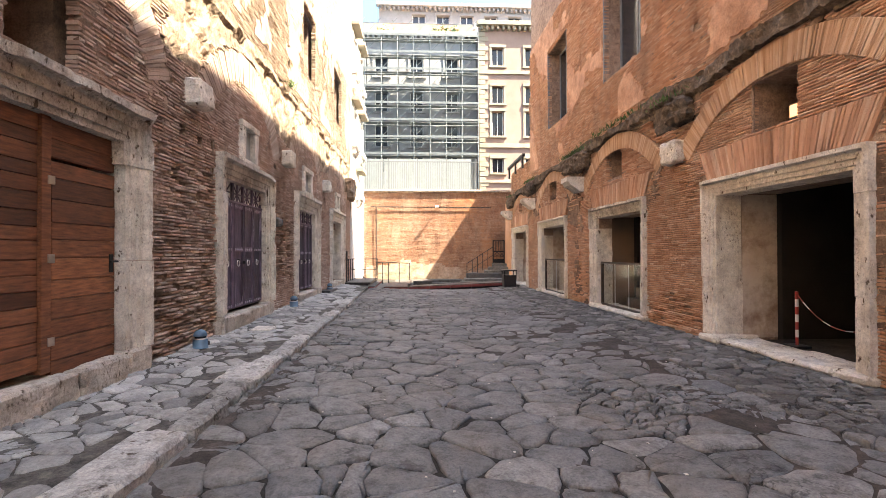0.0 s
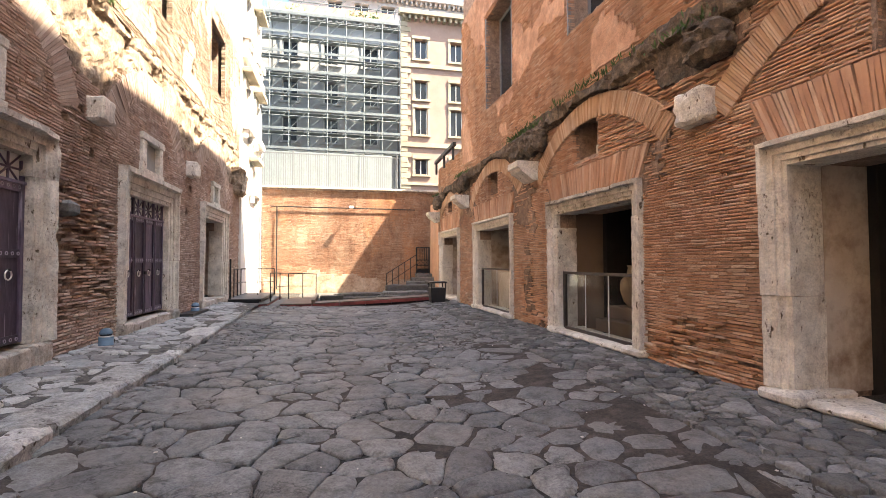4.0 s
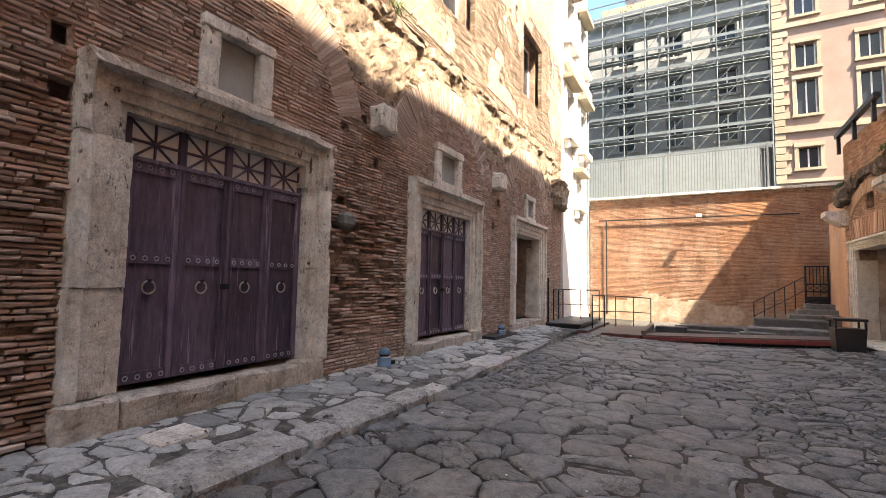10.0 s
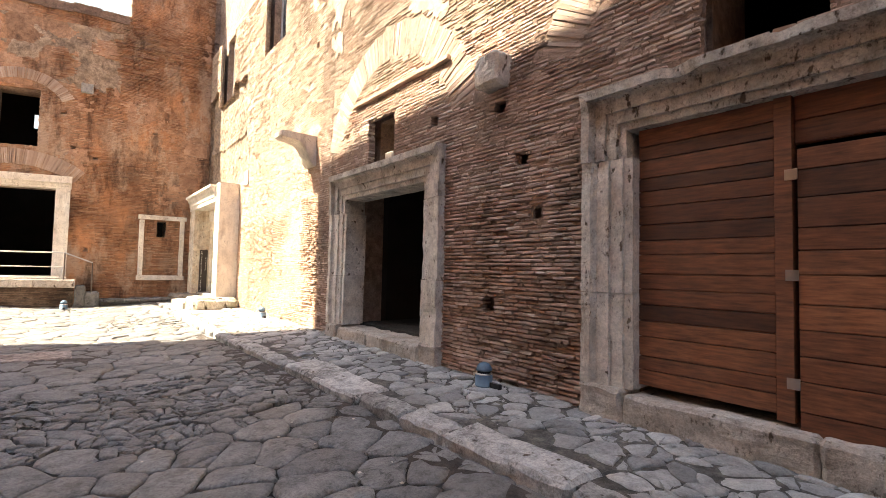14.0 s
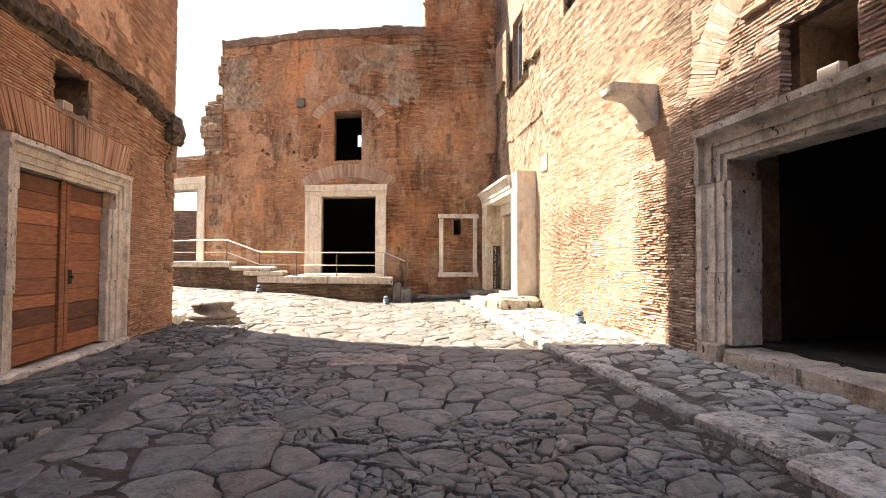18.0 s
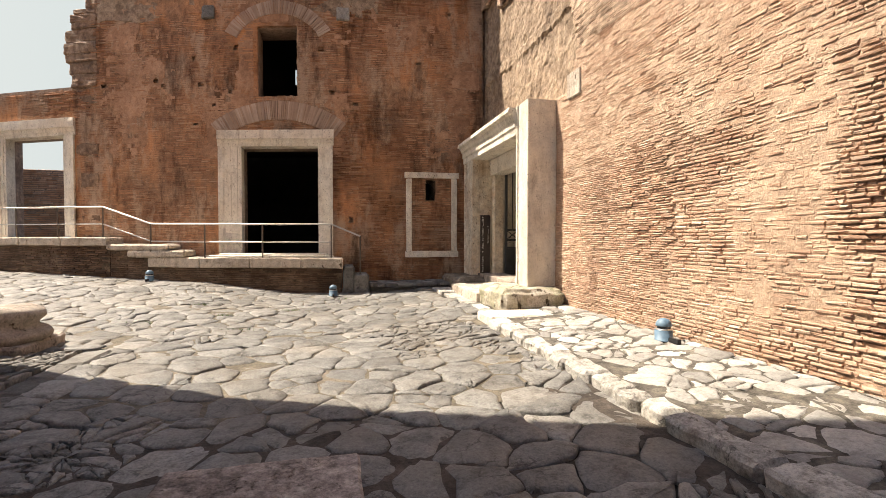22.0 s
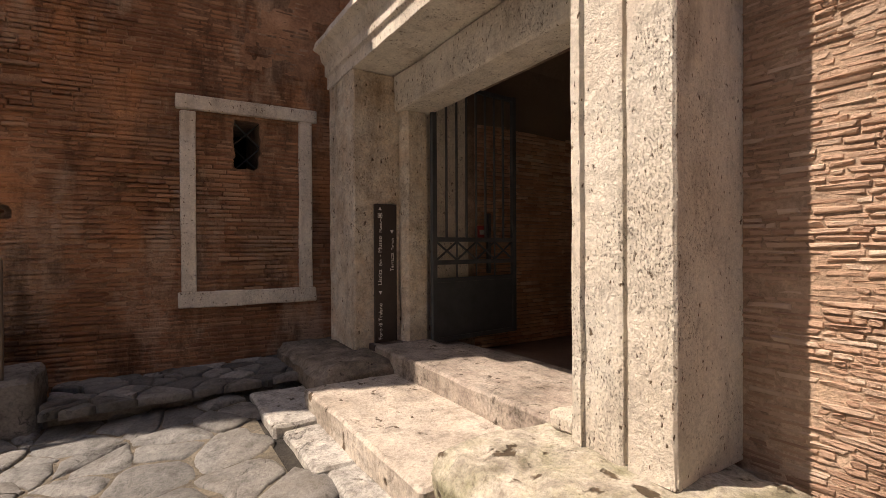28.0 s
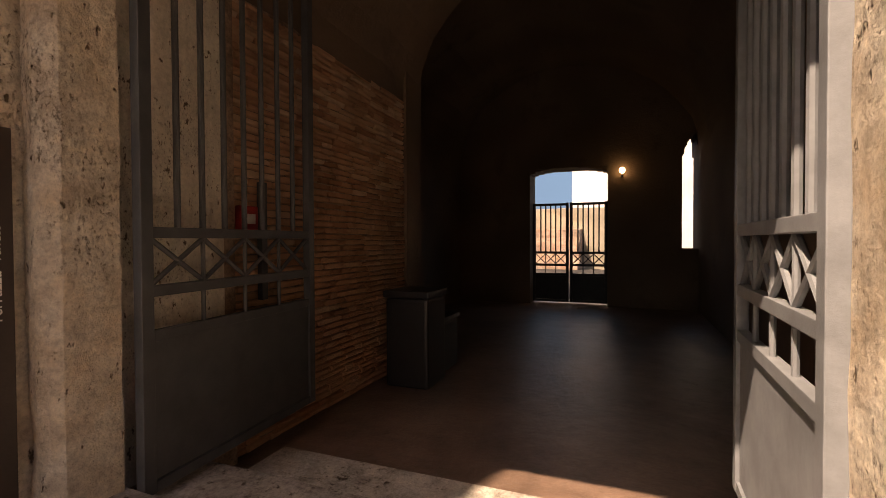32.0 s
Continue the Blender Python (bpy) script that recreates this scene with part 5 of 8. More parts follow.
_cover = np.clip((fbm(_SX, _SY, 0.45, 421, 4) - 0.53) * 5, 0, 1) * 0.45 + 0.85 * np.clip(1 - np.abs(_SX - 2.95 - 0.25 * (lattice(_SX, _SY, 0.7, 423) - 0.5)) / 0.62, 0, 1) * (_SY > -2) + np.clip(1.3 - np.hypot((_SX - 1.1) / 1.5, (_SY + 4.3) / 1.0), 0, 0.7) + np.clip(1 - np.abs(_SX - kerb_x(_SY) - 0.1) / 0.25, 0, 0.6)
_ny = _SX.shape[1]
_f = [[i * _ny + j, (i + 1) * _ny + j, (i + 1) * _ny + j + 1, i * _ny + j + 1] for i in range(_SX.shape[0] - 1) for j in range(_ny - 1) if _cover[i, j] > 0.1]
_SZ = ground_z(_SX, _SY) - 0.018 + 0.024 * np.clip(_cover, 0, 1.2) + 0.012 * (lattice(_SX, _SY, 5.0, 425) - 0.5)
raw("trodden_dirt", np.stack([_SX, _SY, _SZ], -1).reshape(-1, 3), _f, mottled("brown_dirt", [(0.25, (0.03, 0.024, 0.02)), (0.5, (0.062, 0.05, 0.042)), (0.75, (0.115, 0.096, 0.082))], scale=5, stain=(0.5, 0.46, 0.42), stain_amount=0.7, stain_scale=1.2, bump=1.0, bump_scale=28, rough=0.92, grit=0.9), street, "stuff", "brown dirt trodden over the lower stones")
footway = thing("pavement_left", (0, 0, 0), "raised footway of irregular pale stones set in grey mortar", "pavement", "", "structure")
_ys, _xs2 = np.arange(-9.2, 20.0, 0.4), np.array([-3.44, -3.0, -2.5, -2.1, 0.0])
_bx = np.array([[x if x < 0 else float(kerb_x(y)) - 0.12 for x in _xs2] for y in _ys])
_by = np.repeat(_ys[:, None], len(_xs2), 1)
_bz = footway_z(_bx, _by) - 0.009 + 0.012 * (lattice(_bx, _by, 3.0, 411) - 0.5)
_v = np.concatenate([np.stack([_bx, _by, _bz], -1).reshape(-1, 3), np.stack([_bx, _by, _bz * 0 - 0.2], -1).reshape(-1, 3)])
_w, _h2 = len(_xs2), len(_ys) * len(_xs2)
_f = [[i * _w + j, i * _w + j + 1, (i + 1) * _w + j + 1, (i + 1) * _w + j] for i in range(len(_ys) - 1) for j in range(_w - 1)]
_f += [[i * _w + _w - 1, i * _w + _w - 1 + _h2, (i + 1) * _w + _w - 1 + _h2, (i + 1) * _w + _w - 1] for i in range(len(_ys) - 1)]
raw("footway_bed", _v, _f, mottled("grey_mortar", [(0.3, (0.05, 0.046, 0.04)), (0.5, (0.105, 0.096, 0.082)), (0.7, (0.19, 0.172, 0.145))], scale=7, bump=1.0, bump_scale=20, grit=0.8), footway, "", "grey mortar bed")
random.seed(5)
one_box("kerb_slab", -2.75, -1.66, -9.0, -8.32, -0.1, float(footway_z(-1.9, -8.6)) + 0.03, travertine, footway, IDENT, "large flat pale slab", 0.02, 4, 0.014, 3)
_kerbs, _y = [], -8.3
while _y < 19.6:
    _big = random.random() < (0.6 if 4.0 < _y < 6.0 else 0.15 if -4.5 < _y < 2.5 else 0.12 if _y > 6.8 else 0.0)
    _l = random.uniform(0.8, 1.25) if _big else random.uniform(0.4, 0.85) if _y > -4.5 else random.uniform(0.26, 0.5)
    _kerbs.append((_y, min(_y + _l, 19.7), random.uniform(0.4, 0.56) if _big else random.uniform(0.22, 0.31), _big))
    _y += _l
for _y, _e, _w, _big in _kerbs:
    _o = random.uniform(-0.03, 0.03)
    _k0, _k1 = float(kerb_x(_y)) + _o, float(kerb_x(_e)) + _o
    _kp = lambda u, d, z, a=_y, b=_e, p=_k0, q=_k1: (p + (q - p) * (u - a) / (b - a) - d, u, float(ground_z(-1.8, u)) + z + 0.05 * d)
    one_box("kerb_stone", _y + 0.008, _e - 0.01, 0.0, _w, -0.15, 0.095 + random.uniform(-0.01, 0.012), kerb_stone, footway, _kp, "long pale kerb slab" if _big else "", 0.03, 7, 0.034, int(_y * 10))


def behind_kerb(q):
    x, y = np.mean(q, 0)[:2]
    w = next((k[2] for k in _kerbs if k[0] <= y < k[1]), 0.6)
    return x < float(kerb_x(y)) - w - 0.09 and not (y < -8.2 and x > -2.8)


_pave = [q for q in paving(-3.4, -1.9, -9.2, 19.6, 0.25, 0.26, 97, 0.47) if behind_kerb(q)]
lay("paving_stone", cracked(_pave, 0.35, 94, 0.012), 0.0105, 0.007, 0.016, footway_z, pale_stone, pale_stone_one, footway, lambda x, y: 0.2 < y < 14)
east_walk = thing("pavement_right", (0, 0, 0), "low footway of grey and pale stones along the shops", "pavement", "", "structure")
low = lambda x, y: ground_z(x, y) + 0.03
lay("paving_stone", cracked(paving(3.36, 4.95, 2.5, 19.8, 0.19, 0.22, 98, 0.46), 0.6, 99, 0.008), 0.0055, 0.005, 0.018, low, dull_stone, dull_stone_one, east_walk, lambda x, y: 4 < y < 15, 200)
lay("paving_stone", broken_up(paving(3.68, 5.5, -8.0, 2.5, 0.36, 0.36, 99), 90), 0.013, 0.01, 0.018, low, dull_stone, dull_stone_one, east_walk, lambda x, y: y < -3, 60)
_y = -8.0
while _y < 2.2:
    _l = random.uniform(0.45, 1.1)
    _z = float(ground_z(3.5, _y))
    one_box("kerb_stone", 3.4 + random.uniform(-0.05, 0.05), 3.67, _y + 0.008, _y + _l - 0.012, _z - 0.15, _z + 0.02 + random.uniform(-0.015, 0.01), dull_stone_one, east_walk, IDENT, "", 0.025, 3, 0.022, int(_y * 10) + 3)
    _y += _l

# ---- masonry faces, laid last on their walls ----
_q, _d, _s = _left_cut
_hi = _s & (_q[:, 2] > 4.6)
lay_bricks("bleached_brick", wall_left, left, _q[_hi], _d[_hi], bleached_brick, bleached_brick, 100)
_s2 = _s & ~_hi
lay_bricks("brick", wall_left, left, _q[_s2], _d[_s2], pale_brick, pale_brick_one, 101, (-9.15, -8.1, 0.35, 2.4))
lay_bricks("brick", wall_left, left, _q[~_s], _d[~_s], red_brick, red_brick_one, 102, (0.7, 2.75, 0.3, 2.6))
lay_bricks("brick", wall_right, right, *_right_cut, orange_brick, orange_brick_one, 103, (7.5, 9.1, 0.2, 2.9))
lay_bricks("brick", wall_south, south, *_south_cut, south_brick, south_brick_one, 104, (-1.1, 0.7, 0.8, 3.4))
lay_bricks("brick", wall_north, north, *_north_cut, retaining_brick, retaining_brick, 105)

_r = np.random.RandomState(77)
_bm = bmesh.new()
for _k in range(160):
    _x, _y = _r.uniform(-1.6, 3.4), _r.uniform(0.5, 17)
    _w, _h2 = _r.uniform(0.003, 0.012), 0.004
    _z0 = float(ground_z(_x, _y)) + 0.008
    box(_bm, _x - _w, _x + _w, _y - _w * _r.uniform(0.5, 1.4), _y + _w, _z0, _z0 + _h2)
chips = part("stone_chips", _bm, travertine, street, "tiny pale chips of mortar strewn on the stones")
tagged(chips, kind="stuff")
one_box("pale_slab", 0.54, 1.74, -4.7, -3.92, -0.2, -0.048, mottled("pinkish_marble", [(0.3, (0.2, 0.165, 0.15)), (0.5, (0.34, 0.29, 0.265)), (0.7, (0.48, 0.43, 0.4))], scale=7, bump=1.0, bump_scale=16, grit=0.8, pits=9.0), street, IDENT, "long pinkish slab of pitted stone let into the paving", 0.02, 6, 0.014, 4)
_bm = bmesh.new()
for _cx, _cy in ((1.6, -11.3), (2.6, -10.6), (2.2, -9.4), (3.2, -11.6), (0.4, -12.6), (3.6, -9.9), (-2.6, -9.2), (-3.0, -9.0)):
    for _k in range(70):
        _x, _y = _cx + _r.normal(0, 0.16), _cy + _r.normal(0, 0.05)
        _z0 = float(ground_z(_x, _y)) - 0.01
        _a = _r.uniform(0, math.tau)
        _p0 = Vector((_x, _y, _z0))
        _tip = _p0 + Vector((_r.normal(0, 0.015), _r.normal(0, 0.015), _r.uniform(0.025, 0.05)))
        _sd = Vector((math.cos(_a), math.sin(_a), 0)) * 0.006
        _bm.faces.new([_bm.verts.new(q) for q in (_p0 - _sd, _p0 + _sd, _tip)])
tagged(part("moss_tufts", _bm, leaf_green, street, "small green tufts of moss in the joints"), kind="stuff")

# ---- rooms behind the openings ----
def room(name, place, u0, u1, z0, z1, d0, depth, mat, floor_mat, label):
    """A closed vaulted cell behind a shop front."""
    bm = bmesh.new()
    t = 0.2
    box(bm, u0 - t, u1 + t, d0 - depth - t, d0 - depth, z0 - t, z1 + t, place)
    box(bm, u0 - t, u0, d0 - depth, d0 - 0.003, z0 - t, z1 + t, place)
    box(bm, u1, u1 + t, d0 - depth, d0 - 0.003, z0 - t, z1 + t, place)
    box(bm, u0, u1, d0 - depth, d0 - 0.003, z1, z1 + t, place)
    ob = tagged(part(name, bm, mat), label, "room", "", "structure")
    one_box("room_floor", u0, u1, d0 - depth, d0 + 0.6, z0 - t, z0, floor_mat, ob, place)
    return ob


CELL = "plastered shop cell, its shade put into near-black walls"
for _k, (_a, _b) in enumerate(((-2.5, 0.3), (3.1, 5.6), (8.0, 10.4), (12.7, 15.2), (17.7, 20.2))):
    room("shop_room", left, _a, _b, 0.42, 4.5, -1.0, 4.5, cell_shade, earth, CELL)
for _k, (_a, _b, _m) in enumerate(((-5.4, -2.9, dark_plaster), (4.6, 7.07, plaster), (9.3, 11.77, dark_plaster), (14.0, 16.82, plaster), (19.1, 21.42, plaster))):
    _r = room("shop_room", right, _a, _b, 0.12, 4.4, -1.0, 5.5, cell_shade, earth, CELL)
    if _k:
        _o = RIGHT_HOLES[_k]
        one_box("plaster_reveal", _o[1] - 0.02, _o[1] + 0.0, -0.99, -0.41, 0.14, _o[3] - 0.01, _m, _r, right, "pale stained plaster", 0.0)
room("upper_room", left, -13.0, 21.4, 6.6, 10.4, -1.0, 3.0, cell_shade, earth, "dark upper storey behind the windows")
room("upper_room", right, 3.6, 17.4, 5.5, 9.2, -1.0, 3.0, cell_shade, earth, "dark upper storey behind the windows")
room("hall", south, 0.0, 4.6, 0.9, 4.6, -1.0, 5.0, cell_shade, earth, "dark hall behind the high doorway")
_bm = bmesh.new()
for _b in ((0.8, 3.6, -3.0, -1.0, 8.2, 8.4), (0.6, 0.8, -3.2, -1.0, 4.8, 8.4), (3.6, 3.8, -3.2, -1.0, 4.8, 8.4), (0.8, 3.6, -3.0, -1.0, 4.8, 5.0)):
    box(_bm, _b[0], _b[1], _b[2], _b[3] - 0.003, _b[4], _b[5], south)
tagged(part("upper_room", _bm, cell_shade), "dark room behind the upper window", "room", "", "structure")
wall_core("wall_south_rear", south, 0.8, 3.6, 4.8, 8.4, -3.2, -3.0, [(1.69, 1.93, 6.5, 7.06)], cell_shade, "dark rear wall with a small bright window")
room("closet", south, -2.4, -1.3, 2.2, 3.4, -1.0, 1.0, cell_shade, earth, "dark closet behind the small window")
# unseen roofs and rear walls, added to close the buildings against the sun
one = bmesh.new()
box(one, 5.8, 15.0, -7.9, 18.6, 16.8, 17.1)
box(one, 14.6, 15.0, -7.9, 18.6, -0.5, 16.8)
box(one, 5.6, 14.6, 18.3, 18.6, 5.3, 16.8)
tagged(part("roof_right", one, orange_brick), "unseen flat roof and rear walls added to the tall brick building", "roof", "", "structure")
one = bmesh.new()
box(one, 5.46, 14.6, -8.02, -7.6, -0.5, 16.8)
tagged(part("wall_end_right", one, orange_brick), "brick end wall of the tall building", "wall", "", "structure")
one = bmesh.new()
box(one, -12.0, -4.36, -8.0, 22.6, 11.9, 12.2)
box(one, -12.4, -12.0, -8.0, 22.6, -0.5, 11.9)
tagged(part("roof_left", one, pale_brick), "unseen flat roof and rear wall added to the shop building", "roof", "", "structure")
# unseen block, added so its slanting shadow falls on the retaining wall
one = bmesh.new()
box(one, 8.0, 14.0, 18.7, 25.2, -0.5, 11.8)
tagged(part("wall_neighbour", one, pink_stucco), "unseen block added to cast the slanting shadow on the retaining wall", "wall", "", "structure")


# ---- stone door frames ----
def frame_profile(w, out, inner):
    return [(0, -0.08), (0, out), (w * 0.2, out), (w * 0.23, out * 0.8), (w * 0.29, out * 0.6), (w * 0.55, out * 0.6), (w * 0.56, out * 0.38), (w * 0.82, out * 0.38), (w * 0.83, out * 0.16), (w, out * 0.16), (w, inner)]


def mitred_head(bm, o0, o1, ot, foot, profile, place, crown, wear, seed):
    """The head of a moulded frame: its bands turn the corner and run a little way down both jambs."""
    legs, across = 5, 40
    rows = []
    for k in range(2 * legs + across + 1):
        row = []
        for j, (p, d) in enumerate(profile):
            top = ot - p
            if k < legs:
                u, z = o0 + p, foot + (top - foot) * k / legs
            elif k > legs + across:
                u, z = o1 - p, foot + (top - foot) * (2 * legs + across - k) / legs
            else:
                u, z = o0 + p + (o1 - o0 - 2 * p) * (k - legs) / across, top
                if j in (1, 2) and crown:
                    d += crown
            q = Vector((u * 9.0 + seed * 3.7, z * 9.0, d * 11.0 + seed))
            w, w2 = noise.noise_vector(q), noise.noise_vector(q * 0.31)
            bite = (max(0, w2.z - 0.16) * 2.6 + max(0, w.z - 0.25)) * wear
            outer = j in (1, 2)
            d2 = d + wear * 0.3 * w.y - bite * (1.6 if outer else 0.7)
            u += wear * 0.35 * w.x
            z += wear * 0.3 * w.z - (bite * 0.9 if outer and legs <= k <= legs + across else 0)
            row.append(bm.verts.new(place(u, d2, z)))
        rows.append(row)
    n = len(profile)
    for a, b in zip(rows, rows[1:]):
        for j in range(n):
            bm.faces.new((a[j], a[(j + 1) % n], b[(j + 1) % n], b[j]))
    bm.faces.new(rows[0][::-1])
    bm.faces.new(rows[-1])


def stone_frame(place, outer, opening, zbase, mat, label, out=0.12, inner=-0.4, sill_mat=None, sill_high=0.0, wear=0.012, seed=0, sill_out=0.1, category="door frame", group="stone door frames", name="door_frame", crown=0.03, lintel_mat=None, mitre=False):
    """Two moulded jambs, a moulded head and worn threshold blocks. outer, opening: (u0, u1, top)."""
    o0, o1, ot = outer
    i0, i1, it = opening
    f = thing(name, Vector(place((o0 + o1) / 2, 0, zbase - sill_high)), label, category, group)
    head_foot = it - (0.26 if mitre else 0.004)
    for k, (a, w, s) in enumerate(((o0, i0 - o0, 1), (o1, o1 - i1, -1))):
        joint = zbase + (it - zbase) * (0.42 + 0.06 * math.sin(seed + k * 2))
        for lo, hi, n in ((zbase, joint - 0.003, 28), (joint + 0.003, head_foot - 0.004, 24)):
            bm = bmesh.new()
            shift = 0.012 * math.sin(seed * 1.7 + n + k)
            moulding(bm, [(a + s * p, d + shift) for p, d in frame_profile(w, out, inner)], lo, hi, place, True, n, wear, seed + k + n)
            part("jamb_block", bm, mat, f)
    bm = bmesh.new()
    h = ot - it
    if mitre:
        mitred_head(bm, o0 - 0.01, o1 + 0.01, ot, head_foot, frame_profile(h, out + 0.012, inner), place, crown, wear, seed)
    else:
        prof = [(ot, -0.08), (ot, out + crown), (ot - h * 0.2, out + crown), (ot - h * 0.3, out + 0.025), (ot - h * 0.55, out + 0.025), (ot - h * 0.58, out - 0.03), (ot - h * 0.8, out - 0.03), (ot - h * 0.83, out - 0.06), (it, out - 0.06), (it, inner)]
        moulding(bm, prof, o0 - 0.03, o1 + 0.03, place, False, 60, wear, seed + 5)
    part("lintel", bm, lintel_mat or mat, f)
    if sill_high:
        random.seed(seed + 3)
        cut = [o0 - 0.02, o0 + 0.42, (o0 + o1) / 2 + random.uniform(-0.4, 0.4), o1 - 0.42, o1 + 0.02]
        for k, (a, b) in enumerate(zip(cut, cut[1:])):
            bm = bmesh.new()
            ends = k in (0, 3)
            box(bm, a + 0.005, b - 0.005, -0.55, sill_out + (0.03 if ends else 0.0) + random.uniform(-0.03, 0.02), zbase - sill_high, zbase - (0.002 if ends else 0.035), place, 0.03, 6, 0.035, seed + k)
            part("threshold_block", bm, sill_mat or sill_stone, f, "worn threshold stone")
    return f


LEFT_LABELS = ["weathered travertine frame of a dark open doorway", "weathered travertine frame with a blackened lintel round a plank door",
               "carved travertine frame round a purple double door", "pale travertine frame round a smaller purple door", "pale travertine frame of an open doorway by the platform"]
for _k, ((_a, _b), (_c, _e, _, _t)) in enumerate(zip(LEFT_DOORS, LEFT_HOLES)):
    stone_frame(left, (_a, _b, 3.19), (_c + 0.025, _e - 0.025, _t - 0.025), 0.41 if _k != 2 else 0.46, travertine, LEFT_LABELS[_k], sill_high=0.42, seed=10 + _k * 7, wear=0.024 if _k < 3 else 0.012, lintel_mat=sooty_travertine if _k < 3 else None, mitre=True, crown=0.04, sill_mat=threshold_stone)
RIGHT_LABELS = ["pale stone frame round a brown plank door", "pale moulded stone frame of a dark open shop", "broken stone frame patched below, with a glass barrier", "narrow pale stone frame of a glazed shop", "pale stone frame of the last shop"]
for _k, ((_a, _b), (_c, _e, _, _t)) in enumerate(zip(RIGHT_DOORS, RIGHT_HOLES)):
    _gz = float(ground_z(4.8, (_a + _b) / 2)) + 0.05
    stone_frame(right, (_a, _b, 2.85 if _k == 0 else 2.66), (_c + 0.025, _e - 0.025, _t - 0.025), _gz + 0.09, travertine if _k < 3 else warm_travertine, RIGHT_LABELS[_k], out=0.1, sill_high=0.12, seed=60 + _k * 7, wear=0.009 if _k != 2 else 0.024, sill_out=0.12, sill_mat=travertine, crown=0.02, lintel_mat=sooty_travertine if _k == 2 else None, mitre=True)
# Warm stone here also puts the bounced light into the colour.
stone_frame(south, (0.72, 3.75, 4.32), (1.105, 3.135, 3.905), 0.96, warm_travertine, "plain pale stone frame of the high dark doorway", out=0.08, sill_high=0.1, seed=131, sill_out=0.14, sill_mat=travertine, crown=0.03)
stone_frame(south, (7.95, 10.7, 4.85), (8.325, 10.275, 4.375), 1.42, warm_travertine, "pale stone frame of the far doorway in the low wall", out=0.1, sill_high=0.1, seed=141, sill_out=0.14, sill_mat=travertine, crown=0.03)


def window_frame(place, outer, hole, mat, label, pane=None, seed=0, sill=True):
    o0, o1, p0, p1 = outer
    i0, i1, q0, q1 = hole
    w = thing("window_frame", Vector(place((o0 + o1) / 2, 0, p0)), label, "window frame", "small stone window frames")
    for a, b in ((o0, i0), (i1, o1)):
        one_box("jamb", a, b, -0.3, 0.07, q0, q1 - 0.003, mat, w, place, "", 0.012, 3, 0.014, seed + int(a * 10))
    one_box("head", o0 - 0.02, o1 + 0.02, -0.3, 0.085, q1, p1, mat, w, place, "", 0.012, 3, 0.014, seed + 3)
    if sill:
        one_box("sill", o0 - 0.02, o1 + 0.02, -0.3, 0.085, p0, q0 - 0.003, mat, w, place, "", 0.012, 3, 0.014, seed + 4)
    if pane:
        one_box("pane", i0 + 0.002, i1 - 0.002, -0.06, -0.03, q0 + 0.002, q1 - 0.002, pane, w, place, "blank grey panel")
    return w


grey_panel = plain("grey_panel", (0.3, 0.3, 0.28), 0.7, 0, 0.1)
window_frame(left, (8.8, 9.64, 3.21, 4.02), (8.98, 9.46, 3.3, 3.9), travertine, "small chipped marble window frame closed by a grey panel", grey_panel, 3)
window_frame(left, (13.44, 14.48, 3.21, 4.02), (13.62, 14.3, 3.32, 3.88), travertine, "small pale window frame closed by a grey panel", grey_panel, 5)
window_frame(left, (18.54, 19.38, 3.21, 3.94), (18.72, 19.2, 3.32, 3.8), travertine, "small pale window frame closed by a grey panel", grey_panel, 7)
# blind niche with a barred hole in the south building
_n = thing("niche_frame", Vector(south(-2.0, 0, 0.85)), "flat pale stone frame round a walled-up doorway", "stone frame")
# Warm stone again carries the bounced light in its tone.
for _nm, _a, _b, _c, _e in (("jamb", -1.4, -1.25, 1.05, 3.04), ("jamb", -2.66, -2.51, 1.05, 3.06), ("head", -2.72, -1.21, 3.064, 3.22), ("sill", -2.7, -1.22, 0.87, 1.046)):
    one_box(_nm, _a, _b, -0.03, 0.055, _c, _e, warm_travertine, _n, south, "", 0.01, 4, 0.012, int(_a * 10))
_g = thing("window_grille", Vector(south(-1.93, 0, 2.42)), "black iron grille of crossed bars in the small window", "grille")
for _k in range(2):
    one_tube("bar", (-2.09, -0.1, 2.42 + _k * 0.3), (-1.78, -0.1, 2.72 + _k * 0.3), 0.008, iron, _g, south)
    one_tube("bar", (-1.78, -0.1, 2.42 + _k * 0.3), (-2.09, -0.1, 2.72 + _k * 0.3), 0.008, iron, _g, south)
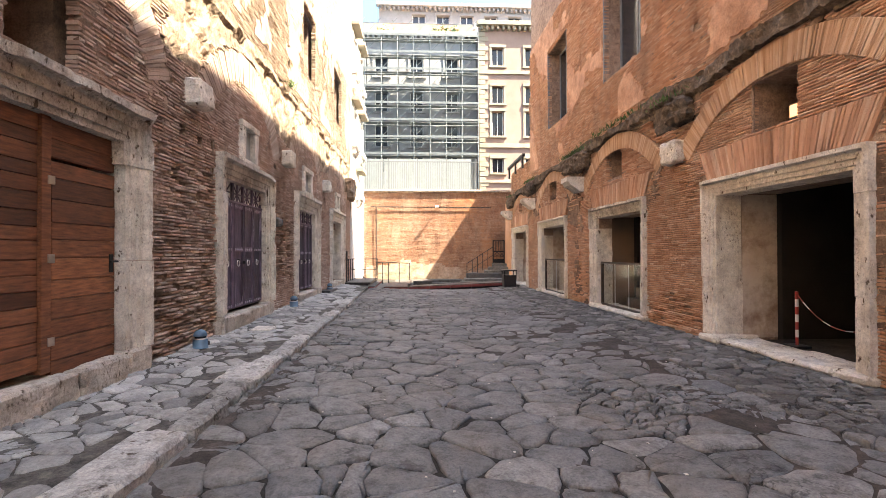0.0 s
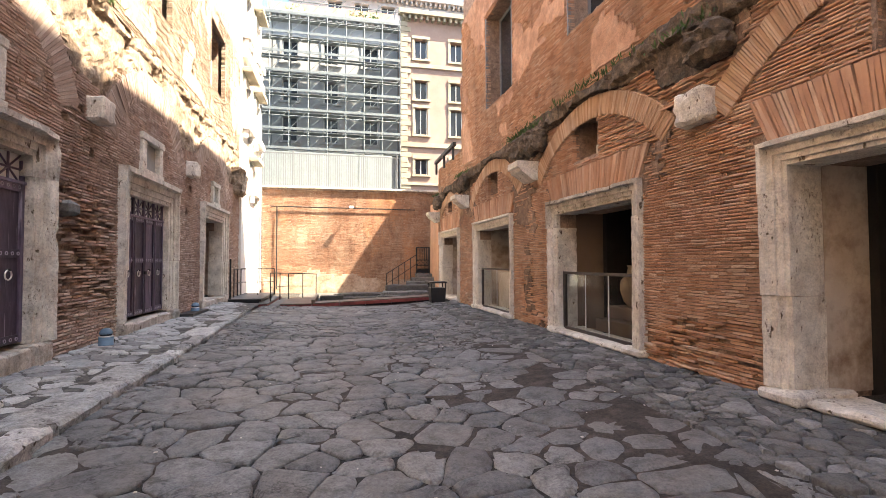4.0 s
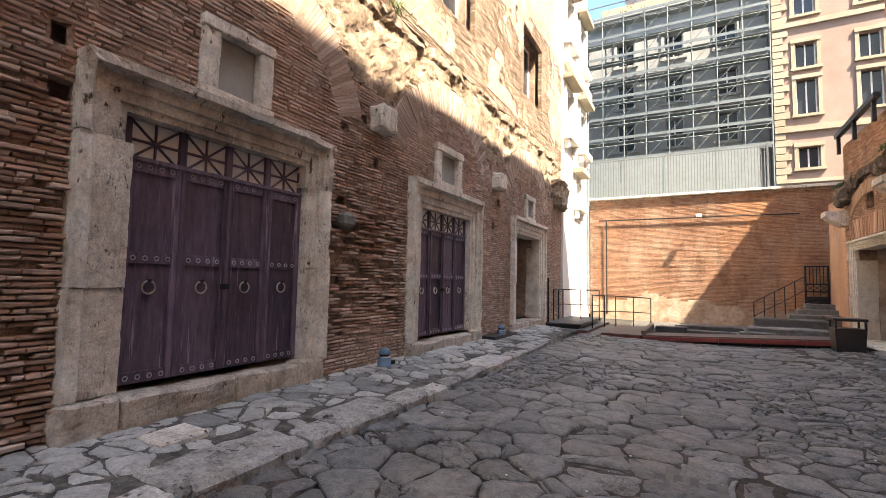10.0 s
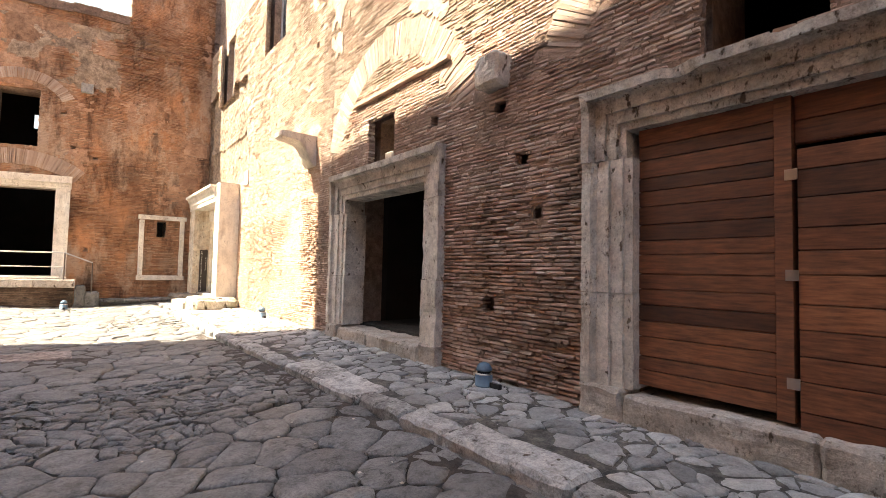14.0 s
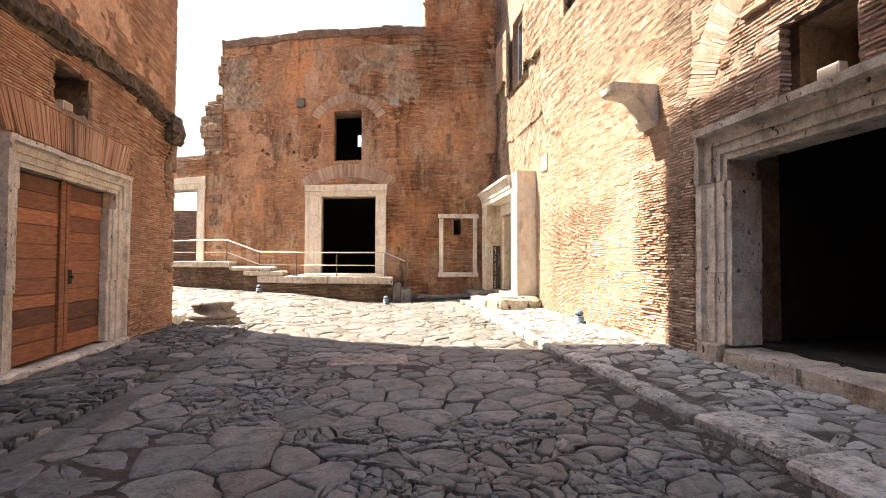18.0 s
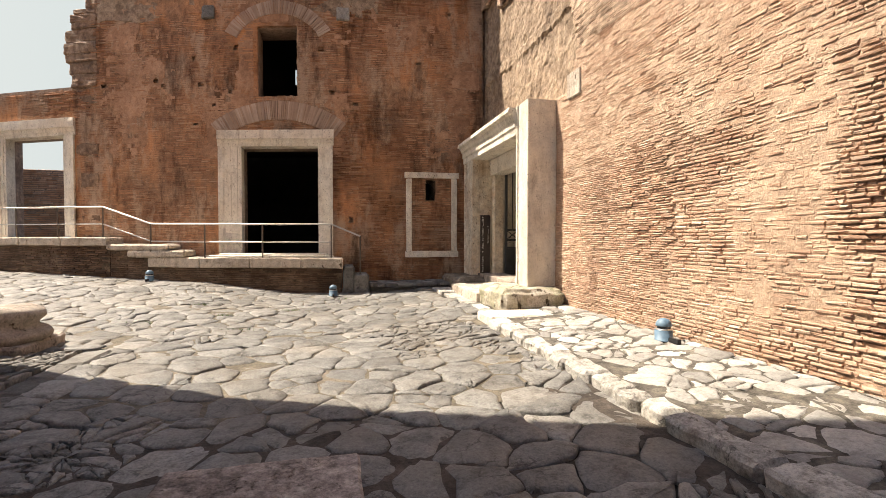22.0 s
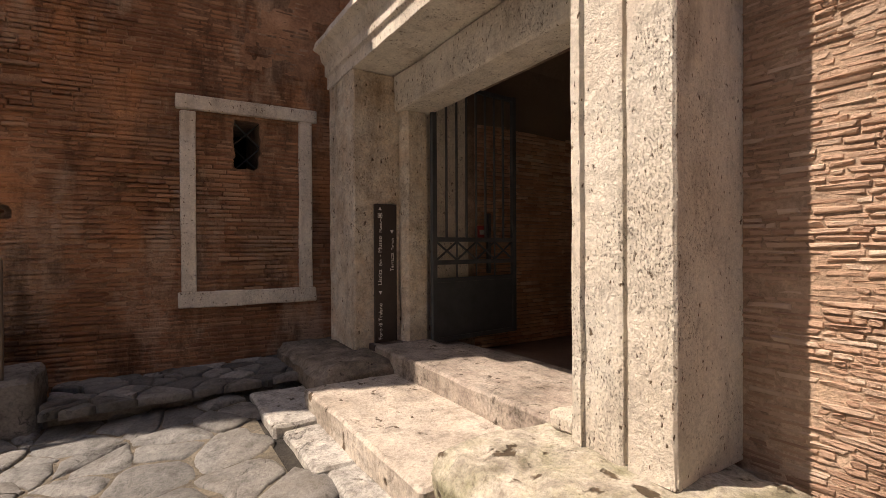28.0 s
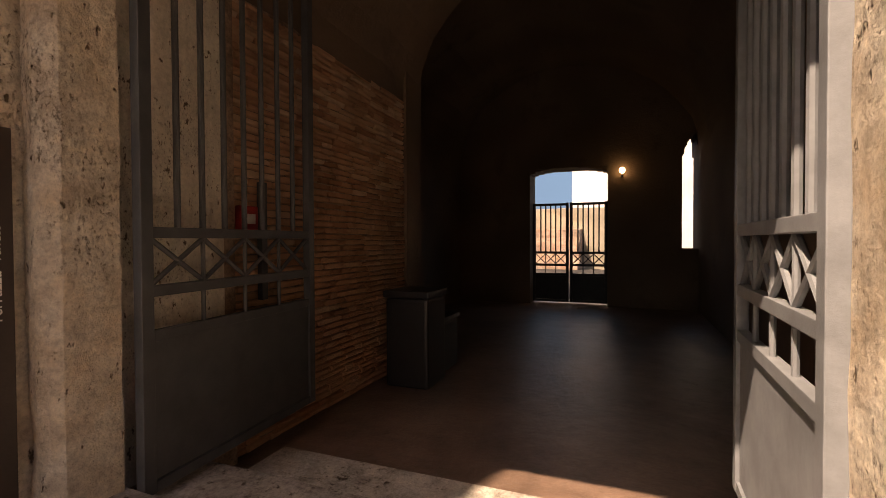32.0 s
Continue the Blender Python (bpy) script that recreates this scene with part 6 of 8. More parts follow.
# upper windows: steel frames and panes
for _k, (_pl, _a, _b, _c, _e, _m) in enumerate(((right, 4.9, 6.6, 5.7, 8.3, grey_paint), (right, 9.6, 11.4, 5.75, 8.4, grey_paint), (right, 14.2, 16.1, 5.85, 8.5, grey_paint),
                                               (left, -12.6, -10.8, 7.2, 9.7, white_paint), (left, -7.6, -6.0, 7.3, 9.8, white_paint), (left, -2.6, -0.9, 7.2, 9.6, white_paint), (left, 2.6, 4.2, 7.0, 9.2, white_paint), (left, 8.4, 10.0, 6.9, 9.0, white_paint),
                                               (left, 13.6, 15.1, 6.85, 8.9, white_paint), (left, 18.4, 20.2, 6.85, 8.9, white_paint))):
    _w = thing("window", Vector(_pl((_a + _b) / 2, -0.4, _c)), "tall upper window with a grey metal frame" if _pl is right else "upper window set deep in the sunlit wall", "window", "upper windows")
    _mid = (_a + _b) / 2
    for _u in ((_a, _a + 0.07), (_mid - 0.03, _mid + 0.03), (_b - 0.07, _b)):
        one_box("stile", _u[0], _u[1], -0.5, -0.42, _c, _e, _m, _w, _pl, "", 0.004)
    for _q in ((_c, _c + 0.07), (_e - 0.07, _e)):
        one_box("rail", _a + 0.072, _mid - 0.032, -0.5, -0.42, _q[0], _q[1], _m, _w, _pl, "", 0.004)
        one_box("rail", _mid + 0.032, _b - 0.072, -0.5, -0.42, _q[0], _q[1], _m, _w, _pl, "", 0.004)
    for _u in ((_a + 0.073, _mid - 0.033), (_mid + 0.033, _b - 0.073)):
        one_box("pane", _u[0], _u[1], -0.47, -0.45, _c + 0.073, _e - 0.073, dark_glass, _w, _pl, "dark reflecting glass", 0.0)
    if _pl is right:
        for _u in ((_a - 0.04, _a), (_b, _b + 0.04)):
            one_box("metal_reveal", _u[0] + 0.002, _u[1] - 0.002, -0.42, 0.0, _c, _e, grey_paint, _w, _pl, "grey metal lining")

# ---- doors ----
def plank_door(place, u0, u1, z0, z1, split, label, leaves, d=-0.11, seed=0, mat=brown_wood):
    """A door of horizontal planks: leaves are (u0, u1, z0, z1, planks)."""
    door = thing("plank_door", Vector(place((u0 + u1) / 2, d, z0)), label, "door", "brown plank doors")
    r = np.random.RandomState(seed)
    one_box("post", split - 0.055, split + 0.055, d - 0.08, d + 0.05, z0 - 0.02, z1, mat, door, place, "", 0.006)
    for k, (a, b, c, e, n, thick) in enumerate(leaves):
        leaf = one_box("leaf", a, b, d - 0.06, d - 0.02, c, e, mat, door, place, "brown plank leaf", 0.0)
        edges = np.linspace(c, e, n + 1) + np.array([0, *r.uniform(-0.03, 0.03, n - 1), 0])
        for lo, hi in zip(edges, edges[1:]):
            bm = bmesh.new()
            box(bm, a + 0.002, b - 0.002, d - 0.019, d + thick + r.uniform(-0.004, 0.004), lo + 0.004, hi - 0.004, place, 0.005)
            part("plank", bm, mat, leaf)
    return door


_d = plank_door(left, 3.28, 5.46, 0.43, 2.8, 4.42, "closed reddish-brown plank door with a smaller leaf", [(3.3, 4.36, 0.45, 2.78, 16, 0.02), (4.5, 5.4, 0.33, 2.38, 11, 0.03), (4.48, 5.44, 2.42, 2.78, 2, -0.002)], seed=2)
for _z in (0.65, 1.42, 2.15):
    one_box("hinge", 4.43, 4.51, -0.06, -0.05, _z, _z + 0.08, steel, _d, left, "small pale metal hinge", 0.003)
one_box("lock_plate", 5.3, 5.36, -0.078, -0.065, 1.3, 1.5, iron, _d, left, "dark lock plate", 0.003)
one_tube("handle", (5.33, -0.07, 1.42), (5.33, 0.0, 1.42), 0.012, iron, _d, left, "black lever handle")
one_tube("handle", (5.33, 0.0, 1.42), (5.21, 0.0, 1.42), 0.011, iron, _d, left, "black lever handle")
_d = plank_door(right, -5.2, -3.1, 0.2, 2.55, -4.15, "closed brown double door of wide planks", [(-5.17, -4.22, 0.17, 2.5, 11, 0.02), (-4.08, -3.13, 0.17, 2.5, 11, 0.02)], seed=4, mat=red_planks)
one_tube("handle", (-4.32, -0.08, 1.2), (-4.32, -0.01, 1.2), 0.014, iron, _d, right, "black handle")
one_box("lock_plate", -4.36, -4.28, -0.058, -0.048, 1.1, 1.3, iron, _d, right, "black lock plate", 0.003)
one_box("stile", -4.3, -4.22, -0.088, -0.06, 0.2, 2.5, red_planks, _d, right, "", 0.004)


stud_metal = plain("stud_metal", (0.42, 0.38, 0.46), 0.6)


def purple_door(place, u0, u1, z0, z1, label, d=-0.09):
    door = thing("panelled_door", Vector(place((u0 + u1) / 2, d, z0)), label, "door", "purple panelled doors")
    w = (u1 - u0) / 4
    zl = z1 - 0.36
    band = (zl - z0) * 0.56 + z0
    one_box("back_panel", u0, u1, d - 0.05, d - 0.04, zl, z1, white_paint, door, place, "pale panel behind the lattice", 0.0)
    one_box("head_rail", u0, u1, d - 0.06, d + 0.03, zl - 0.012, zl + 0.03, purple_wood, door, place, "", 0.008)
    for k in range(4):
        a, b = u0 + k * w, u0 + (k + 1) * w
        leaf = one_box("leaf", a + 0.004, b - 0.004, d - 0.05, d - 0.02, z0 + 0.01, zl, purple_wood, door, place, "purple painted leaf", 0.004)
        for s in (a + 0.004, b - 0.064):
            one_box("stile", s, s + 0.06, d - 0.019, d + 0.012, z0 + 0.01, zl, purple_wood, leaf, place, "", 0.006)
        for lo, hi in ((z0 + 0.01, z0 + 0.11), (band - 0.05, band + 0.05), (zl - 0.1, zl - 0.0)):
            one_box("studded_band", a + 0.066, b - 0.066, d - 0.019, d + 0.004, lo, hi, purple_wood, leaf, place, "", 0.004)
            bm = bmesh.new()
            for j in range(4):
                u = a + 0.1 + (w - 0.2) * j / 3
                ring(bm, place(u, d + 0.008, (lo + hi) / 2), 0.02, 0.005, Vector(place(u, d + 1, 0)) - Vector(place(u, d, 0)), 10)
            part("stud", bm, stud_metal, leaf, "small ring studs")
        bm = bmesh.new()
        ring(bm, place((a + b) / 2, d - 0.0, band - 0.26), 0.058, 0.009, Vector(place(0, 1, 0)) - Vector(place(0, 0, 0)), 20)
        part("ring_pull", bm, steel, leaf, "dull metal ring pull")
        one_tube("ring_pin", ((a + b) / 2, d - 0.02, band - 0.2), ((a + b) / 2, d + 0.02, band - 0.2), 0.016, iron, leaf, place, "", 8)
        bm = bmesh.new()
        m, zm = (a + b) / 2, (zl + z1) / 2
        tube(bm, (a + 0.03, d - 0.03, zl), (b - 0.03, d - 0.028, z1), 0.012, 6, place)
        tube(bm, (b - 0.03, d - 0.03, zl), (a + 0.03, d - 0.028, z1), 0.012, 6, place)
        tube(bm, (m, d - 0.03, zl), (m, d - 0.03, z1), 0.014, 6, place)
        tube(bm, (a + 0.03, d - 0.03, zm), (b - 0.03, d - 0.03, zm), 0.014, 6, place)
        part("lattice", bm, purple_wood, leaf, "purple star lattice")
    for k in range(1, 4):
        one_box("cover_strip", u0 + k * w - 0.018, u0 + k * w + 0.018, d + 0.0125, d + 0.03, z0 + 0.02, zl - 0.014, purple_wood, door, place, "moulded cover strip", 0.007)
    for k in range(5):
        one_box("mullion", u0 + k * w - 0.035, u0 + k * w + 0.035, d - 0.06, d + 0.0, zl + 0.002, z1, purple_wood, door, place, "", 0.004)
    one_box("lock", (u0 + u1) / 2 - 0.06, (u0 + u1) / 2 + 0.03, d + 0.013, d + 0.05, band - 0.28, band - 0.22, iron, door, place, "black lock and bolt", 0.006)
    return door


purple_door(left, 8.25, 10.27, 0.48, 2.81, "closed purple wooden door with star lattice and ring pulls")
purple_door(left, 12.98, 14.97, 0.44, 2.73, "closed purple wooden door farther along the footway")

# ---- portal at the passage ----
_p = thing("portal", (-3.05, -11.6, 0.4), "massive travertine portal with pitted pillars and moulded lintel", "portal")
def pillar(name, y0, y1, z0, z1, seed, mat):
    bm = bmesh.new()
    w = y1 - y0
    prof = [(y0, -0.6), (y0, 0.57)] + [(y0 + w * f, d) for f, d in ((0.1, 0.57), (0.115, 0.545), (0.3, 0.545), (0.315, 0.562), (0.5, 0.562), (0.53, 0.555), (0.54, 0.5), (0.575, 0.5), (0.59, 0.57), (0.98, 0.57))] + [(y1, 0.555), (y1, 0.3), (y1, 0.0), (y1, -0.6), ((y0 + y1) / 2, -0.6)]
    moulding(bm, prof, z0, z1, left, True, 60, 0.012, seed)
    return part(name, bm, mat, _p, "pitted fluted stone pillar")
pillar("pillar", -10.06, -9.5, 0.5, 3.97, 1, warm_travertine)
pillar("pillar", -13.78, -13.03, 0.44, 3.42, 2, crusted_travertine)
_bm = bmesh.new()
moulding(_bm, [(3.95, -0.6), (3.95, 0.72), (3.86, 0.74), (3.82, 0.66), (3.74, 0.64), (3.7, 0.6), (3.58, 0.6), (3.56, 0.57), (3.43, 0.57), (3.43, -0.6)], -13.85, -10.065, left, False, 60, 0.018, 4)
part("lintel", _bm, warm_travertine, _p, "moulded lintel stained dark along the top")
for _a, _b, _s in ((-13.02, -12.86, 5), (-10.07, -10.385, 6)):
    _bm = bmesh.new()
    moulding(_bm, [(_a, -0.22), (_a, 0.04), (_a + (_b - _a) * 0.5, 0.05), (_a + (_b - _a) * 0.8, 0.03), (_b, 0.0), (_b, -0.22)], 0.5, 3.02, left, True, 24, 0.018, _s)
    part("inner_jamb", _bm, crusted_travertine, _p, "broken inner jamb")
one_box("inner_lintel", -13.02, -10.07, -0.3, 0.1, 3.024, 3.42, warm_travertine, _p, left, "rough inner lintel", 0.02, 4, 0.02, 8)
_s = thing("portal_steps", (-2.7, -11.3, 0.2), "worn pale stone steps up to the passage, one block mossy", "steps")
for _k, (_nm, _x0, _x1, _y0, _y1, _z0, _z1) in enumerate((("step", -3.0, -2.08, -12.45, -10.42, 0.1, 0.31), ("step", -3.62, -2.95, -13.0, -10.07, 0.1, 0.5), ("plinth", -3.34, -2.14, -10.48, -9.04, 0.02, 0.5), ("corner_plinth", -3.36, -2.2, -14.05, -12.45, 0.1, 0.43),
                                                         ("step", -4.05, -3.62, -13.0, -10.0, 0.1, 0.42))):
    _blk = one_box(_nm, _x0, _x1, _y0, _y1, _z0, _z1, mossy_stone if _nm == "plinth" else grimy_shaded_stone if _nm == "corner_plinth" else sill_stone if _x0 < -3.2 else threshold_stone, _s, IDENT, "mossy rough plinth block" if _nm == "plinth" else "", 0.09 if "plinth" in _nm else 0.02, 9, 0.06 if "plinth" in _nm else 0.02, _k + 20)
    _blk.data.polygons.foreach_set("use_smooth", ["plinth" in _nm] * len(_blk.data.polygons))
for _k, _y in enumerate((-13.1, -12.1, -11.3, -10.35, -9.72)):
    _e = (-12.1, -11.3, -10.35, -9.72, -9.02)[_k]
    one_box("flat_slab", -2.3, float(portal_edge((_y + _e) / 2)) + 0.01, _y + 0.008, _e - 0.008, -0.1, float(ground_z(-1.9, (_y + _e) / 2)) + 0.03, kerb_stone, _s, IDENT, "flat pale slab flush with the street", 0.02, 5, 0.02, _k + 60)
one_box("stone_chip", -3.05, -2.86, -10.3, -10.12, 0.5, 0.6, warm_travertine, None, IDENT, "", 0.02, 2, 0.02, 9)
tagged(bpy.data.objects["stone_chip"], "small broken block of pale stone on the step", "stone")


def text_mesh(name, words, size, m, mat, parent):
    cu = bpy.data.curves.new(name, "FONT")
    cu.body, cu.size, cu.extrude = words, size, 0.0008
    tmp = bpy.data.objects.new(name, cu)
    me = bpy.data.meshes.new_from_object(tmp)
    bpy.data.objects.remove(tmp)
    whole = bmesh.new()
    whole.from_mesh(me)
    bmesh.ops.remove_doubles(whole, verts=whole.verts, dist=1e-5)
    left_over = set(whole.verts)
    while left_over:
        todo, glyph = [left_over.pop()], []
        while todo:
            v = todo.pop()
            glyph.append(v)
            for e in v.link_edges:
                w = e.other_vert(v)
                if w in left_over:
                    left_over.remove(w)
                    todo.append(w)
        one = bmesh.new()
        spot = {v: one.verts.new(m @ v.co) for v in glyph}
        for f in {f for v in glyph for f in v.link_faces}:
            one.faces.new([spot[v] for v in f.verts])
        part(name, one, mat, parent)
    whole.free()


_sg = thing("direction_sign", (-3.0, -12.93, 0.44), "tall dark brown direction sign with white lettering on a shoe", "sign")
one_box("panel", -3.26, -3.0, -13.02, -12.985, 0.5, 2.0, plain("dark_brown_metal", (0.035, 0.024, 0.02), 0.45), _sg, IDENT, "dark brown panel", 0.004)
one_box("shoe", -3.3, -2.94, -13.025, -12.88, 0.435, 0.5, plain("brown_metal", (0.05, 0.03, 0.025), 0.5), _sg, IDENT, "dark metal shoe", 0.01)
# lettering runs upwards, seen from the street side
_turn = Matrix(((0, 1, 0, 0), (0, 0, 1, 0), (1, 0, 0, 0), (0, 0, 0, 1)))
_turn = Matrix(((0, 1, 0, 0), (0, 0, 1, 0), (1, 0, 0, 0), (0, 0, 0, 1)))
for _w, _x, _z, _sz in (("Uscita", -3.08, 1.12, 0.068), ("Exit", -3.08, 1.33, 0.045), ("- Museo", -3.08, 1.43, 0.068), ("Museum", -3.08, 1.69, 0.045), ("Terrazza", -3.22, 1.27, 0.056), ("Terrace", -3.22, 1.5, 0.042), ("Foro di Traiano", -3.08, 0.53, 0.062)):
    text_mesh("letter", _w, _sz, Matrix.Translation((_x, -12.983, _z)) @ _turn, white_paint, _sg)
for _x, _z, _up in ((-3.06, 1.95, 1), (-3.2, 1.7, -1), (-3.06, 1.04, -1)):
    _bm = bmesh.new()
    for _q in ((_x - 0.02, -12.982, _z - 0.018 * _up), (_x + 0.02, -12.982, _z - 0.018 * _up), (_x, -12.982, _z + 0.02 * _up)):
        _bm.verts.new(_q)
    _bm.faces.new(_bm.verts)
    part("arrow", _bm, white_paint, _sg, "white arrow")
for _x0, _x1, _z0, _z1 in ((-3.085, -3.08, 1.85, 1.9), (-3.04, -3.035, 1.85, 1.9), (-3.08, -3.04, 1.85, 1.855), (-3.08, -3.04, 1.895, 1.9), (-3.072, -3.062, 1.862, 1.888), (-3.056, -3.046, 1.862, 1.888)):
    one_box("pictogram_bar", _x0, _x1, -12.984, -12.981, _z0, _z1, white_paint, _sg, IDENT, "white sign mark", 0.0)

# ---- passage behind the portal ----
PX1 = -3.62
tunnel = bmesh.new()
def vault(bm, x0, x1, y0, y1, spring, rise, thick, seed, ztop=6.0):
    """A rough barrel vault with its mass above."""
    n, m = 18, max(2, int((x1 - x0) / 0.4))
    rows = []
    for i in range(m + 1):
        x = x0 + (x1 - x0) * i / m
        row = []
        for k in range(n + 1):
            w = math.pi * k / n
            p = Vector((x, (y0 + y1) / 2 + (y1 - y0) / 2 * math.cos(w), spring + rise * math.sin(w)))
            q = noise.noise_vector(p * 1.7 + Vector((seed, 0, 0))) * 0.06
            row.append(bm.verts.new(p + q))
        row += [bm.verts.new((x, y0, ztop)), bm.verts.new((x, y1, ztop))]
        rows.append(row)
    c = n + 3
    for a, b in zip(rows, rows[1:]):
        for k in range(c):
            bm.faces.new((a[k], a[(k + 1) % c], b[(k + 1) % c], b[k]))
    bm.faces.new(rows[0])
    bm.faces.new(rows[-1][::-1])
vault(tunnel, -7.0, -4.05, -13.05, -9.75, 3.05, 1.5, 0.3, 1)
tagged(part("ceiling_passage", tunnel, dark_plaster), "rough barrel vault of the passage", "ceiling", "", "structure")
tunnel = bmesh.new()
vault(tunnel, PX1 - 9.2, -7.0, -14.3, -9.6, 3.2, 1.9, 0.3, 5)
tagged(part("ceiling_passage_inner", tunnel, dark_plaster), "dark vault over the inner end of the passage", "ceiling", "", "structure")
plane_left = lambda u, d, z: (u, -13.05 + d, z)
plane_right = lambda u, d, z: (u, -9.75 - d, z)
back_right = lambda u, d, z: (u, -9.6 - d, z)
far_end = lambda u, d, z: (-12.0 + d, u, z)
wall_passage_left = wall_core("wall_passage_left", plane_left, -7.0, -3.9, 0.0, 3.9, -0.6, -0.03, [], mortar, "brick side wall of the dark passage")
one_box("reveal", -4.22, -3.6, -13.02, -12.96, 0.44, 3.4, warm_travertine, wall_passage_left, IDENT, "pale stone reveal", 0.01, 4, 0.01, 3)
one_box("reveal", -4.1, -3.58, -9.98, -9.9, 0.44, 3.4, warm_travertine, wall_passage_left, IDENT, "pale stone reveal", 0.01, 4, 0.01, 4)
_q = courses(-7.0, -4.06, 0.2, 3.05, 201, [], 0.048, 0.26, 0.01)
lay_bricks("brick", wall_passage_left, plane_left, _q, 0.0 + np.random.RandomState(3).normal(0, 0.004, len(_q)), orange_brick, orange_brick_one, 202, (-5.9, -4.1, 0.6, 3.0))
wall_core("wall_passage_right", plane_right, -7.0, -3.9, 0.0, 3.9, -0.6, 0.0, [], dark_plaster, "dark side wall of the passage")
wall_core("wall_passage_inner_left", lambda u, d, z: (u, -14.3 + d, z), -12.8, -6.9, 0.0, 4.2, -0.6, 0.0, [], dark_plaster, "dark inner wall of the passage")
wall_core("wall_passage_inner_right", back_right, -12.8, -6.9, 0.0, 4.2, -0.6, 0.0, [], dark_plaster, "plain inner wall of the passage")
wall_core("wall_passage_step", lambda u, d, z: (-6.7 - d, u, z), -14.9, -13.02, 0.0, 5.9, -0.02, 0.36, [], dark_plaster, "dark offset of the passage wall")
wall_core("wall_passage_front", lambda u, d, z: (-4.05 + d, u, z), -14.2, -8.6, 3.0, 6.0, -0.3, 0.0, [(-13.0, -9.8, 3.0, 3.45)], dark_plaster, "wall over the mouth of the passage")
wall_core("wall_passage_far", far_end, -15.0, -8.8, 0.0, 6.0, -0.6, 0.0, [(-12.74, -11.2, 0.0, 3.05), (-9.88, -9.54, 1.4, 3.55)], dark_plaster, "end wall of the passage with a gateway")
_bm = bmesh.new()
for _k in range(12):
    _a0, _a1 = math.pi * _k / 12, math.pi * (_k + 1) / 12
    box(_bm, -11.97 - 0.77 * math.cos(_a0), -11.97 - 0.77 * math.cos(_a1), -0.5, -0.05, 2.92 + 0.13 * (math.sin(_a0) + math.sin(_a1)) / 2, 3.06, far_end)
for _y0, _y1, _z0 in ((-9.89, -9.84, 3.2), (-9.84, -9.79, 3.36), (-9.63, -9.58, 3.36), (-9.58, -9.53, 3.2), (-9.79, -9.75, 3.45), (-9.67, -9.63, 3.45)):
    box(_bm, _y0, _y1, -0.5, -0.05, _z0, 3.6, far_end)
tagged(part("arch_head", _bm, dark_plaster), "flat arch over the far gateway", "arch", "", "structure")
floor = one_box("floor", -12.9, -4.05, -14.3, -9.6, -0.1, 0.24, dark_floor, None, IDENT, "", 0.0)
tagged(floor, "dull brown beaten floor of the passage", "floor", "", "structure")


one_box("sill_slab", -4.62, -4.055, -12.9, -9.95, 0.2, 0.252, threshold_stone, floor, IDENT, "pale worn slab inside the gate", 0.01, 4, 0.008, 12)


def gate_leaf(name, a, b, z0, z1, panel_top, label, mat, bars=7, x_band=True, group="iron gates"):
    """A barred gate leaf between two points on plan, with a sheet panel below."""
    a, b = Vector(a), Vector(b)
    run = (b - a).normalized()
    side = Vector((-run.y, run.x))
    L = (b - a).length
    place = lambda u, d, z: (a.x + run.x * u + side.x * d, a.y + run.y * u + side.y * d, z)
    g = thing(name, (a.x, a.y, z0), label, "gate", group)
    for u in (0.0, L - 0.06):
        one_box("stile", u, u + 0.06, -0.025, 0.025, z0, z1, mat, g, place, "", 0.004)
    lo, hi = panel_top + 0.2, panel_top + 0.46
    for z in (panel_top, lo, hi, z1 - 0.06):
        one_box("rail", 0.062, L - 0.062, -0.022, 0.022, z, z + 0.05, mat, g, place, "", 0.004)
    one_box("rail", 0.062, L - 0.062, -0.022, 0.022, z0, z0 + 0.05, mat, g, place, "", 0.004)
    one_box("panel", 0.061, L - 0.061, -0.008, 0.008, z0 + 0.052, panel_top - 0.002, mat, g, place, "plain sheet panel", 0.0)
    for k in range(bars):
        u = 0.06 + (L - 0.12) * (k + 1) / (bars + 1)
        one_tube("bar", (u, 0, hi + 0.05), (u, 0, z1 - 0.06), 0.015, mat, g, place, "", 8)
    n = max(2, (bars + 1) // 2)
    for k in range(n):
        p, q = 0.06 + (L - 0.12) * k / n, 0.06 + (L - 0.12) * (k + 1) / n
        bm = bmesh.new()
        tube(bm, (p, 0, lo + 0.05), (q, 0, hi), 0.012, 6, place)
        tube(bm, (q, 0, lo + 0.05), (p, 0, hi), 0.012, 6, place)
        part("cross", bm, mat, g)
        if k:
            one_tube("bar", (p, 0, panel_top + 0.05), (p, 0, hi), 0.011, mat, g, place, "", 8)
    return g


# One gate, two greys: shade and sun are put into the leaves' paint.
gate_leaf("gate", (-3.6, -12.8), (-4.9, -12.89), 0.46, 3.42, 1.13, "grey iron gate leaf open against the wall, toned dark for shade", dark_paint)
gate_leaf("gate", (-3.53, -10.405), (-4.65, -10.375), 0.46, 3.42, 1.13, "grey iron gate leaf standing open, toned light for the sun", grey_paint)
gate_leaf("gate", (-12.3, -12.73), (-12.3, -11.98), 0.26, 2.36, 0.82, "iron gate leaf closing the far gateway", iron, 5)
gate_leaf("gate", (-12.3, -11.96), (-12.3, -11.21), 0.26, 2.36, 0.82, "iron gate leaf closing the far gateway", iron, 5)
_b = thing("fire_alarm", (-4.43, -12.98, 1.65), "small red alarm box with a white mark on the brick wall", "alarm box")
one_box("case", -4.5, -4.36, -13.03, -12.98, 1.63, 1.79, red_sign, _b, IDENT, "red case", 0.008)
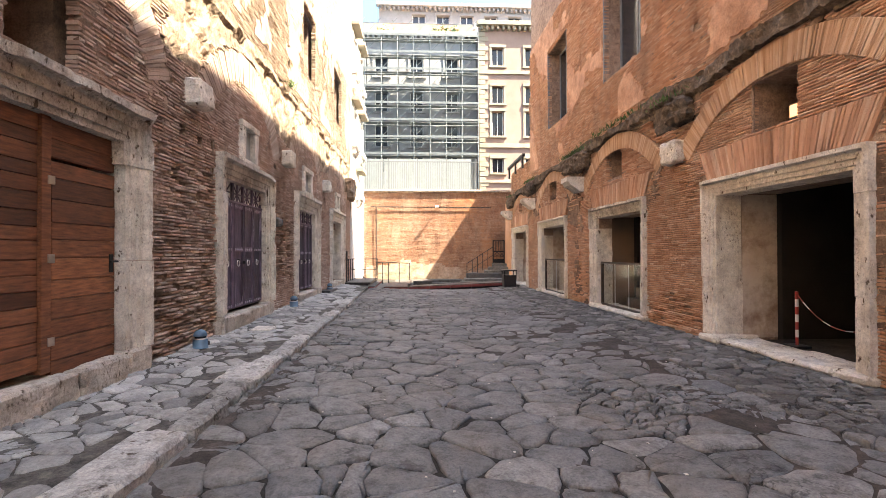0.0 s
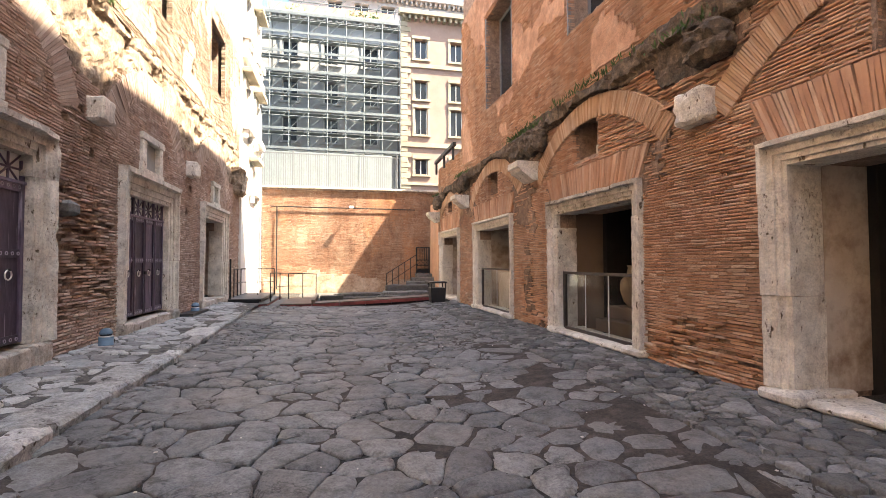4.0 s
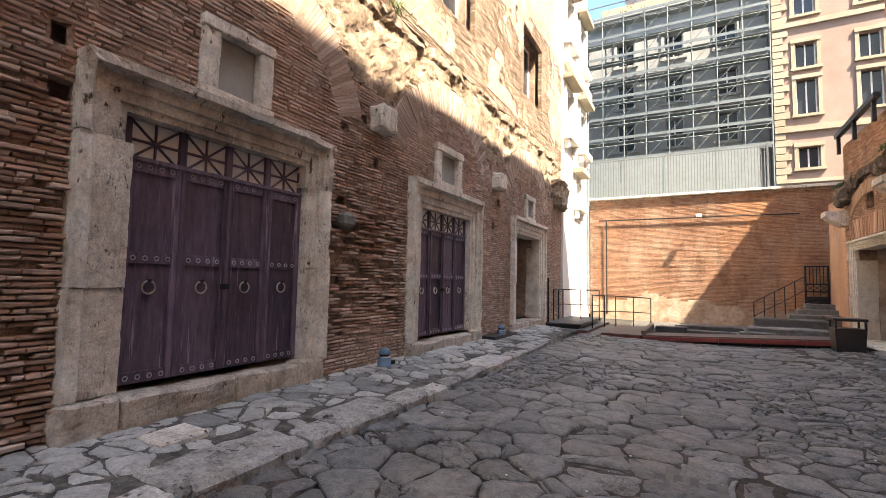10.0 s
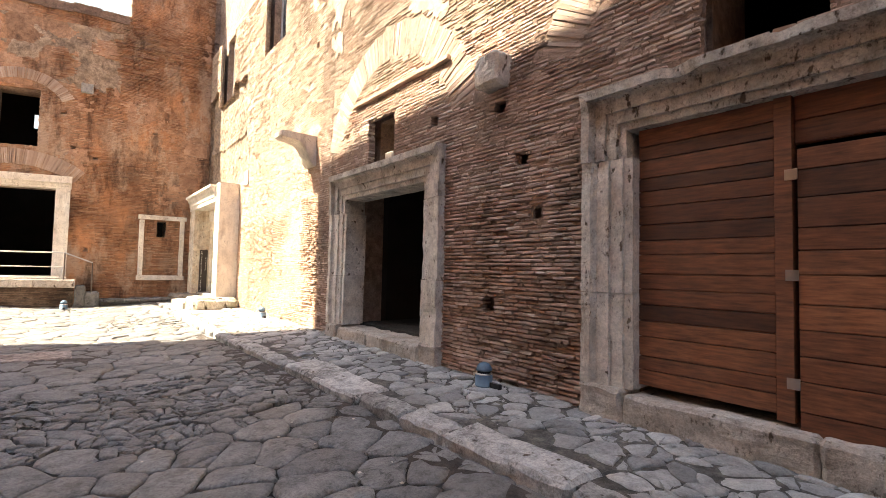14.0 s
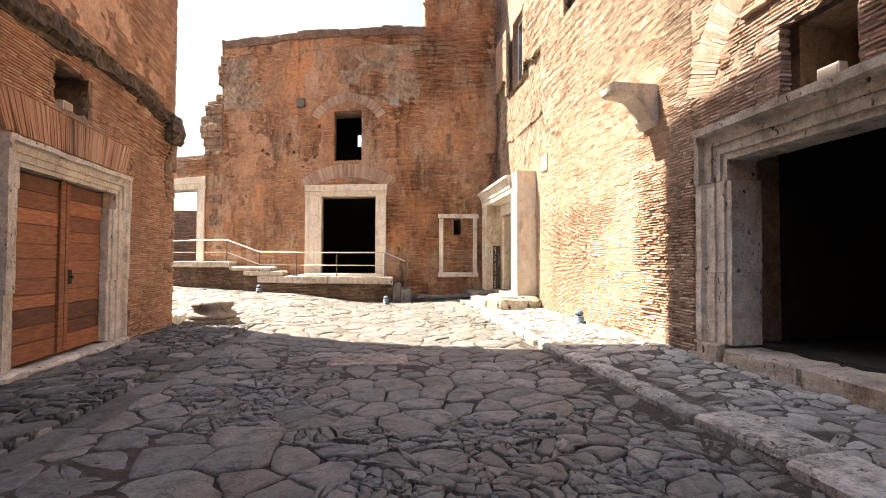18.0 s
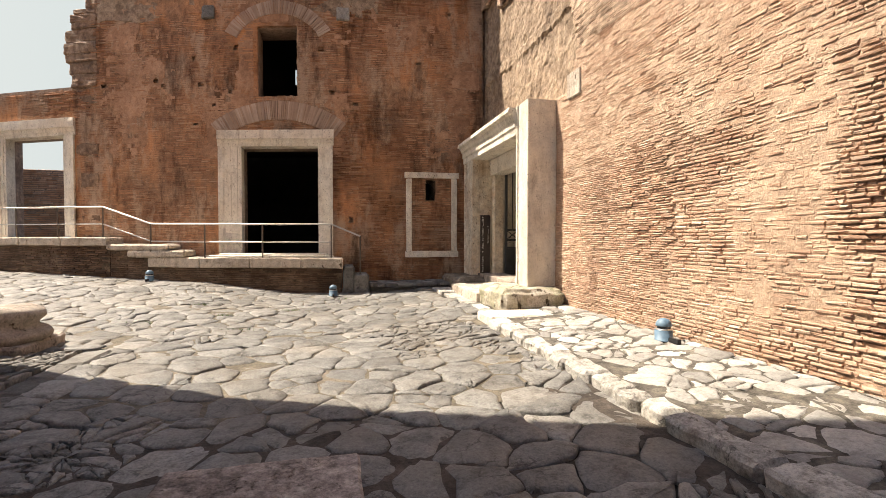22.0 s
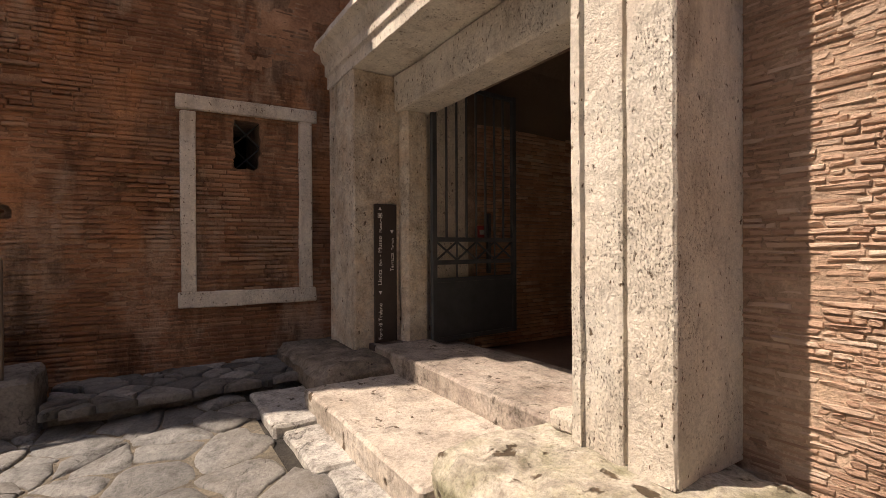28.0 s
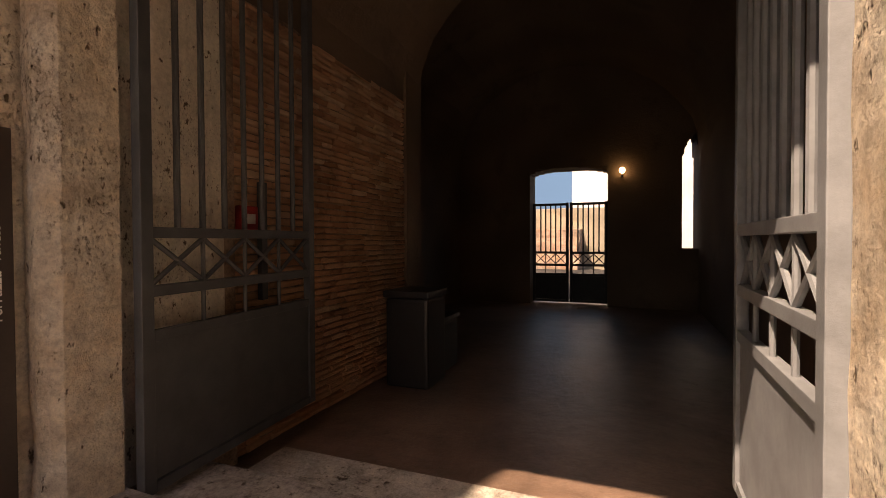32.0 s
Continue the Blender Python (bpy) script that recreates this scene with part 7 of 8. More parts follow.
one_box("plate", -4.47, -4.4, -12.978, -12.974, 1.68, 1.74, white_paint, _b, IDENT, "white plate", 0.001)
one_box("conduit", -4.6, -4.55, -13.04, -13.0, 1.2, 1.95, dark_paint, _b, IDENT, "dark conduit box", 0.004)
_l = thing("wall_lamp", (-11.95, -10.93, 2.95), "round glowing wall lamp beside the far gateway", "lamp")
_bm = bmesh.new()
lathe(_bm, (-11.9, -10.93, 2.92), [(0.014, -0.06), (0.043, -0.043), (0.06, 0.0), (0.043, 0.043), (0.014, 0.06)], 16)
_lm, _ln, _ll, _lb = material("lamp_glow", 0.4)
_lb.inputs["Base Color"].default_value = (1, 0.85, 0.6, 1)
_lb.inputs["Emission Color"].default_value, _lb.inputs["Emission Strength"].default_value = (1.0, 0.72, 0.38, 1), 6.0
part("globe", _bm, _lm, _l, "warm glowing globe", True)
one_box("bracket", -12.0, -11.9, -10.95, -10.91, 2.8, 2.84, iron, _l, IDENT, "", 0.003)
for _k, (_x, _y) in enumerate(((-6.2, -12.68), (-6.75, -12.75))):
    _t = thing("waste_bin" if _k == 0 else "chair_stack", (_x, _y, 0.24), "dark bin standing by the passage wall" if _k == 0 else "dark folded stand beside the bin in the passage", "bin" if _k == 0 else "stand")
    one_box("body", _x - 0.22, _x + 0.22, _y - 0.22, _y + 0.2, 0.24, 1.05 if _k == 0 else 0.75, plastic_black, _t, IDENT, "", 0.03)
    one_box("lid", _x - 0.24, _x + 0.24, _y - 0.24, _y + 0.22, 1.052 if _k == 0 else 0.752, 1.12 if _k == 0 else 0.8, plastic_black, _t, IDENT, "", 0.02)
# what shows beyond the passage: sunlit ruins
_o = thing("ruin", (-26, -12, 0), "sunlit brick ruins beyond the gateway", "ruin")
for _k, (_x0, _x1, _y0, _y1, _z1) in enumerate(((-30, -27, -22, -11.6, 3.2), (-27, -25.5, -20, -13.0, 2.1), (-36, -33, -14.1, -9.0, 9.0), (-31, -29.5, -11.4, -5, 3.6))):
    one_box("ruined_wall", _x0, _x1, _y0, _y1, -0.2, _z1, (cream_stone, old_render, white_stucco, pale_brick)[_k], _o, IDENT, "broken brick wall" if _k != 2 else "pale tower", 0.05, 5, 0.15, _k)
one_box("ruined_wall", -21.6, -21.0, -10.3, -6.5, -0.2, 6.0, white_stucco, _o, IDENT, "pale lit wall", 0.05, 3, 0.1, 8)

# ---- north end: platform, ramps and rails ----
deck_brown = plain("brown_deck", (0.13, 0.095, 0.075), 0.75)
_pf = thing("wooden_platform", (-2.5, 21.0, -0.1), "dark stepped platform with red-brown edges at the street's end", "platform")
for _x0, _x1, _y0, _y1, _z0, _z1, _m in ((-3.3, -1.92, 20.0, 23.9, -0.1, 0.1, deck_wood), (-3.3, -2.15, 20.25, 23.7, 0.1, 0.25, deck_wood), (-1.9, -1.56, 19.72, 23.2, -0.12, 0.03, deck_wood), (-1.54, -0.5, 20.1, 23.4, -0.12, 0.06, deck_brown)):
    one_box("deck", _x0, _x1, _y0, _y1, _z1 - 0.03, _z1, _m, _pf, IDENT, "ribbed deck boards", 0.006)
    one_box("edge_board", _x0 + 0.015, _x1 - 0.015, _y0 + 0.015, _y1 - 0.015, max(_z0, _z1 - 0.1), _z1 - 0.032, red_edge if _z1 < 0.2 else plastic_black, _pf, IDENT, "red-brown edge board", 0.004)
    # Black block under each deck puts the shade there into its colour.
    one_box("underside", _x0 + 0.1, _x1 - 0.1, _y0 + 0.12, _y1 - 0.1, _z0, max(_z0, _z1 - 0.1) - 0.002, plastic_black, _pf, IDENT, "black block standing for the shade below the deck", 0.0)
one_box("edge_board", -0.52, -0.4, 20.4, 23.4, 0.0, 0.16, deck_brown, _pf, IDENT, "raised edge of the ramp", 0.006)
_ramp = lambda u, d, z: (u, d, z + 0.042 * (u + 0.48))
for _k in range(5):
    _a, _z1 = -0.48 + _k * 0.92, 0.045
    one_box("deck", _a + 0.004, _a + 0.916, 20.3, 21.2, _z1 - 0.03, _z1, deck_brown, _pf, _ramp, "brown walkway board", 0.004)
    one_box("edge_board", _a + 0.004, _a + 0.916, 20.27, 20.32, _z1 - 0.14, _z1 - 0.032, red_edge, _pf, _ramp, "red-brown edge board", 0.004)
    # Same black stand-in for the shade under the walkway.
    one_box("underside", _a + 0.01, _a + 0.91, 20.42, 21.1, -0.3, _z1 - 0.032, plastic_black, _pf, _ramp, "black block standing for the shade below the deck", 0.0)
gate_leaf("gate", (4.25, 26.8), (4.95, 26.8), 0.9, 2.25, 1.1, "dark barred gate in the corner of the retaining wall", iron, 5)
for _k, (_x0, _x1, _y0, _y1, _z1) in enumerate(((-0.3, 0.6, 22.4, 22.8, 0.16), (0.5, 1.9, 22.5, 22.75, 0.08), (2.0, 2.9, 22.6, 23.1, 0.1))):
    _pl = one_box("stone_beam", _x0, _x1, _y0, _y1, -0.05, _z1, dull_stone_one, None, IDENT, "", 0.02, 3, 0.02, _k)
    tagged(_pl, "dark stone beam lying behind the walkway", "stone", "stones behind the walkway")
one_box("low_terrace", -3.2, 4.2, 22.3, 26.9, -0.3, -0.02, dull_stone_one, None, IDENT, "", 0.02, 3, 0.02, 4)
tagged(bpy.data.objects["low_terrace"], "low terrace of dull grey earth and stone", "terrace", "", "structure")


def railing(points, high, posts, label, mat, r=0.018, mid=True, group="railings", z_of=None, name="railing"):
    """A tubular railing along points on plan with heights of its foot."""
    g = thing(name, points[0], label, "railing", group)
    for a, b in zip(points, points[1:]):
        one_tube("top_rail", (a[0], a[1], a[2] + high), (b[0], b[1], b[2] + high), r, mat, g)
        if mid:
            one_tube("mid_rail", (a[0], a[1], a[2] + high * 0.5), (b[0], b[1], b[2] + high * 0.5), r * 0.75, mat, g)
        n = max(1, int((Vector(b) - Vector(a)).length / posts))
        for k in range(n):
            p = Vector(a).lerp(Vector(b), k / n)
            one_tube("post", p, (p.x, p.y, p.z + high), r, mat, g)
    p = points[-1]
    one_tube("post", p, (p[0], p[1], p[2] + high), r, mat, g)
    return g


railing([(-3.2, 21.1, 0.24), (-3.2, 22.3, 0.24), (-2.0, 22.35, 0.24)], 1.0, 0.45, "black tubular railing round the platform", iron)
railing([(-1.95, 20.9, 0.1), (-1.5, 22.5, 0.06), (-0.5, 23.4, 0.0)], 1.0, 0.6, "black tubular railing along the ramp", iron)
railing([(2.6, 25.4, -0.02), (4.2, 26.4, 0.9)], 0.95, 0.4, "dark iron handrail of the corner steps", iron)
one_tube("signpost", (-3.15, 20.3, -0.1), (-3.15, 20.3, 1.6), 0.03, iron)
tagged(bpy.data.objects["signpost"], "thin dark post on the footway by the platform", "post")
# Dull stone here puts the shade of the corner into the blocks.
_st = thing("corner_steps", (3.6, 25.0, -0.1), "rough stone blocks stepped up in the corner, toned dark for its shade", "steps")
for _k, (_x0, _x1, _y0, _y1, _z0, _z1) in enumerate(((2.3, 4.3, 23.4, 24.2, -0.05, 0.2), (2.5, 4.4, 24.2, 24.9, -0.05, 0.45), (3.6, 5.0, 25.6, 26.0, -0.05, 0.55), (3.9, 5.2, 26.0, 26.4, -0.05, 0.72), (4.2, 5.4, 26.4, 26.9, -0.05, 0.9), (0.2, 2.2, 24.0, 24.8, -0.05, 0.12))):
    one_box("block", _x0, _x1, _y0, _y1, _z0, _z1, dull_stone_one, _st, IDENT, "", 0.03, 4, 0.05, _k)
# end of the lower right storey: broken masonry that runs on to the retaining wall
one_box("wall_stub", 5.0, 5.8, 22.2, 26.9, -0.3, 4.4, orange_brick, None, IDENT, "", 0.03, 5, 0.06, 5)
tagged(bpy.data.objects["wall_stub"], "shaded brick return wall in the corner", "wall", "", "structure")
# waste bin and sack
_b = thing("litter_bin", (3.75, 19.3, -0.06), "black metal litter bin with an open hood", "bin")
_bm = bmesh.new()
for _v0, _v1, _z0, _z1 in ((0.23, 0.27, -0.04, 0.58),):
    vs = [[_bm.verts.new((3.75 + sx * w, 19.3 + sy * w, z)) for sx, sy in ((-1, -1), (1, -1), (1, 1), (-1, 1))] for w, z in ((_v0, _z0), (_v1, _z1))]
    for k in range(4):
        _bm.faces.new((vs[0][k], vs[0][(k + 1) % 4], vs[1][(k + 1) % 4], vs[1][k]))
    _bm.faces.new(vs[0])
    _bm.faces.new(vs[1])
part("body", _bm, plastic_black, _b)
for _x, _y in ((-0.25, -0.25), (0.25, -0.25), (0.25, 0.25), (-0.25, 0.25)):
    one_box("post", 3.75 + _x - 0.02, 3.75 + _x + 0.02, 19.3 + _y - 0.02, 19.3 + _y + 0.02, 0.582, 0.74, plastic_black, _b, IDENT, "", 0.004)
one_box("hood", 3.46, 4.04, 19.01, 19.59, 0.742, 0.8, plastic_black, _b, IDENT, "", 0.012)
_bm = bmesh.new()
lathe(_bm, (4.3, 19.05, -0.02), [(0.14, 0.0), (0.2, 0.05), (0.17, 0.13), (0.06, 0.18)], 14, 1.6)
tagged(part("sandbag", _bm, plain("grey_sack", (0.3, 0.28, 0.26), 0.9), None, "", True), "small grey sandbag lying beside the bin", "sandbag")

# ---- upper street, fence and houses beyond the retaining wall ----
up = one_box("upper_street", -14.0, 30.0, 27.6, 60.0, -0.5, 5.0, earth, None, IDENT, "", 0.0)
tagged(up, "raised street behind the retaining wall", "street", "", "structure")
_fm = plain("pale_grey_metal", (0.12, 0.13, 0.14), 0.5, 0, 0.1)
_f = thing("fence", (0, 27.75, 5.0), "tall grey metal bar fence on the retaining wall", "fence")
for _x in np.arange(-3.6, 3.5, 1.75):
    one_box("post", _x - 0.03, _x + 0.03, 27.72, 27.78, 5.0, 7.15, _fm, _f, IDENT, "", 0.004)
for _z in (5.2, 6.95):
    one_box("rail", -3.9, 3.55, 27.735, 27.765, _z, _z + 0.05, _fm, _f, IDENT, "", 0.003)
_bar = bpy.data.meshes.new("bar")
_bm = bmesh.new()
box(_bm, -0.014, 0.014, -0.01, 0.01, 0, 1.85)
_bm.to_mesh(_bar)
_bm.free()
_bar.materials.append(_fm)
for _x in np.arange(-3.85, 3.5, 0.11):
    _o = new("bar", _bar)
    _o.parent = _f
    _o.location = (_x, 0, 0.16)
_hd = thing("hoarding", (0, 30.0, 5.0), "dark green-grey site hoarding behind the fence", "hoarding")
for _k in range(4):
    one_box("sheet", -4.2 + _k * 1.9, -4.2 + _k * 1.9 + 1.88, 30.0, 30.03, 5.0, 7.6, mesh_net, _hd, IDENT, "", 0.004)


def house(name, x0, x1, y, z0, z1, mat, label, columns, rows, ww, trim, shutters=False, quoins=True, floors=()):
    """A house front with framed windows, sills, string courses, quoins and a cornice."""
    h = thing(name, ((x0 + x1) / 2, y, z0), label, "house", "houses beyond the upper street")
    holes = [(c - ww / 2, c + ww / 2, lo, hi) for c in columns for lo, hi in rows]
    face = lambda u, d, z: (u, y - d, z)
    shell = wall_core("wall", face, x0, x1, z0, z1, -0.5, 0.0, holes, mat, "")
    shell.parent = h
    shell.location = -h.location
    for key in ("category", "kind"):
        del shell[key]
    one_box("inner_block", x0 + 0.01, x1 - 0.01, -8, -0.9, z0, z1, mat, h, face, "", 0.0)
    for a, b, c, e in holes:
        w = one_box("window", a + 0.06, b - 0.06, -0.3, -0.26, c + 0.06, e - 0.06, dark_glass, h, face, "dark window glass", 0.0)
        one_box("sill", a - 0.25, b + 0.25, 0.003, 0.16, c - 0.18, c - 0.02, trim, w, face, "", 0.01)
        one_box("head", a - 0.22, b + 0.22, 0.003, 0.12, e + 0.02, e + 0.25, trim, w, face, "", 0.01)
        for s in (a - 0.2, b + 0.02):
            one_box("jamb", s, s + 0.18, 0.003, 0.08, c - 0.018, e + 0.018, trim, w, face, "", 0.006)
        one_box("mullion", (a + b) / 2 - 0.035, (a + b) / 2 + 0.035, -0.258, -0.2, c + 0.06, e - 0.06, white_paint, w, face, "", 0.0)
        for s in (a + 0.0, b - 0.06):
            one_box("stile", s, s + 0.06, -0.3, -0.2, c, e, white_paint, w, face, "", 0.0)
    for z, t in floors:
        one_box("string_course", x0, x1, 0.003, 0.14, z, z + t, trim, h, face, "", 0.01)
    if quoins:
        z, k = z0, 0
        while z < z1 - 0.5:
            one_box("quoin", x0, x0 + (0.75 if k % 2 else 0.5), 0.003, 0.09, z + 0.02, z + 0.38, trim, h, face, "", 0.015)
            z, k = z + 0.4, k + 1
    one_box("cornice", x0 - 0.2, x1 + 0.3, 0.003, 0.55, z1 - 0.1, z1 + 0.25, trim, h, face, "projecting cornice", 0.03)
    n = int((x1 - x0) / 0.45)
    for k in range(n):
        one_box("bracket", x0 + 0.1 + k * 0.45, x0 + 0.3 + k * 0.45, 0.003, 0.4, z1 - 0.42, z1 - 0.104, trim, h, face, "", 0.02)
    return h


house("town_house", 4.95, 16.0, 38.0, 5.0, 20.3, pink_stucco, "pink town house with cream quoins and framed windows", (6.5, 9.3, 12.1), ((8.15, 9.3), (11.2, 13.2), (13.9, 15.3), (17.0, 18.5)), 0.95, cream_stone, floors=((10.2, 0.35), (16.3, 0.3), (7.3, 0.2)))
house("town_house", -9.0, 4.9, 39.5, 5.0, 20.0, grey_stucco, "pale town house behind scaffolding", (-6.2, -3.2, -0.2, 2.8), ((8.4, 9.8), (10.6, 12.4), (13.6, 15.2), (16.6, 18.2)), 1.1, grey_stucco, floors=((15.7, 0.3), (12.9, 0.3)))
house("town_house", -4.0, 22.0, 46.0, 5.0, 26.0, grey_stucco, "pale house rising behind the others", (0.0, 2.4, 4.8, 7.2, 9.6, 12.0), ((21.5, 23.4), (24.0, 25.2)), 1.3, grey_stucco, quoins=False)
_top = thing("roof_terrace", (0, 40, 20.3), "orange attic storey with planters on the roof edge", "attic")
one_box("attic_wall", -5.0, 4.7, 40.5, 44.0, 20.3, 21.6, orange_brick, _top, IDENT, "orange rendered attic", 0.02)
one_box("parapet", -5.3, 4.8, 40.2, 40.45, 20.3, 20.55, cream_stone, _top, IDENT, "", 0.02)
random.seed(8)
for _x0, _n in ((-3.6, 50), (1.2, 160)):
    _pl = thing("rooftop_shrub", (_x0 + 0.8, 40.25, 20.55), "green shrub in a planter on the roof edge", "shrub", "rooftop shrubs")
    _bm = bmesh.new()
    for _k in range(_n):
        c = Vector((_x0 + random.uniform(0, 2.2 if _n > 100 else 1.4), 40.1 + random.uniform(-0.3, 0.2), 20.6 + abs(random.gauss(0, 0.28))))
        q = [Vector((random.uniform(-1, 1), random.uniform(-1, 1), random.uniform(-1, 1))) * 0.16 for _ in range(3)]
        _bm.faces.new([_bm.verts.new(c + w) for w in q])
    part("foliage", _bm, leaf_green, _pl)
    one_box("planter", _x0 + 0.1, _x0 + 1.5, 40.05, 40.4, 20.55, 20.62, clay, _pl, IDENT, "", 0.01)

# scaffold before the pale house
_sc = thing("scaffold", (0, 37.6, 5.0), "tall grey tube scaffold with planks and diagonal braces", "scaffold")
_xs = np.linspace(-8.2, 4.75, 11)
_zs = 9.4 + np.arange(8) * 1.36
def shared_tube(name, length, r, mat):
    bm = bmesh.new()
    tube(bm, (0, 0, 0), (0, 0, length), r, 8)
    bmesh.ops.recalc_face_normals(bm, faces=bm.faces)
    me = bpy.data.meshes.new(name)
    bm.to_mesh(me)
    bm.free()
    me.materials.append(mat)
    return me
def put(name, me, parent, a, b):
    o = new(name, me)
    o.parent = parent
    d = (Vector(b) - Vector(a)).normalized()
    o.matrix_local = Matrix.Translation(Vector(a) - parent.location) @ d.to_track_quat("Z", "Y").to_matrix().to_4x4()
_scaf = plain("galvanised_tube", (0.15, 0.17, 0.172), 0.55, 0.2, 0.15)
_up, _al = shared_tube("standard", 14.3, 0.04, _scaf), shared_tube("ledger", 12.95, 0.035, _scaf)
_br = shared_tube("brace", math.hypot(_xs[1] - _xs[0], 1.36), 0.02, _scaf)
for _x in _xs:
    for _y in (37.0, 38.3):
        put("standard", _up, _sc, (_x, _y, 5.0), (_x, _y, 6.0))
for _z in _zs:
    for _y in (37.0, 38.3):
        put("ledger", _al, _sc, (_xs[0], _y, _z + 0.05), (_xs[-1], _y, _z + 0.05))
    put("guard_rail", _al, _sc, (_xs[0], 36.98, _z + 0.95), (_xs[-1], 36.98, _z + 0.95))
    one_box("plank_deck", _xs[0], _xs[-1], 37.5, 38.25, _z - 0.02, _z + 0.02, _scaf, _sc, IDENT, "grey deck planks", 0.0)
    one_box("toe_board", _xs[0], _xs[-1], 36.95, 36.98, _z - 0.02, _z + 0.16, _scaf, _sc, IDENT, "pale toe board", 0.0)
    for _k in range(len(_xs) - 1):
        a, b = (_xs[_k], 36.96, _z), (_xs[_k + 1], 36.96, _z + 1.36)
        put("brace", _br, _sc, a, b)

# ---- white house past the left wall ----
_wh = thing("white_house", (-4.0, 27.0, -0.1), "bright white stucco house with moulded windows and a grey downpipe", "house")
side = lambda u, d, z: (-3.28 + d, u, z)
_holes = [(22.9, 23.9, 7.0, 8.7), (25.2, 26.2, 7.0, 8.7), (24.4, 25.2, 4.6, 5.5), (22.9, 23.9, 10.6, 12.4), (25.2, 26.2, 10.6, 12.4)]
_bm = bmesh.new()
us, zs = sorted({22.62, 27.0, *[o for q in _holes for o in q[:2]]}), sorted({-0.3, 17.0, *[o for q in _holes for o in q[2:]]})
for a, b in zip(us, us[1:]):
    for c, e in zip(zs, zs[1:]):
        if not any(q[0] <= (a + b) / 2 <= q[1] and q[2] <= (c + e) / 2 <= q[3] for q in _holes):
            box(_bm, a, b, -0.4, 0, c, e, side)
box(_bm, 22.62, 27.0, -5, -0.7, -0.3, 17.0, side)
part("wall", _bm, white_stucco, _wh)
for a, b, c, e in _holes:
    _w = one_box("window", a + 0.02, b - 0.02, -0.3, -0.26, c, e, dark_glass, _wh, side, "dark window", 0.0)
    one_box("sill", a - 0.25, b + 0.25, 0.003, 0.3, c - 0.3, c - 0.05, white_stucco, _w, side, "", 0.03)
    for s in (a - 0.15, b + 0.03):
        one_box("bracket", s, s + 0.14, 0.003, 0.2, c - 0.6, c - 0.304, white_stucco, _w, side, "", 0.03)
        one_box("jamb", s, s + 0.12, 0.003, 0.1, c - 0.048, e, white_stucco, _w, side, "", 0.01)
    one_box("hood", a - 0.3, b + 0.3, 0.003, 0.4, e + 0.25, e + 0.45, cream_stone, _w, side, "moulded hood", 0.03)
one_box("string_course", 22.65, 26.98, 0.003, 0.2, 9.55, 9.9, white_stucco, _wh, side, "", 0.03)
one_tube("downpipe", (26.6, 0.08, 0.2), (26.6, 0.08, 9.5), 0.05, grey_paint, _wh, side, "grey downpipe")

# ---- terrace, steps and rails before the south building ----
_t = thing("stone_terrace", Vector(south(3.0, 0.6, 0.2)), "low stone terrace with brick face and worn steps along the building", "terrace")
kerbs = thing("pavement_south", (0, 0, 0), "raised edge of dark irregular slabs along the building", "pavement", "", "structure")
_top_z = 0.9
for _k, (_a, _b) in enumerate(((0.47, 1.5), (1.5, 2.75), (2.75, 4.0), (4.0, 5.35))):
    one_box("coping_slab", _a + 0.006, _b - 0.006, 0.06, 1.12, _top_z - 0.25, _top_z, threshold_stone, _t, south, "worn coping slab", 0.025, 4, 0.016, _k)
_bm = bmesh.new()
box(_bm, 0.5, 5.3, 0.0, 1.0, -0.1, _top_z - 0.252, south, 0.0, 3)
part("brick_face", _bm, dark_rubble, _t, "dark brick face")
for _k, (_a, _b, _c, _z) in enumerate(((4.38, 5.9, _top_z, 1.08), (4.8, 6.48, 1.082, 1.24))):
    one_box("step", _a, _b, 0.05, 1.13 - 0.01 * _k, _c + 0.002, _z, threshold_stone, _t, south, "broad worn stone step", 0.04, 6, 0.022, _k)
for _k, _a in enumerate(np.arange(6.45, 13.6, 1.3)):
    one_box("coping_slab", _a + 0.005, _a + 1.29, 0.06, 1.14, 1.2, 1.42, threshold_stone, _t, south, "", 0.025, 4, 0.016, _k + 9)
_bm = bmesh.new()
box(_bm, 5.32, 6.4, 0.0, 1.0, -0.1, 1.07, south, 0.0, 3)
box(_bm, 6.42, 13.6, 0.0, 1.0, -0.1, 1.198, south, 0.0, 3)
part("brick_face", _bm, dark_rubble, _t, "dark brick face")
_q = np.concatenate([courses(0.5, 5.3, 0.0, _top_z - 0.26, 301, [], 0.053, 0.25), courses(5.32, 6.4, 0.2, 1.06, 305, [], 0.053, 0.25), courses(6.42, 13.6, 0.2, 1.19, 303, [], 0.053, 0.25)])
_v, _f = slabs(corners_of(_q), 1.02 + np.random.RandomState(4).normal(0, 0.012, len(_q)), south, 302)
raw("terrace_bricks", _v, _f, dark_brick, _t, "stuff", "bricks toned dark for grime and shade")
for _k, (_a, _b, _z) in enumerate(((0.2, 0.47, 0.7), (-0.16, 0.2, 0.5))):
    one_box("step", _a, _b, 0.4, 1.1, 0.0, _z, dull_stone_one, _t, south, "worn stone step", 0.04, 5, 0.035, _k + 40)
one_box("kerb_bed", -3.2, -0.2, 0.1, 0.98, 0.0, 0.16, dull_stone_one, _t, south, "dark earthy bed", 0.04, 5, 0.03, 50)
lay("kerb_slab", cracked(paving(-3.25, -0.2, -14.1, -13.1, 0.4, 0.2, 401), 0.3, 402), 0.012, 0.006, 0.02, lambda x, y: np.asarray(x) * 0 + 0.255, dull_stone, dull_stone_one, kerbs, lambda x, y: True)
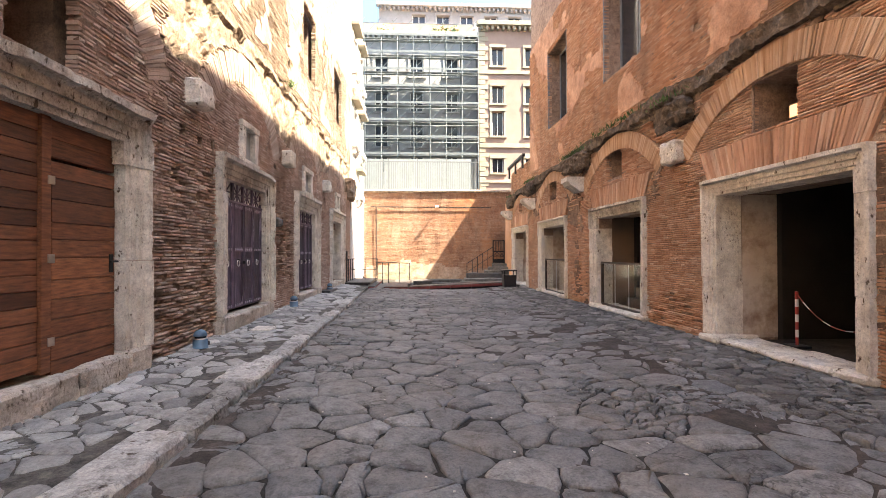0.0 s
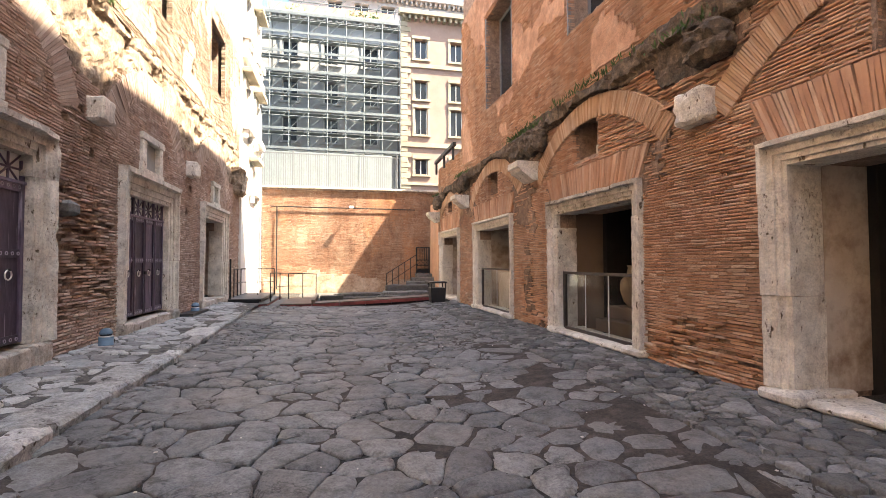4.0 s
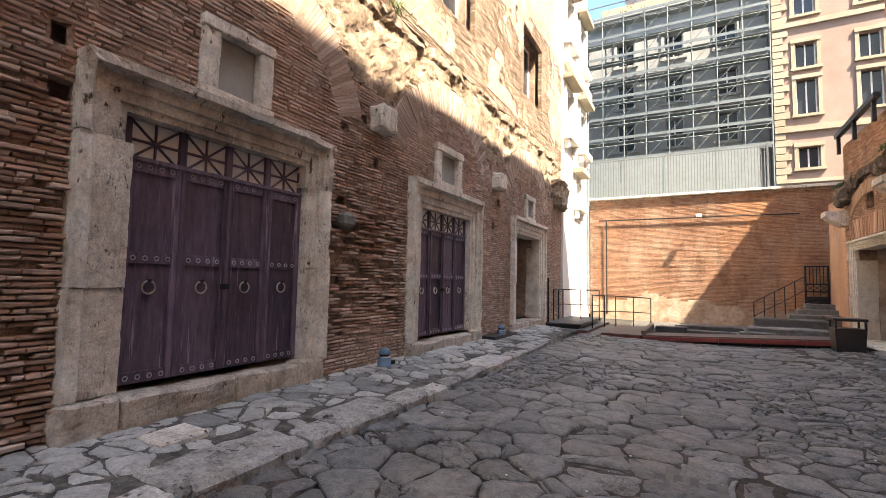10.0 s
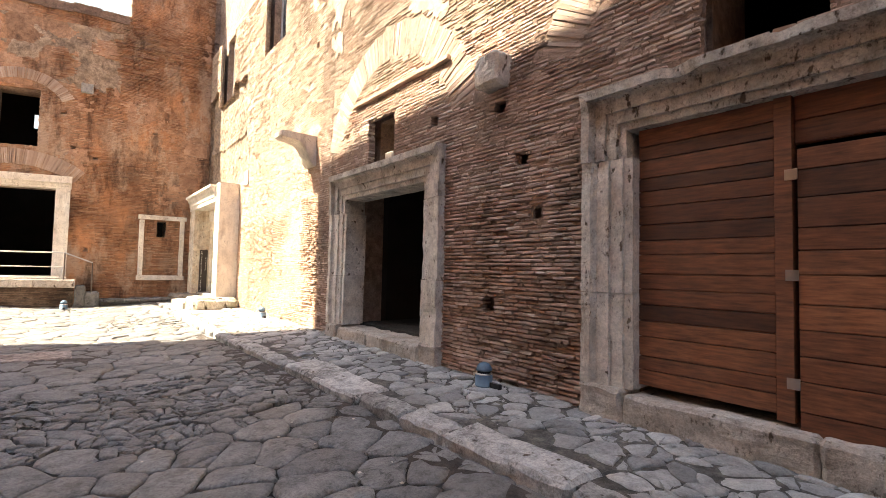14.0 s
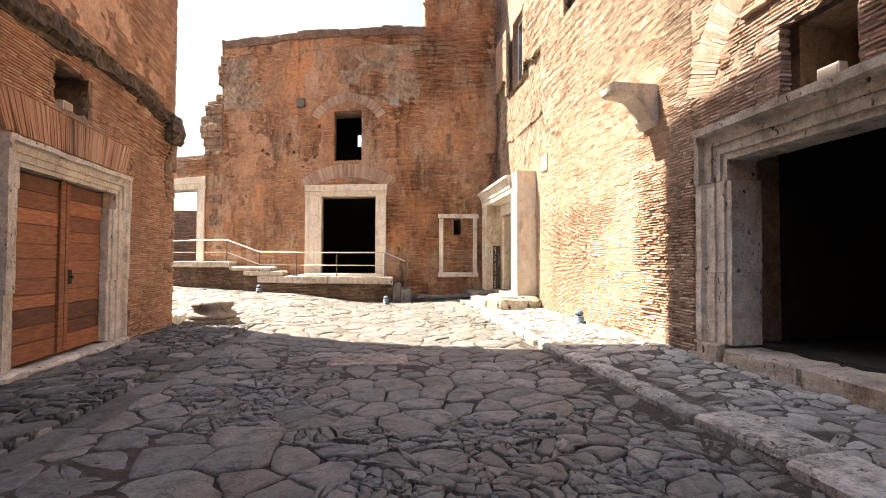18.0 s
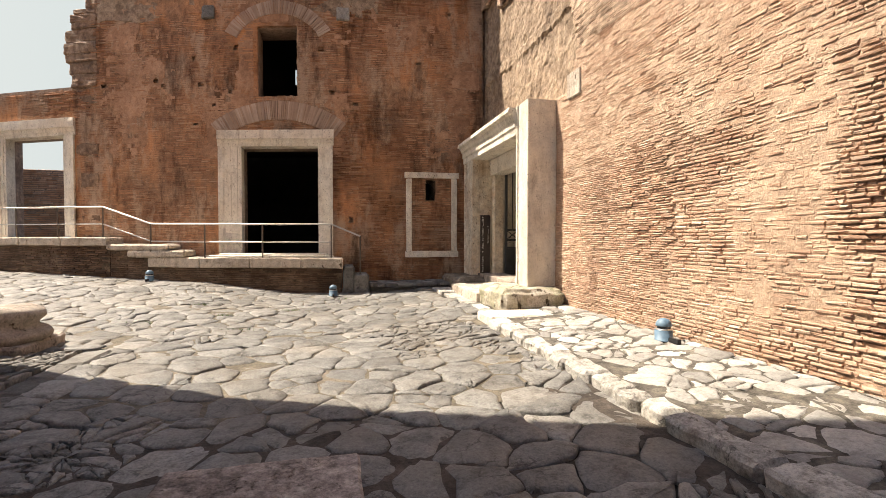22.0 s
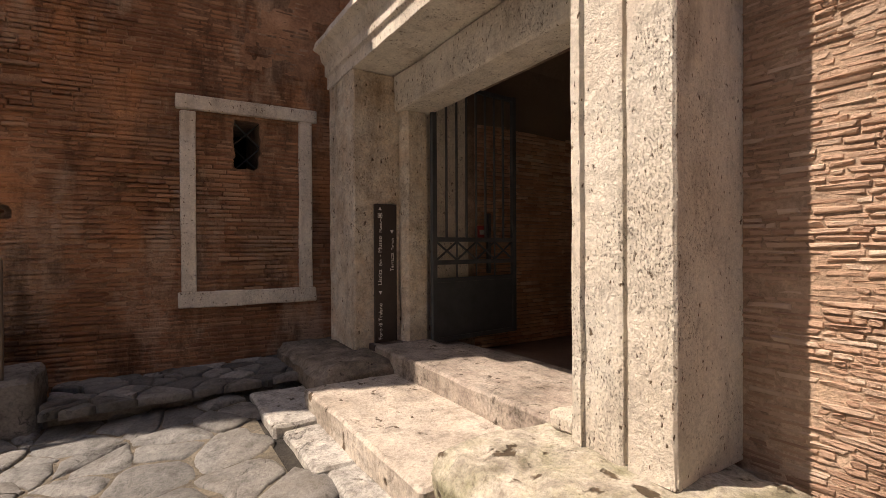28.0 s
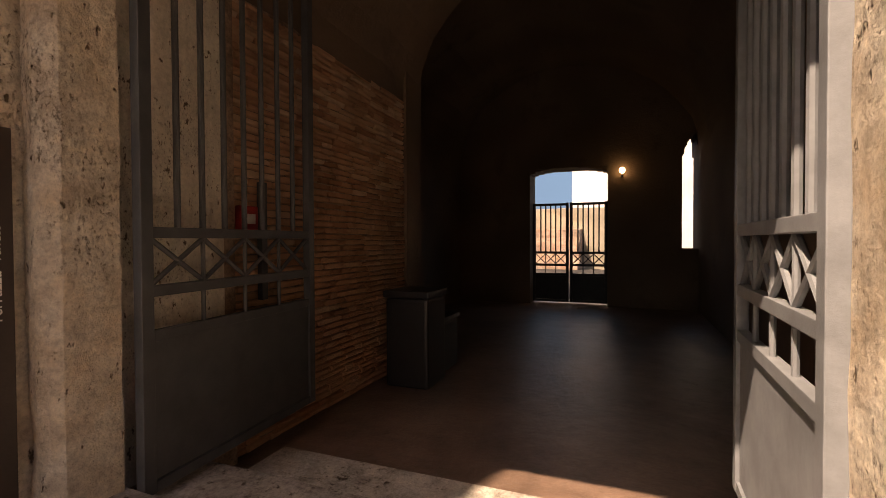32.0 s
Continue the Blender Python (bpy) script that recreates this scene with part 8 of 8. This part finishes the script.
one_box("landing", 0.9, 3.6, 0.14, 0.75, _top_z + 0.002, _top_z + 0.1, travertine, _t, south, "door step", 0.015, 3, 0.01, 51)


rail_brown = plain("weathered_brown_metal", (0.13, 0.1, 0.08), 0.5, 0.3)


def steel_rail():
    g = thing("handrail", Vector(south(-0.3, 1.0, 0.3)), "stainless steel handrail with posts along terrace and steps", "railing", "railings")
    pts = [(0.05, 1.02, 0.49, 0.5), (0.76, 1.0, 0.89, 0.8), (2.45, 1.0, 0.89, 0.8), (3.88, 1.0, 0.89, 0.8), (5.3, 1.0, 1.07, 0.82), (6.6, 1.0, 1.4, 1.27), (7.9, 1.0, 1.4, 1.27), (9.2, 1.0, 1.4, 1.27), (11.0, 1.0, 1.4, 1.27), (13.4, 1.0, 1.4, 1.27)]
    tops = [Vector(south(u, d, r + 0.95)) for u, d, f, r in pts]
    mids = [Vector(south(u, d, r + 0.5)) for u, d, f, r in pts]
    for k, (u, d, f, r) in enumerate(pts):
        one_tube("post", Vector(south(u, d, f)), tops[k], 0.02, rail_brown, g, IDENT, "brown weathered post")
    for a, b in zip(tops, tops[1:]):
        one_tube("top_rail", a, b, 0.022, steel, g)
    for a, b in zip(mids[1:], mids[2:]):
        one_tube("mid_rail", a, b, 0.016, steel, g)
    for a, b in ((1, 2), (2, 3)):
        one_tube("low_rail", mids[a] - Vector((0, 0, 0.35)), mids[b] - Vector((0, 0, 0.35)), 0.014, steel, g)
steel_rail()
# land beyond the far doorway
one_box("far_wall", 6.5, 17.0, -22.9, -22.42, 0.0, 4.0, mortar, None, IDENT, "", 0.0)
_q = courses(6.5, 17.0, 0.0, 4.0, 306, [], 0.075, 0.3)
_v, _f = slabs(corners_of(_q), 0.0 + np.random.RandomState(4).normal(0, 0.006, len(_q)), lambda u, d, z: (u, -22.41 + d, z), 307)
raw("far_bricks", _v, _f, orange_brick, bpy.data.objects["far_wall"], "stuff", "red-orange bricks")
tagged(bpy.data.objects["far_wall"], "brick garden wall seen through the far doorway", "wall", "", "structure")

_e = thing("eroded_pier", (4.9, 19.3, 5.3), "eroded brick pier with a dark timber rail at the building's end", "pier")
one_box("pier", 4.75, 5.6, 18.65, 19.7, 5.36, 8.2, orange_brick, _e, IDENT, "crumbling brick pier", 0.08, 6, 0.12, 4)
one_box("timber", 4.2, 4.32, 18.7, 21.9, 5.45, 5.57, plastic_black, _e, IDENT, "dark timber rail", 0.01)
for _y in (18.9, 20.3, 21.7):
    one_box("timber_post", 4.22, 4.3, _y, _y + 0.08, 5.0, 5.448, plastic_black, _e, IDENT, "", 0.01)

# ---- small things of the street ----
def bollard(x, y, z):
    b = thing("bollard_lamp", (x, y, z), "small blue-grey domed ground lamp on the footway", "ground lamp", "ground lamps")
    bm = bmesh.new()
    lathe(bm, (x, y, z), [(0.104, 0.0), (0.104, 0.012), (0.099, 0.014), (0.1, 0.125), (0.096, 0.13)], 20)
    part("base", bm, bollard_blue, b, "", True)
    bm = bmesh.new()
    lathe(bm, (x, y, z), [(0.078, 0.145), (0.078, 0.175)], 16)
    part("lens", bm, dark_glass, b, "dark lens band")
    bm = bmesh.new()
    lathe(bm, (x, y, z), [(0.093, 0.13), (0.098, 0.138), (0.09, 0.146), (0.07, 0.147)], 20)
    part("collar", bm, steel, b, "pale metal collar", True)
    bm = bmesh.new()
    lathe(bm, (x, y, z), [(0.07, 0.172), (0.09, 0.174), (0.09, 0.19), (0.085, 0.212), (0.068, 0.24), (0.042, 0.258), (0.012, 0.266)], 20)
    part("dome", bm, bollard_blue, b, "", True)
    one_box("cable_gland", x - 0.03, x + 0.02, y + 0.11, y + 0.26, z, z + 0.06, iron, b, IDENT, "black cable gland", 0.01)
    return b


_first = bollard(-3.12, 1.62, float(footway_z(-3.12, 1.62)))
for _y in (6.78, 11.7, 16.3, -6.27):
    copy_thing(_first, pose(-3.12, _y, float(footway_z(-3.12, _y))))
copy_thing(_first, pose(0.72, -13.02, float(ground_z(0.72, -13.02)) + 0.01))
copy_thing(_first, pose(5.2, -14.5, float(ground_z(5.2, -14.5)) + 0.01))


def corbel(place, u, z, out, w, h, mat, label, seed):
    c = bmesh.new()
    prof = [(z, -0.1), (z, out), (z - h * 0.32, out), (z - h * 0.36, out * 0.9), (z - h * 0.55, out * 0.82), (z - h * 0.75, out * 0.55), (z - h, out * 0.3), (z - h, -0.1)]
    moulding(c, prof, u - w / 2, u + w / 2, place, False, 8, 0.02, seed)
    return tagged(part("corbel", c, mat), label, "corbel", "stone corbels")


# large bracket: a top slab over an S-shaped underside
_bm = bmesh.new()
_prof = [(4.24, -0.1), (4.24, 0.74), (4.15, 0.74), (4.11, 0.68), (4.09, 0.5), (4.06, 0.36), (3.98, 0.27), (3.86, 0.2), (3.72, 0.15), (3.6, 0.06), (3.6, -0.1)]
moulding(_bm, _prof, -4.27, -3.83, left, False, 8, 0.014, 1)
tagged(part("corbel", _bm, warm_travertine), "large projecting carved stone bracket in the sun", "corbel", "stone corbels")
for _u in (1.55, 7.0, 11.7, 16.4):
    tagged(one_box("corbel", _u - 0.2, _u + 0.2, -0.15, 0.24, 3.66, 4.04, travertine, None, left, "", 0.03, 6, 0.035, int(_u * 3)), "broken stub of a stone bracket in the brick wall", "corbel", "stone corbels")
tagged(one_box("corbel", 7.98, 8.44, -0.1, 0.22, 3.12, 3.52, travertine, None, right, "", 0.04, 7, 0.05, 8), "pale broken stone block between the arches", "corbel", "stone corbels")
for _u, _z, _o in ((12.95, 3.62, 0.5), (18.0, 3.62, 0.5), (22.0, 3.5, 0.5)):
    corbel(right, _u, _z, _o, 0.55, 0.4, travertine, "pale moulded stone bracket under the dark ledge", int(_u))
# overgrown lumps over the brackets
for _k, (_u, _z, _s) in enumerate(((13.3, 4.12, 0.62), (12.6, 4.05, 0.35), (18.1, 4.1, 0.5), (21.8, 3.9, 0.35), (8.0, 4.05, 0.3), (-7.6, 4.2, 0.28))):
    one_box("ledge_lump", _u - _s, _u + _s, -0.05, 0.26, _z - 0.28, _z + 0.2, dark_rubble, wall_right, right, "dark lichen-grown lump of concrete", 0.08, 9, 0.1, _k)
one_box("ledge_lump", 21.5, 22.5, -0.3, 0.32, 4.0, 5.0, rubble, wall_left, left, "broken rubble end of the cornice", 0.1, 9, 0.12, 9)
# floodlights in the wall openings
def floodlight(place, u, z, lit, turn=1):
    f = thing("floodlight", Vector(place(u, -0.25, z)), "small floodlight box standing in the wall opening", "floodlight", "floodlights")
    one_box("housing", u - 0.12, u + 0.12, -0.3, -0.2, z + 0.06, z + 0.26, white_paint if not lit else dark_paint, f, place, "", 0.01)
    one_box("glass", u - 0.1, u + 0.1, -0.198, -0.192, z + 0.08, z + 0.24, lit or panel_beige, f, place, "front glass", 0.0)
    one_box("foot", u - 0.05, u + 0.05, -0.29, -0.21, z, z + 0.058, iron, f, place, "", 0.004)
_wm, _wn, _wl, _wb = material("flood_glow", 0.3)
_wb.inputs["Emission Color"].default_value, _wb.inputs["Emission Strength"].default_value = (1.0, 0.42, 0.12, 1), 0.3
floodlight(right, 5.85, 3.22, _wm)
floodlight(right, 10.7, 3.25, None)
floodlight(right, -4.45, 3.45, None)
floodlight(left, -1.25, 3.2, None)
# column base and stone by the corner
_c = thing("column_base", (4.68, -8.24, 0.0), "weathered moulded column base on a square plinth", "column base")
one_box("plinth", 4.2, 5.16, -8.74, -7.76, -0.05, 0.15, sill_stone, _c, IDENT, "", 0.03, 6, 0.03, 3)
_bm = bmesh.new()
lathe(_bm, (4.68, -8.24, 0.145), [(0.48, 0.0), (0.52, 0.06), (0.49, 0.13), (0.4, 0.17), (0.38, 0.24), (0.45, 0.29), (0.44, 0.37), (0.36, 0.41)], 28)
for _v3 in _bm.verts:
    _v3.co += noise.noise_vector(_v3.co * 5.0) * 0.03
part("torus", _bm, sill_stone, _c, "", True)
one_box("stone_block", 5.4, 6.05, -8.85, -8.15, -0.02, 0.26, warm_travertine, None, IDENT, "", 0.05, 4, 0.04, 6)
tagged(bpy.data.objects["stone_block"], "pale squared stone lying at the corner of the building", "stone")
# chain posts in the open shop
_ch = thing("chain_barrier", Vector(right(6.4, -0.5, 0.13)), "red and white post with a hanging plastic chain", "barrier")
for _u in (6.45, 4.95):
    one_box("foot", _u - 0.12, _u + 0.12, -0.82, -0.58, 0.12, 0.16, plastic_black, _ch, right, "", 0.01)
    for _k in range(7):
        one_tube("post_band", (_u, -0.7, 0.16 + _k * 0.11), (_u, -0.7, 0.27 + _k * 0.11), 0.022, white_paint if _k % 2 else red_sign, _ch, right, "white band" if _k % 2 else "red band")
_pts = [(6.45 - 1.5 * s, -0.7, 0.9 - 0.42 * (1 - (2 * s - 1) ** 2)) for s in np.linspace(0, 1, 15)]
for _a, _b in zip(_pts, _pts[1:]):
    one_tube("chain_link", _a, _b, 0.006, red_sign if int(_a[0] * 10) % 3 else white_paint, _ch, right, "", 6)


def glass_barrier(u0, u1, z0, z1, panes, d=-0.12):
    g = thing("glass_barrier", Vector(right((u0 + u1) / 2, d, z0)), "low glass barrier with a brown metal frame across the shop front", "barrier", "glass barriers")
    br = plain("brown_metal_frame", (0.05, 0.035, 0.028), 0.55) if "brown_metal_frame" not in bpy.data.materials else bpy.data.materials["brown_metal_frame"]
    one_box("top_rail", u0, u1, d - 0.03, d + 0.03, z1 - 0.05, z1, br, g, right, "dark top rail", 0.004)
    one_box("bottom_rail", u0, u1, d - 0.03, d + 0.03, z0, z0 + 0.05, br, g, right, "", 0.004)
    for a in (u0, u1 - 0.06):
        one_box("post", a, a + 0.06, d - 0.03, d + 0.03, z0 + 0.052, z1 - 0.052, br, g, right, "", 0.004)
    w = (u1 - u0 - 0.12) / panes
    for k in range(panes):
        p = one_box("pane", u0 + 0.06 + k * w + 0.006, u0 + 0.06 + (k + 1) * w - 0.006, d - 0.006, d + 0.006, z0 + 0.052, z1 - 0.052, clear_glass, g, right, "clear glass pane", 0.0)
        p.visible_shadow = False
        if k:
            one_box("seal", u0 + 0.06 + k * w - 0.005, u0 + 0.06 + k * w + 0.005, d - 0.007, d + 0.007, z0 + 0.052, z1 - 0.052, white_paint, g, right, "pale joint between the panes", 0.0)
    return g


glass_barrier(9.62, 11.86, 0.16, 1.27, 3)
glass_barrier(14.4, 16.86, 0.14, 1.29, 2)
# jars in the glazed shop
def amphora(u, d, z, s, tilt):
    a = bmesh.new()
    x, y, _ = right(u, d, 0)
    lathe(a, (0, 0, 0), [(0.04 * s, 0), (0.16 * s, 0.12 * s), (0.26 * s, 0.4 * s), (0.25 * s, 0.62 * s), (0.12 * s, 0.8 * s), (0.1 * s, 0.95 * s), (0.13 * s, 1.0 * s)], 18)
    bmesh.ops.transform(a, matrix=pose(x, y, z, tilt, tilt * 0.4, 0), verts=a.verts)
    return tagged(part("storage_jar", a, clay, None, "", True), "broken terracotta storage jar in the dim shop", "jar", "storage jars")


_ds = thing("display_steps", Vector(right(10.6, -1.3, 0.12)), "stepped dark display plinth inside the shop", "plinth")
for _z0, _z1, _d1 in ((0.12, 0.36, -0.7), (0.362, 0.6, -0.95)):
    one_box("step", 9.45, 11.72, -2.2, _d1, _z0, _z1, dark_plaster, _ds, right, "", 0.015)
for _u, _d2, _s, _t2 in ((11.34, -1.2, 0.78, 4), (11.58, -1.75, 0.85, 3), (10.98, -1.6, 0.9, -5), (10.6, -1.3, 0.7, 6), (10.2, -1.75, 0.9, -3)):
    amphora(_u, _d2, 0.6, _s, _t2)
_dp = thing("exhibit_stand", Vector(right(15.5, -0.9, 0.1)), "pale low exhibit stand behind the shop glass", "stand")
for _k in range(2):
    one_box("board", 14.3 + _k * 1.24, 15.5 + _k * 1.24, -0.62, -0.58, 0.15, 1.18, panel_beige, _dp, right, "", 0.006)
# fallen marble slab on the footway, low blocks under the doors
one_box("loose_slab", -2.95, -2.6, 8.2, 8.6, 0.11, 0.19, travertine, None, IDENT, "", 0.015, 2, 0.015, 3)
tagged(bpy.data.objects["loose_slab"], "small loose slab of white marble on the footway", "slab")
one_box("cable_box", -3.3, -2.95, 15.5, 16.9, 0.12, 0.26, plastic_black, None, IDENT, "", 0.02)
tagged(bpy.data.objects["cable_box"], "low black cable cover at the foot of the wall", "cable cover")
# drain cover
_dc = thing("drain_cover", (0.85, 10.15, -0.06), "square stone drain cover with slots in the street", "drain cover")
one_box("slab", 0.64, 1.06, 9.92, 10.4, -0.14, -0.038, mottled("drain_stone", [(0.3, (0.13, 0.125, 0.115)), (0.7, (0.22, 0.21, 0.19))], scale=5), _dc, IDENT, "", 0.012)
# Slots are thin black plates: the shade inside them is put into colour.
for _k in range(3):
    one_box("slot", 0.7 + _k * 0.11, 0.76 + _k * 0.11, 10.08, 10.24, -0.0375, -0.035, plastic_black, _dc, IDENT, "black plate for a dark slot", 0.0)
# pipe and lamp on the retaining wall
_pp = thing("wall_pipe", (1.3, 26.9, 4.2), "thin dark pipe with a small lamp on the retaining wall", "pipe")
one_tube("pipe", (-2.8, 26.93, 4.2), (4.2, 26.93, 4.15), 0.025, iron, _pp)
one_tube("arm", (1.2, 26.9, 4.2), (1.0, 26.5, 4.2), 0.02, iron, _pp)
one_box("lamp_head", 0.9, 1.1, 26.4, 26.6, 4.12, 4.24, white_paint, _pp, IDENT, "white lamp head", 0.02)
one_tube("pipe", (-2.5, 26.93, 0.2), (-2.5, 26.93, 4.2), 0.03, iron, _pp)

# a stone spout stub in a niche of the brick wall, and plants on the ledges
_sp = thing("stone_spout", left(10.97, 0, 2.2), "short broken stone spout stuck in the brick wall", "spout")
one_box("stub", 10.85, 11.08, -0.2, 0.16, 2.13, 2.34, dull_stone_one, _sp, left, "", 0.05, 5, 0.03, 3)
_r = np.random.RandomState(9)
for _pl, _u, _z, _n, _s in ((right, 13.2, 4.34, 260, 0.5), (right, 18.2, 4.32, 160, 0.4), (right, 21.9, 4.15, 90, 0.25), (right, 10.7, 4.45, 160, 0.9), (right, 8.2, 4.3, 90, 0.3), (left, 11.9, 5.75, 60, 0.2)):
    _bm = bmesh.new()
    for _k in range(_n):
        _p0 = Vector(_pl(_u + _r.normal(0, _s), 0.12 + _r.uniform(-0.08, 0.1), _z))
        _tip = _p0 + Vector((_r.normal(0, 0.05), _r.normal(0, 0.05), _r.uniform(0.04, 0.14)))
        _w2 = Vector((_r.normal(0, 1), _r.normal(0, 1), 0)).normalized() * 0.014
        _m2 = _p0.lerp(_tip, 0.5)
        _bm.faces.new([_bm.verts.new(q) for q in (_p0, _m2 + _w2, _tip, _m2 - _w2)])
    tagged(part("wall_plant", _bm, leaf_green), "small green weeds growing on the wall ledge", "plant", "weeds on the ledges", "stuff")
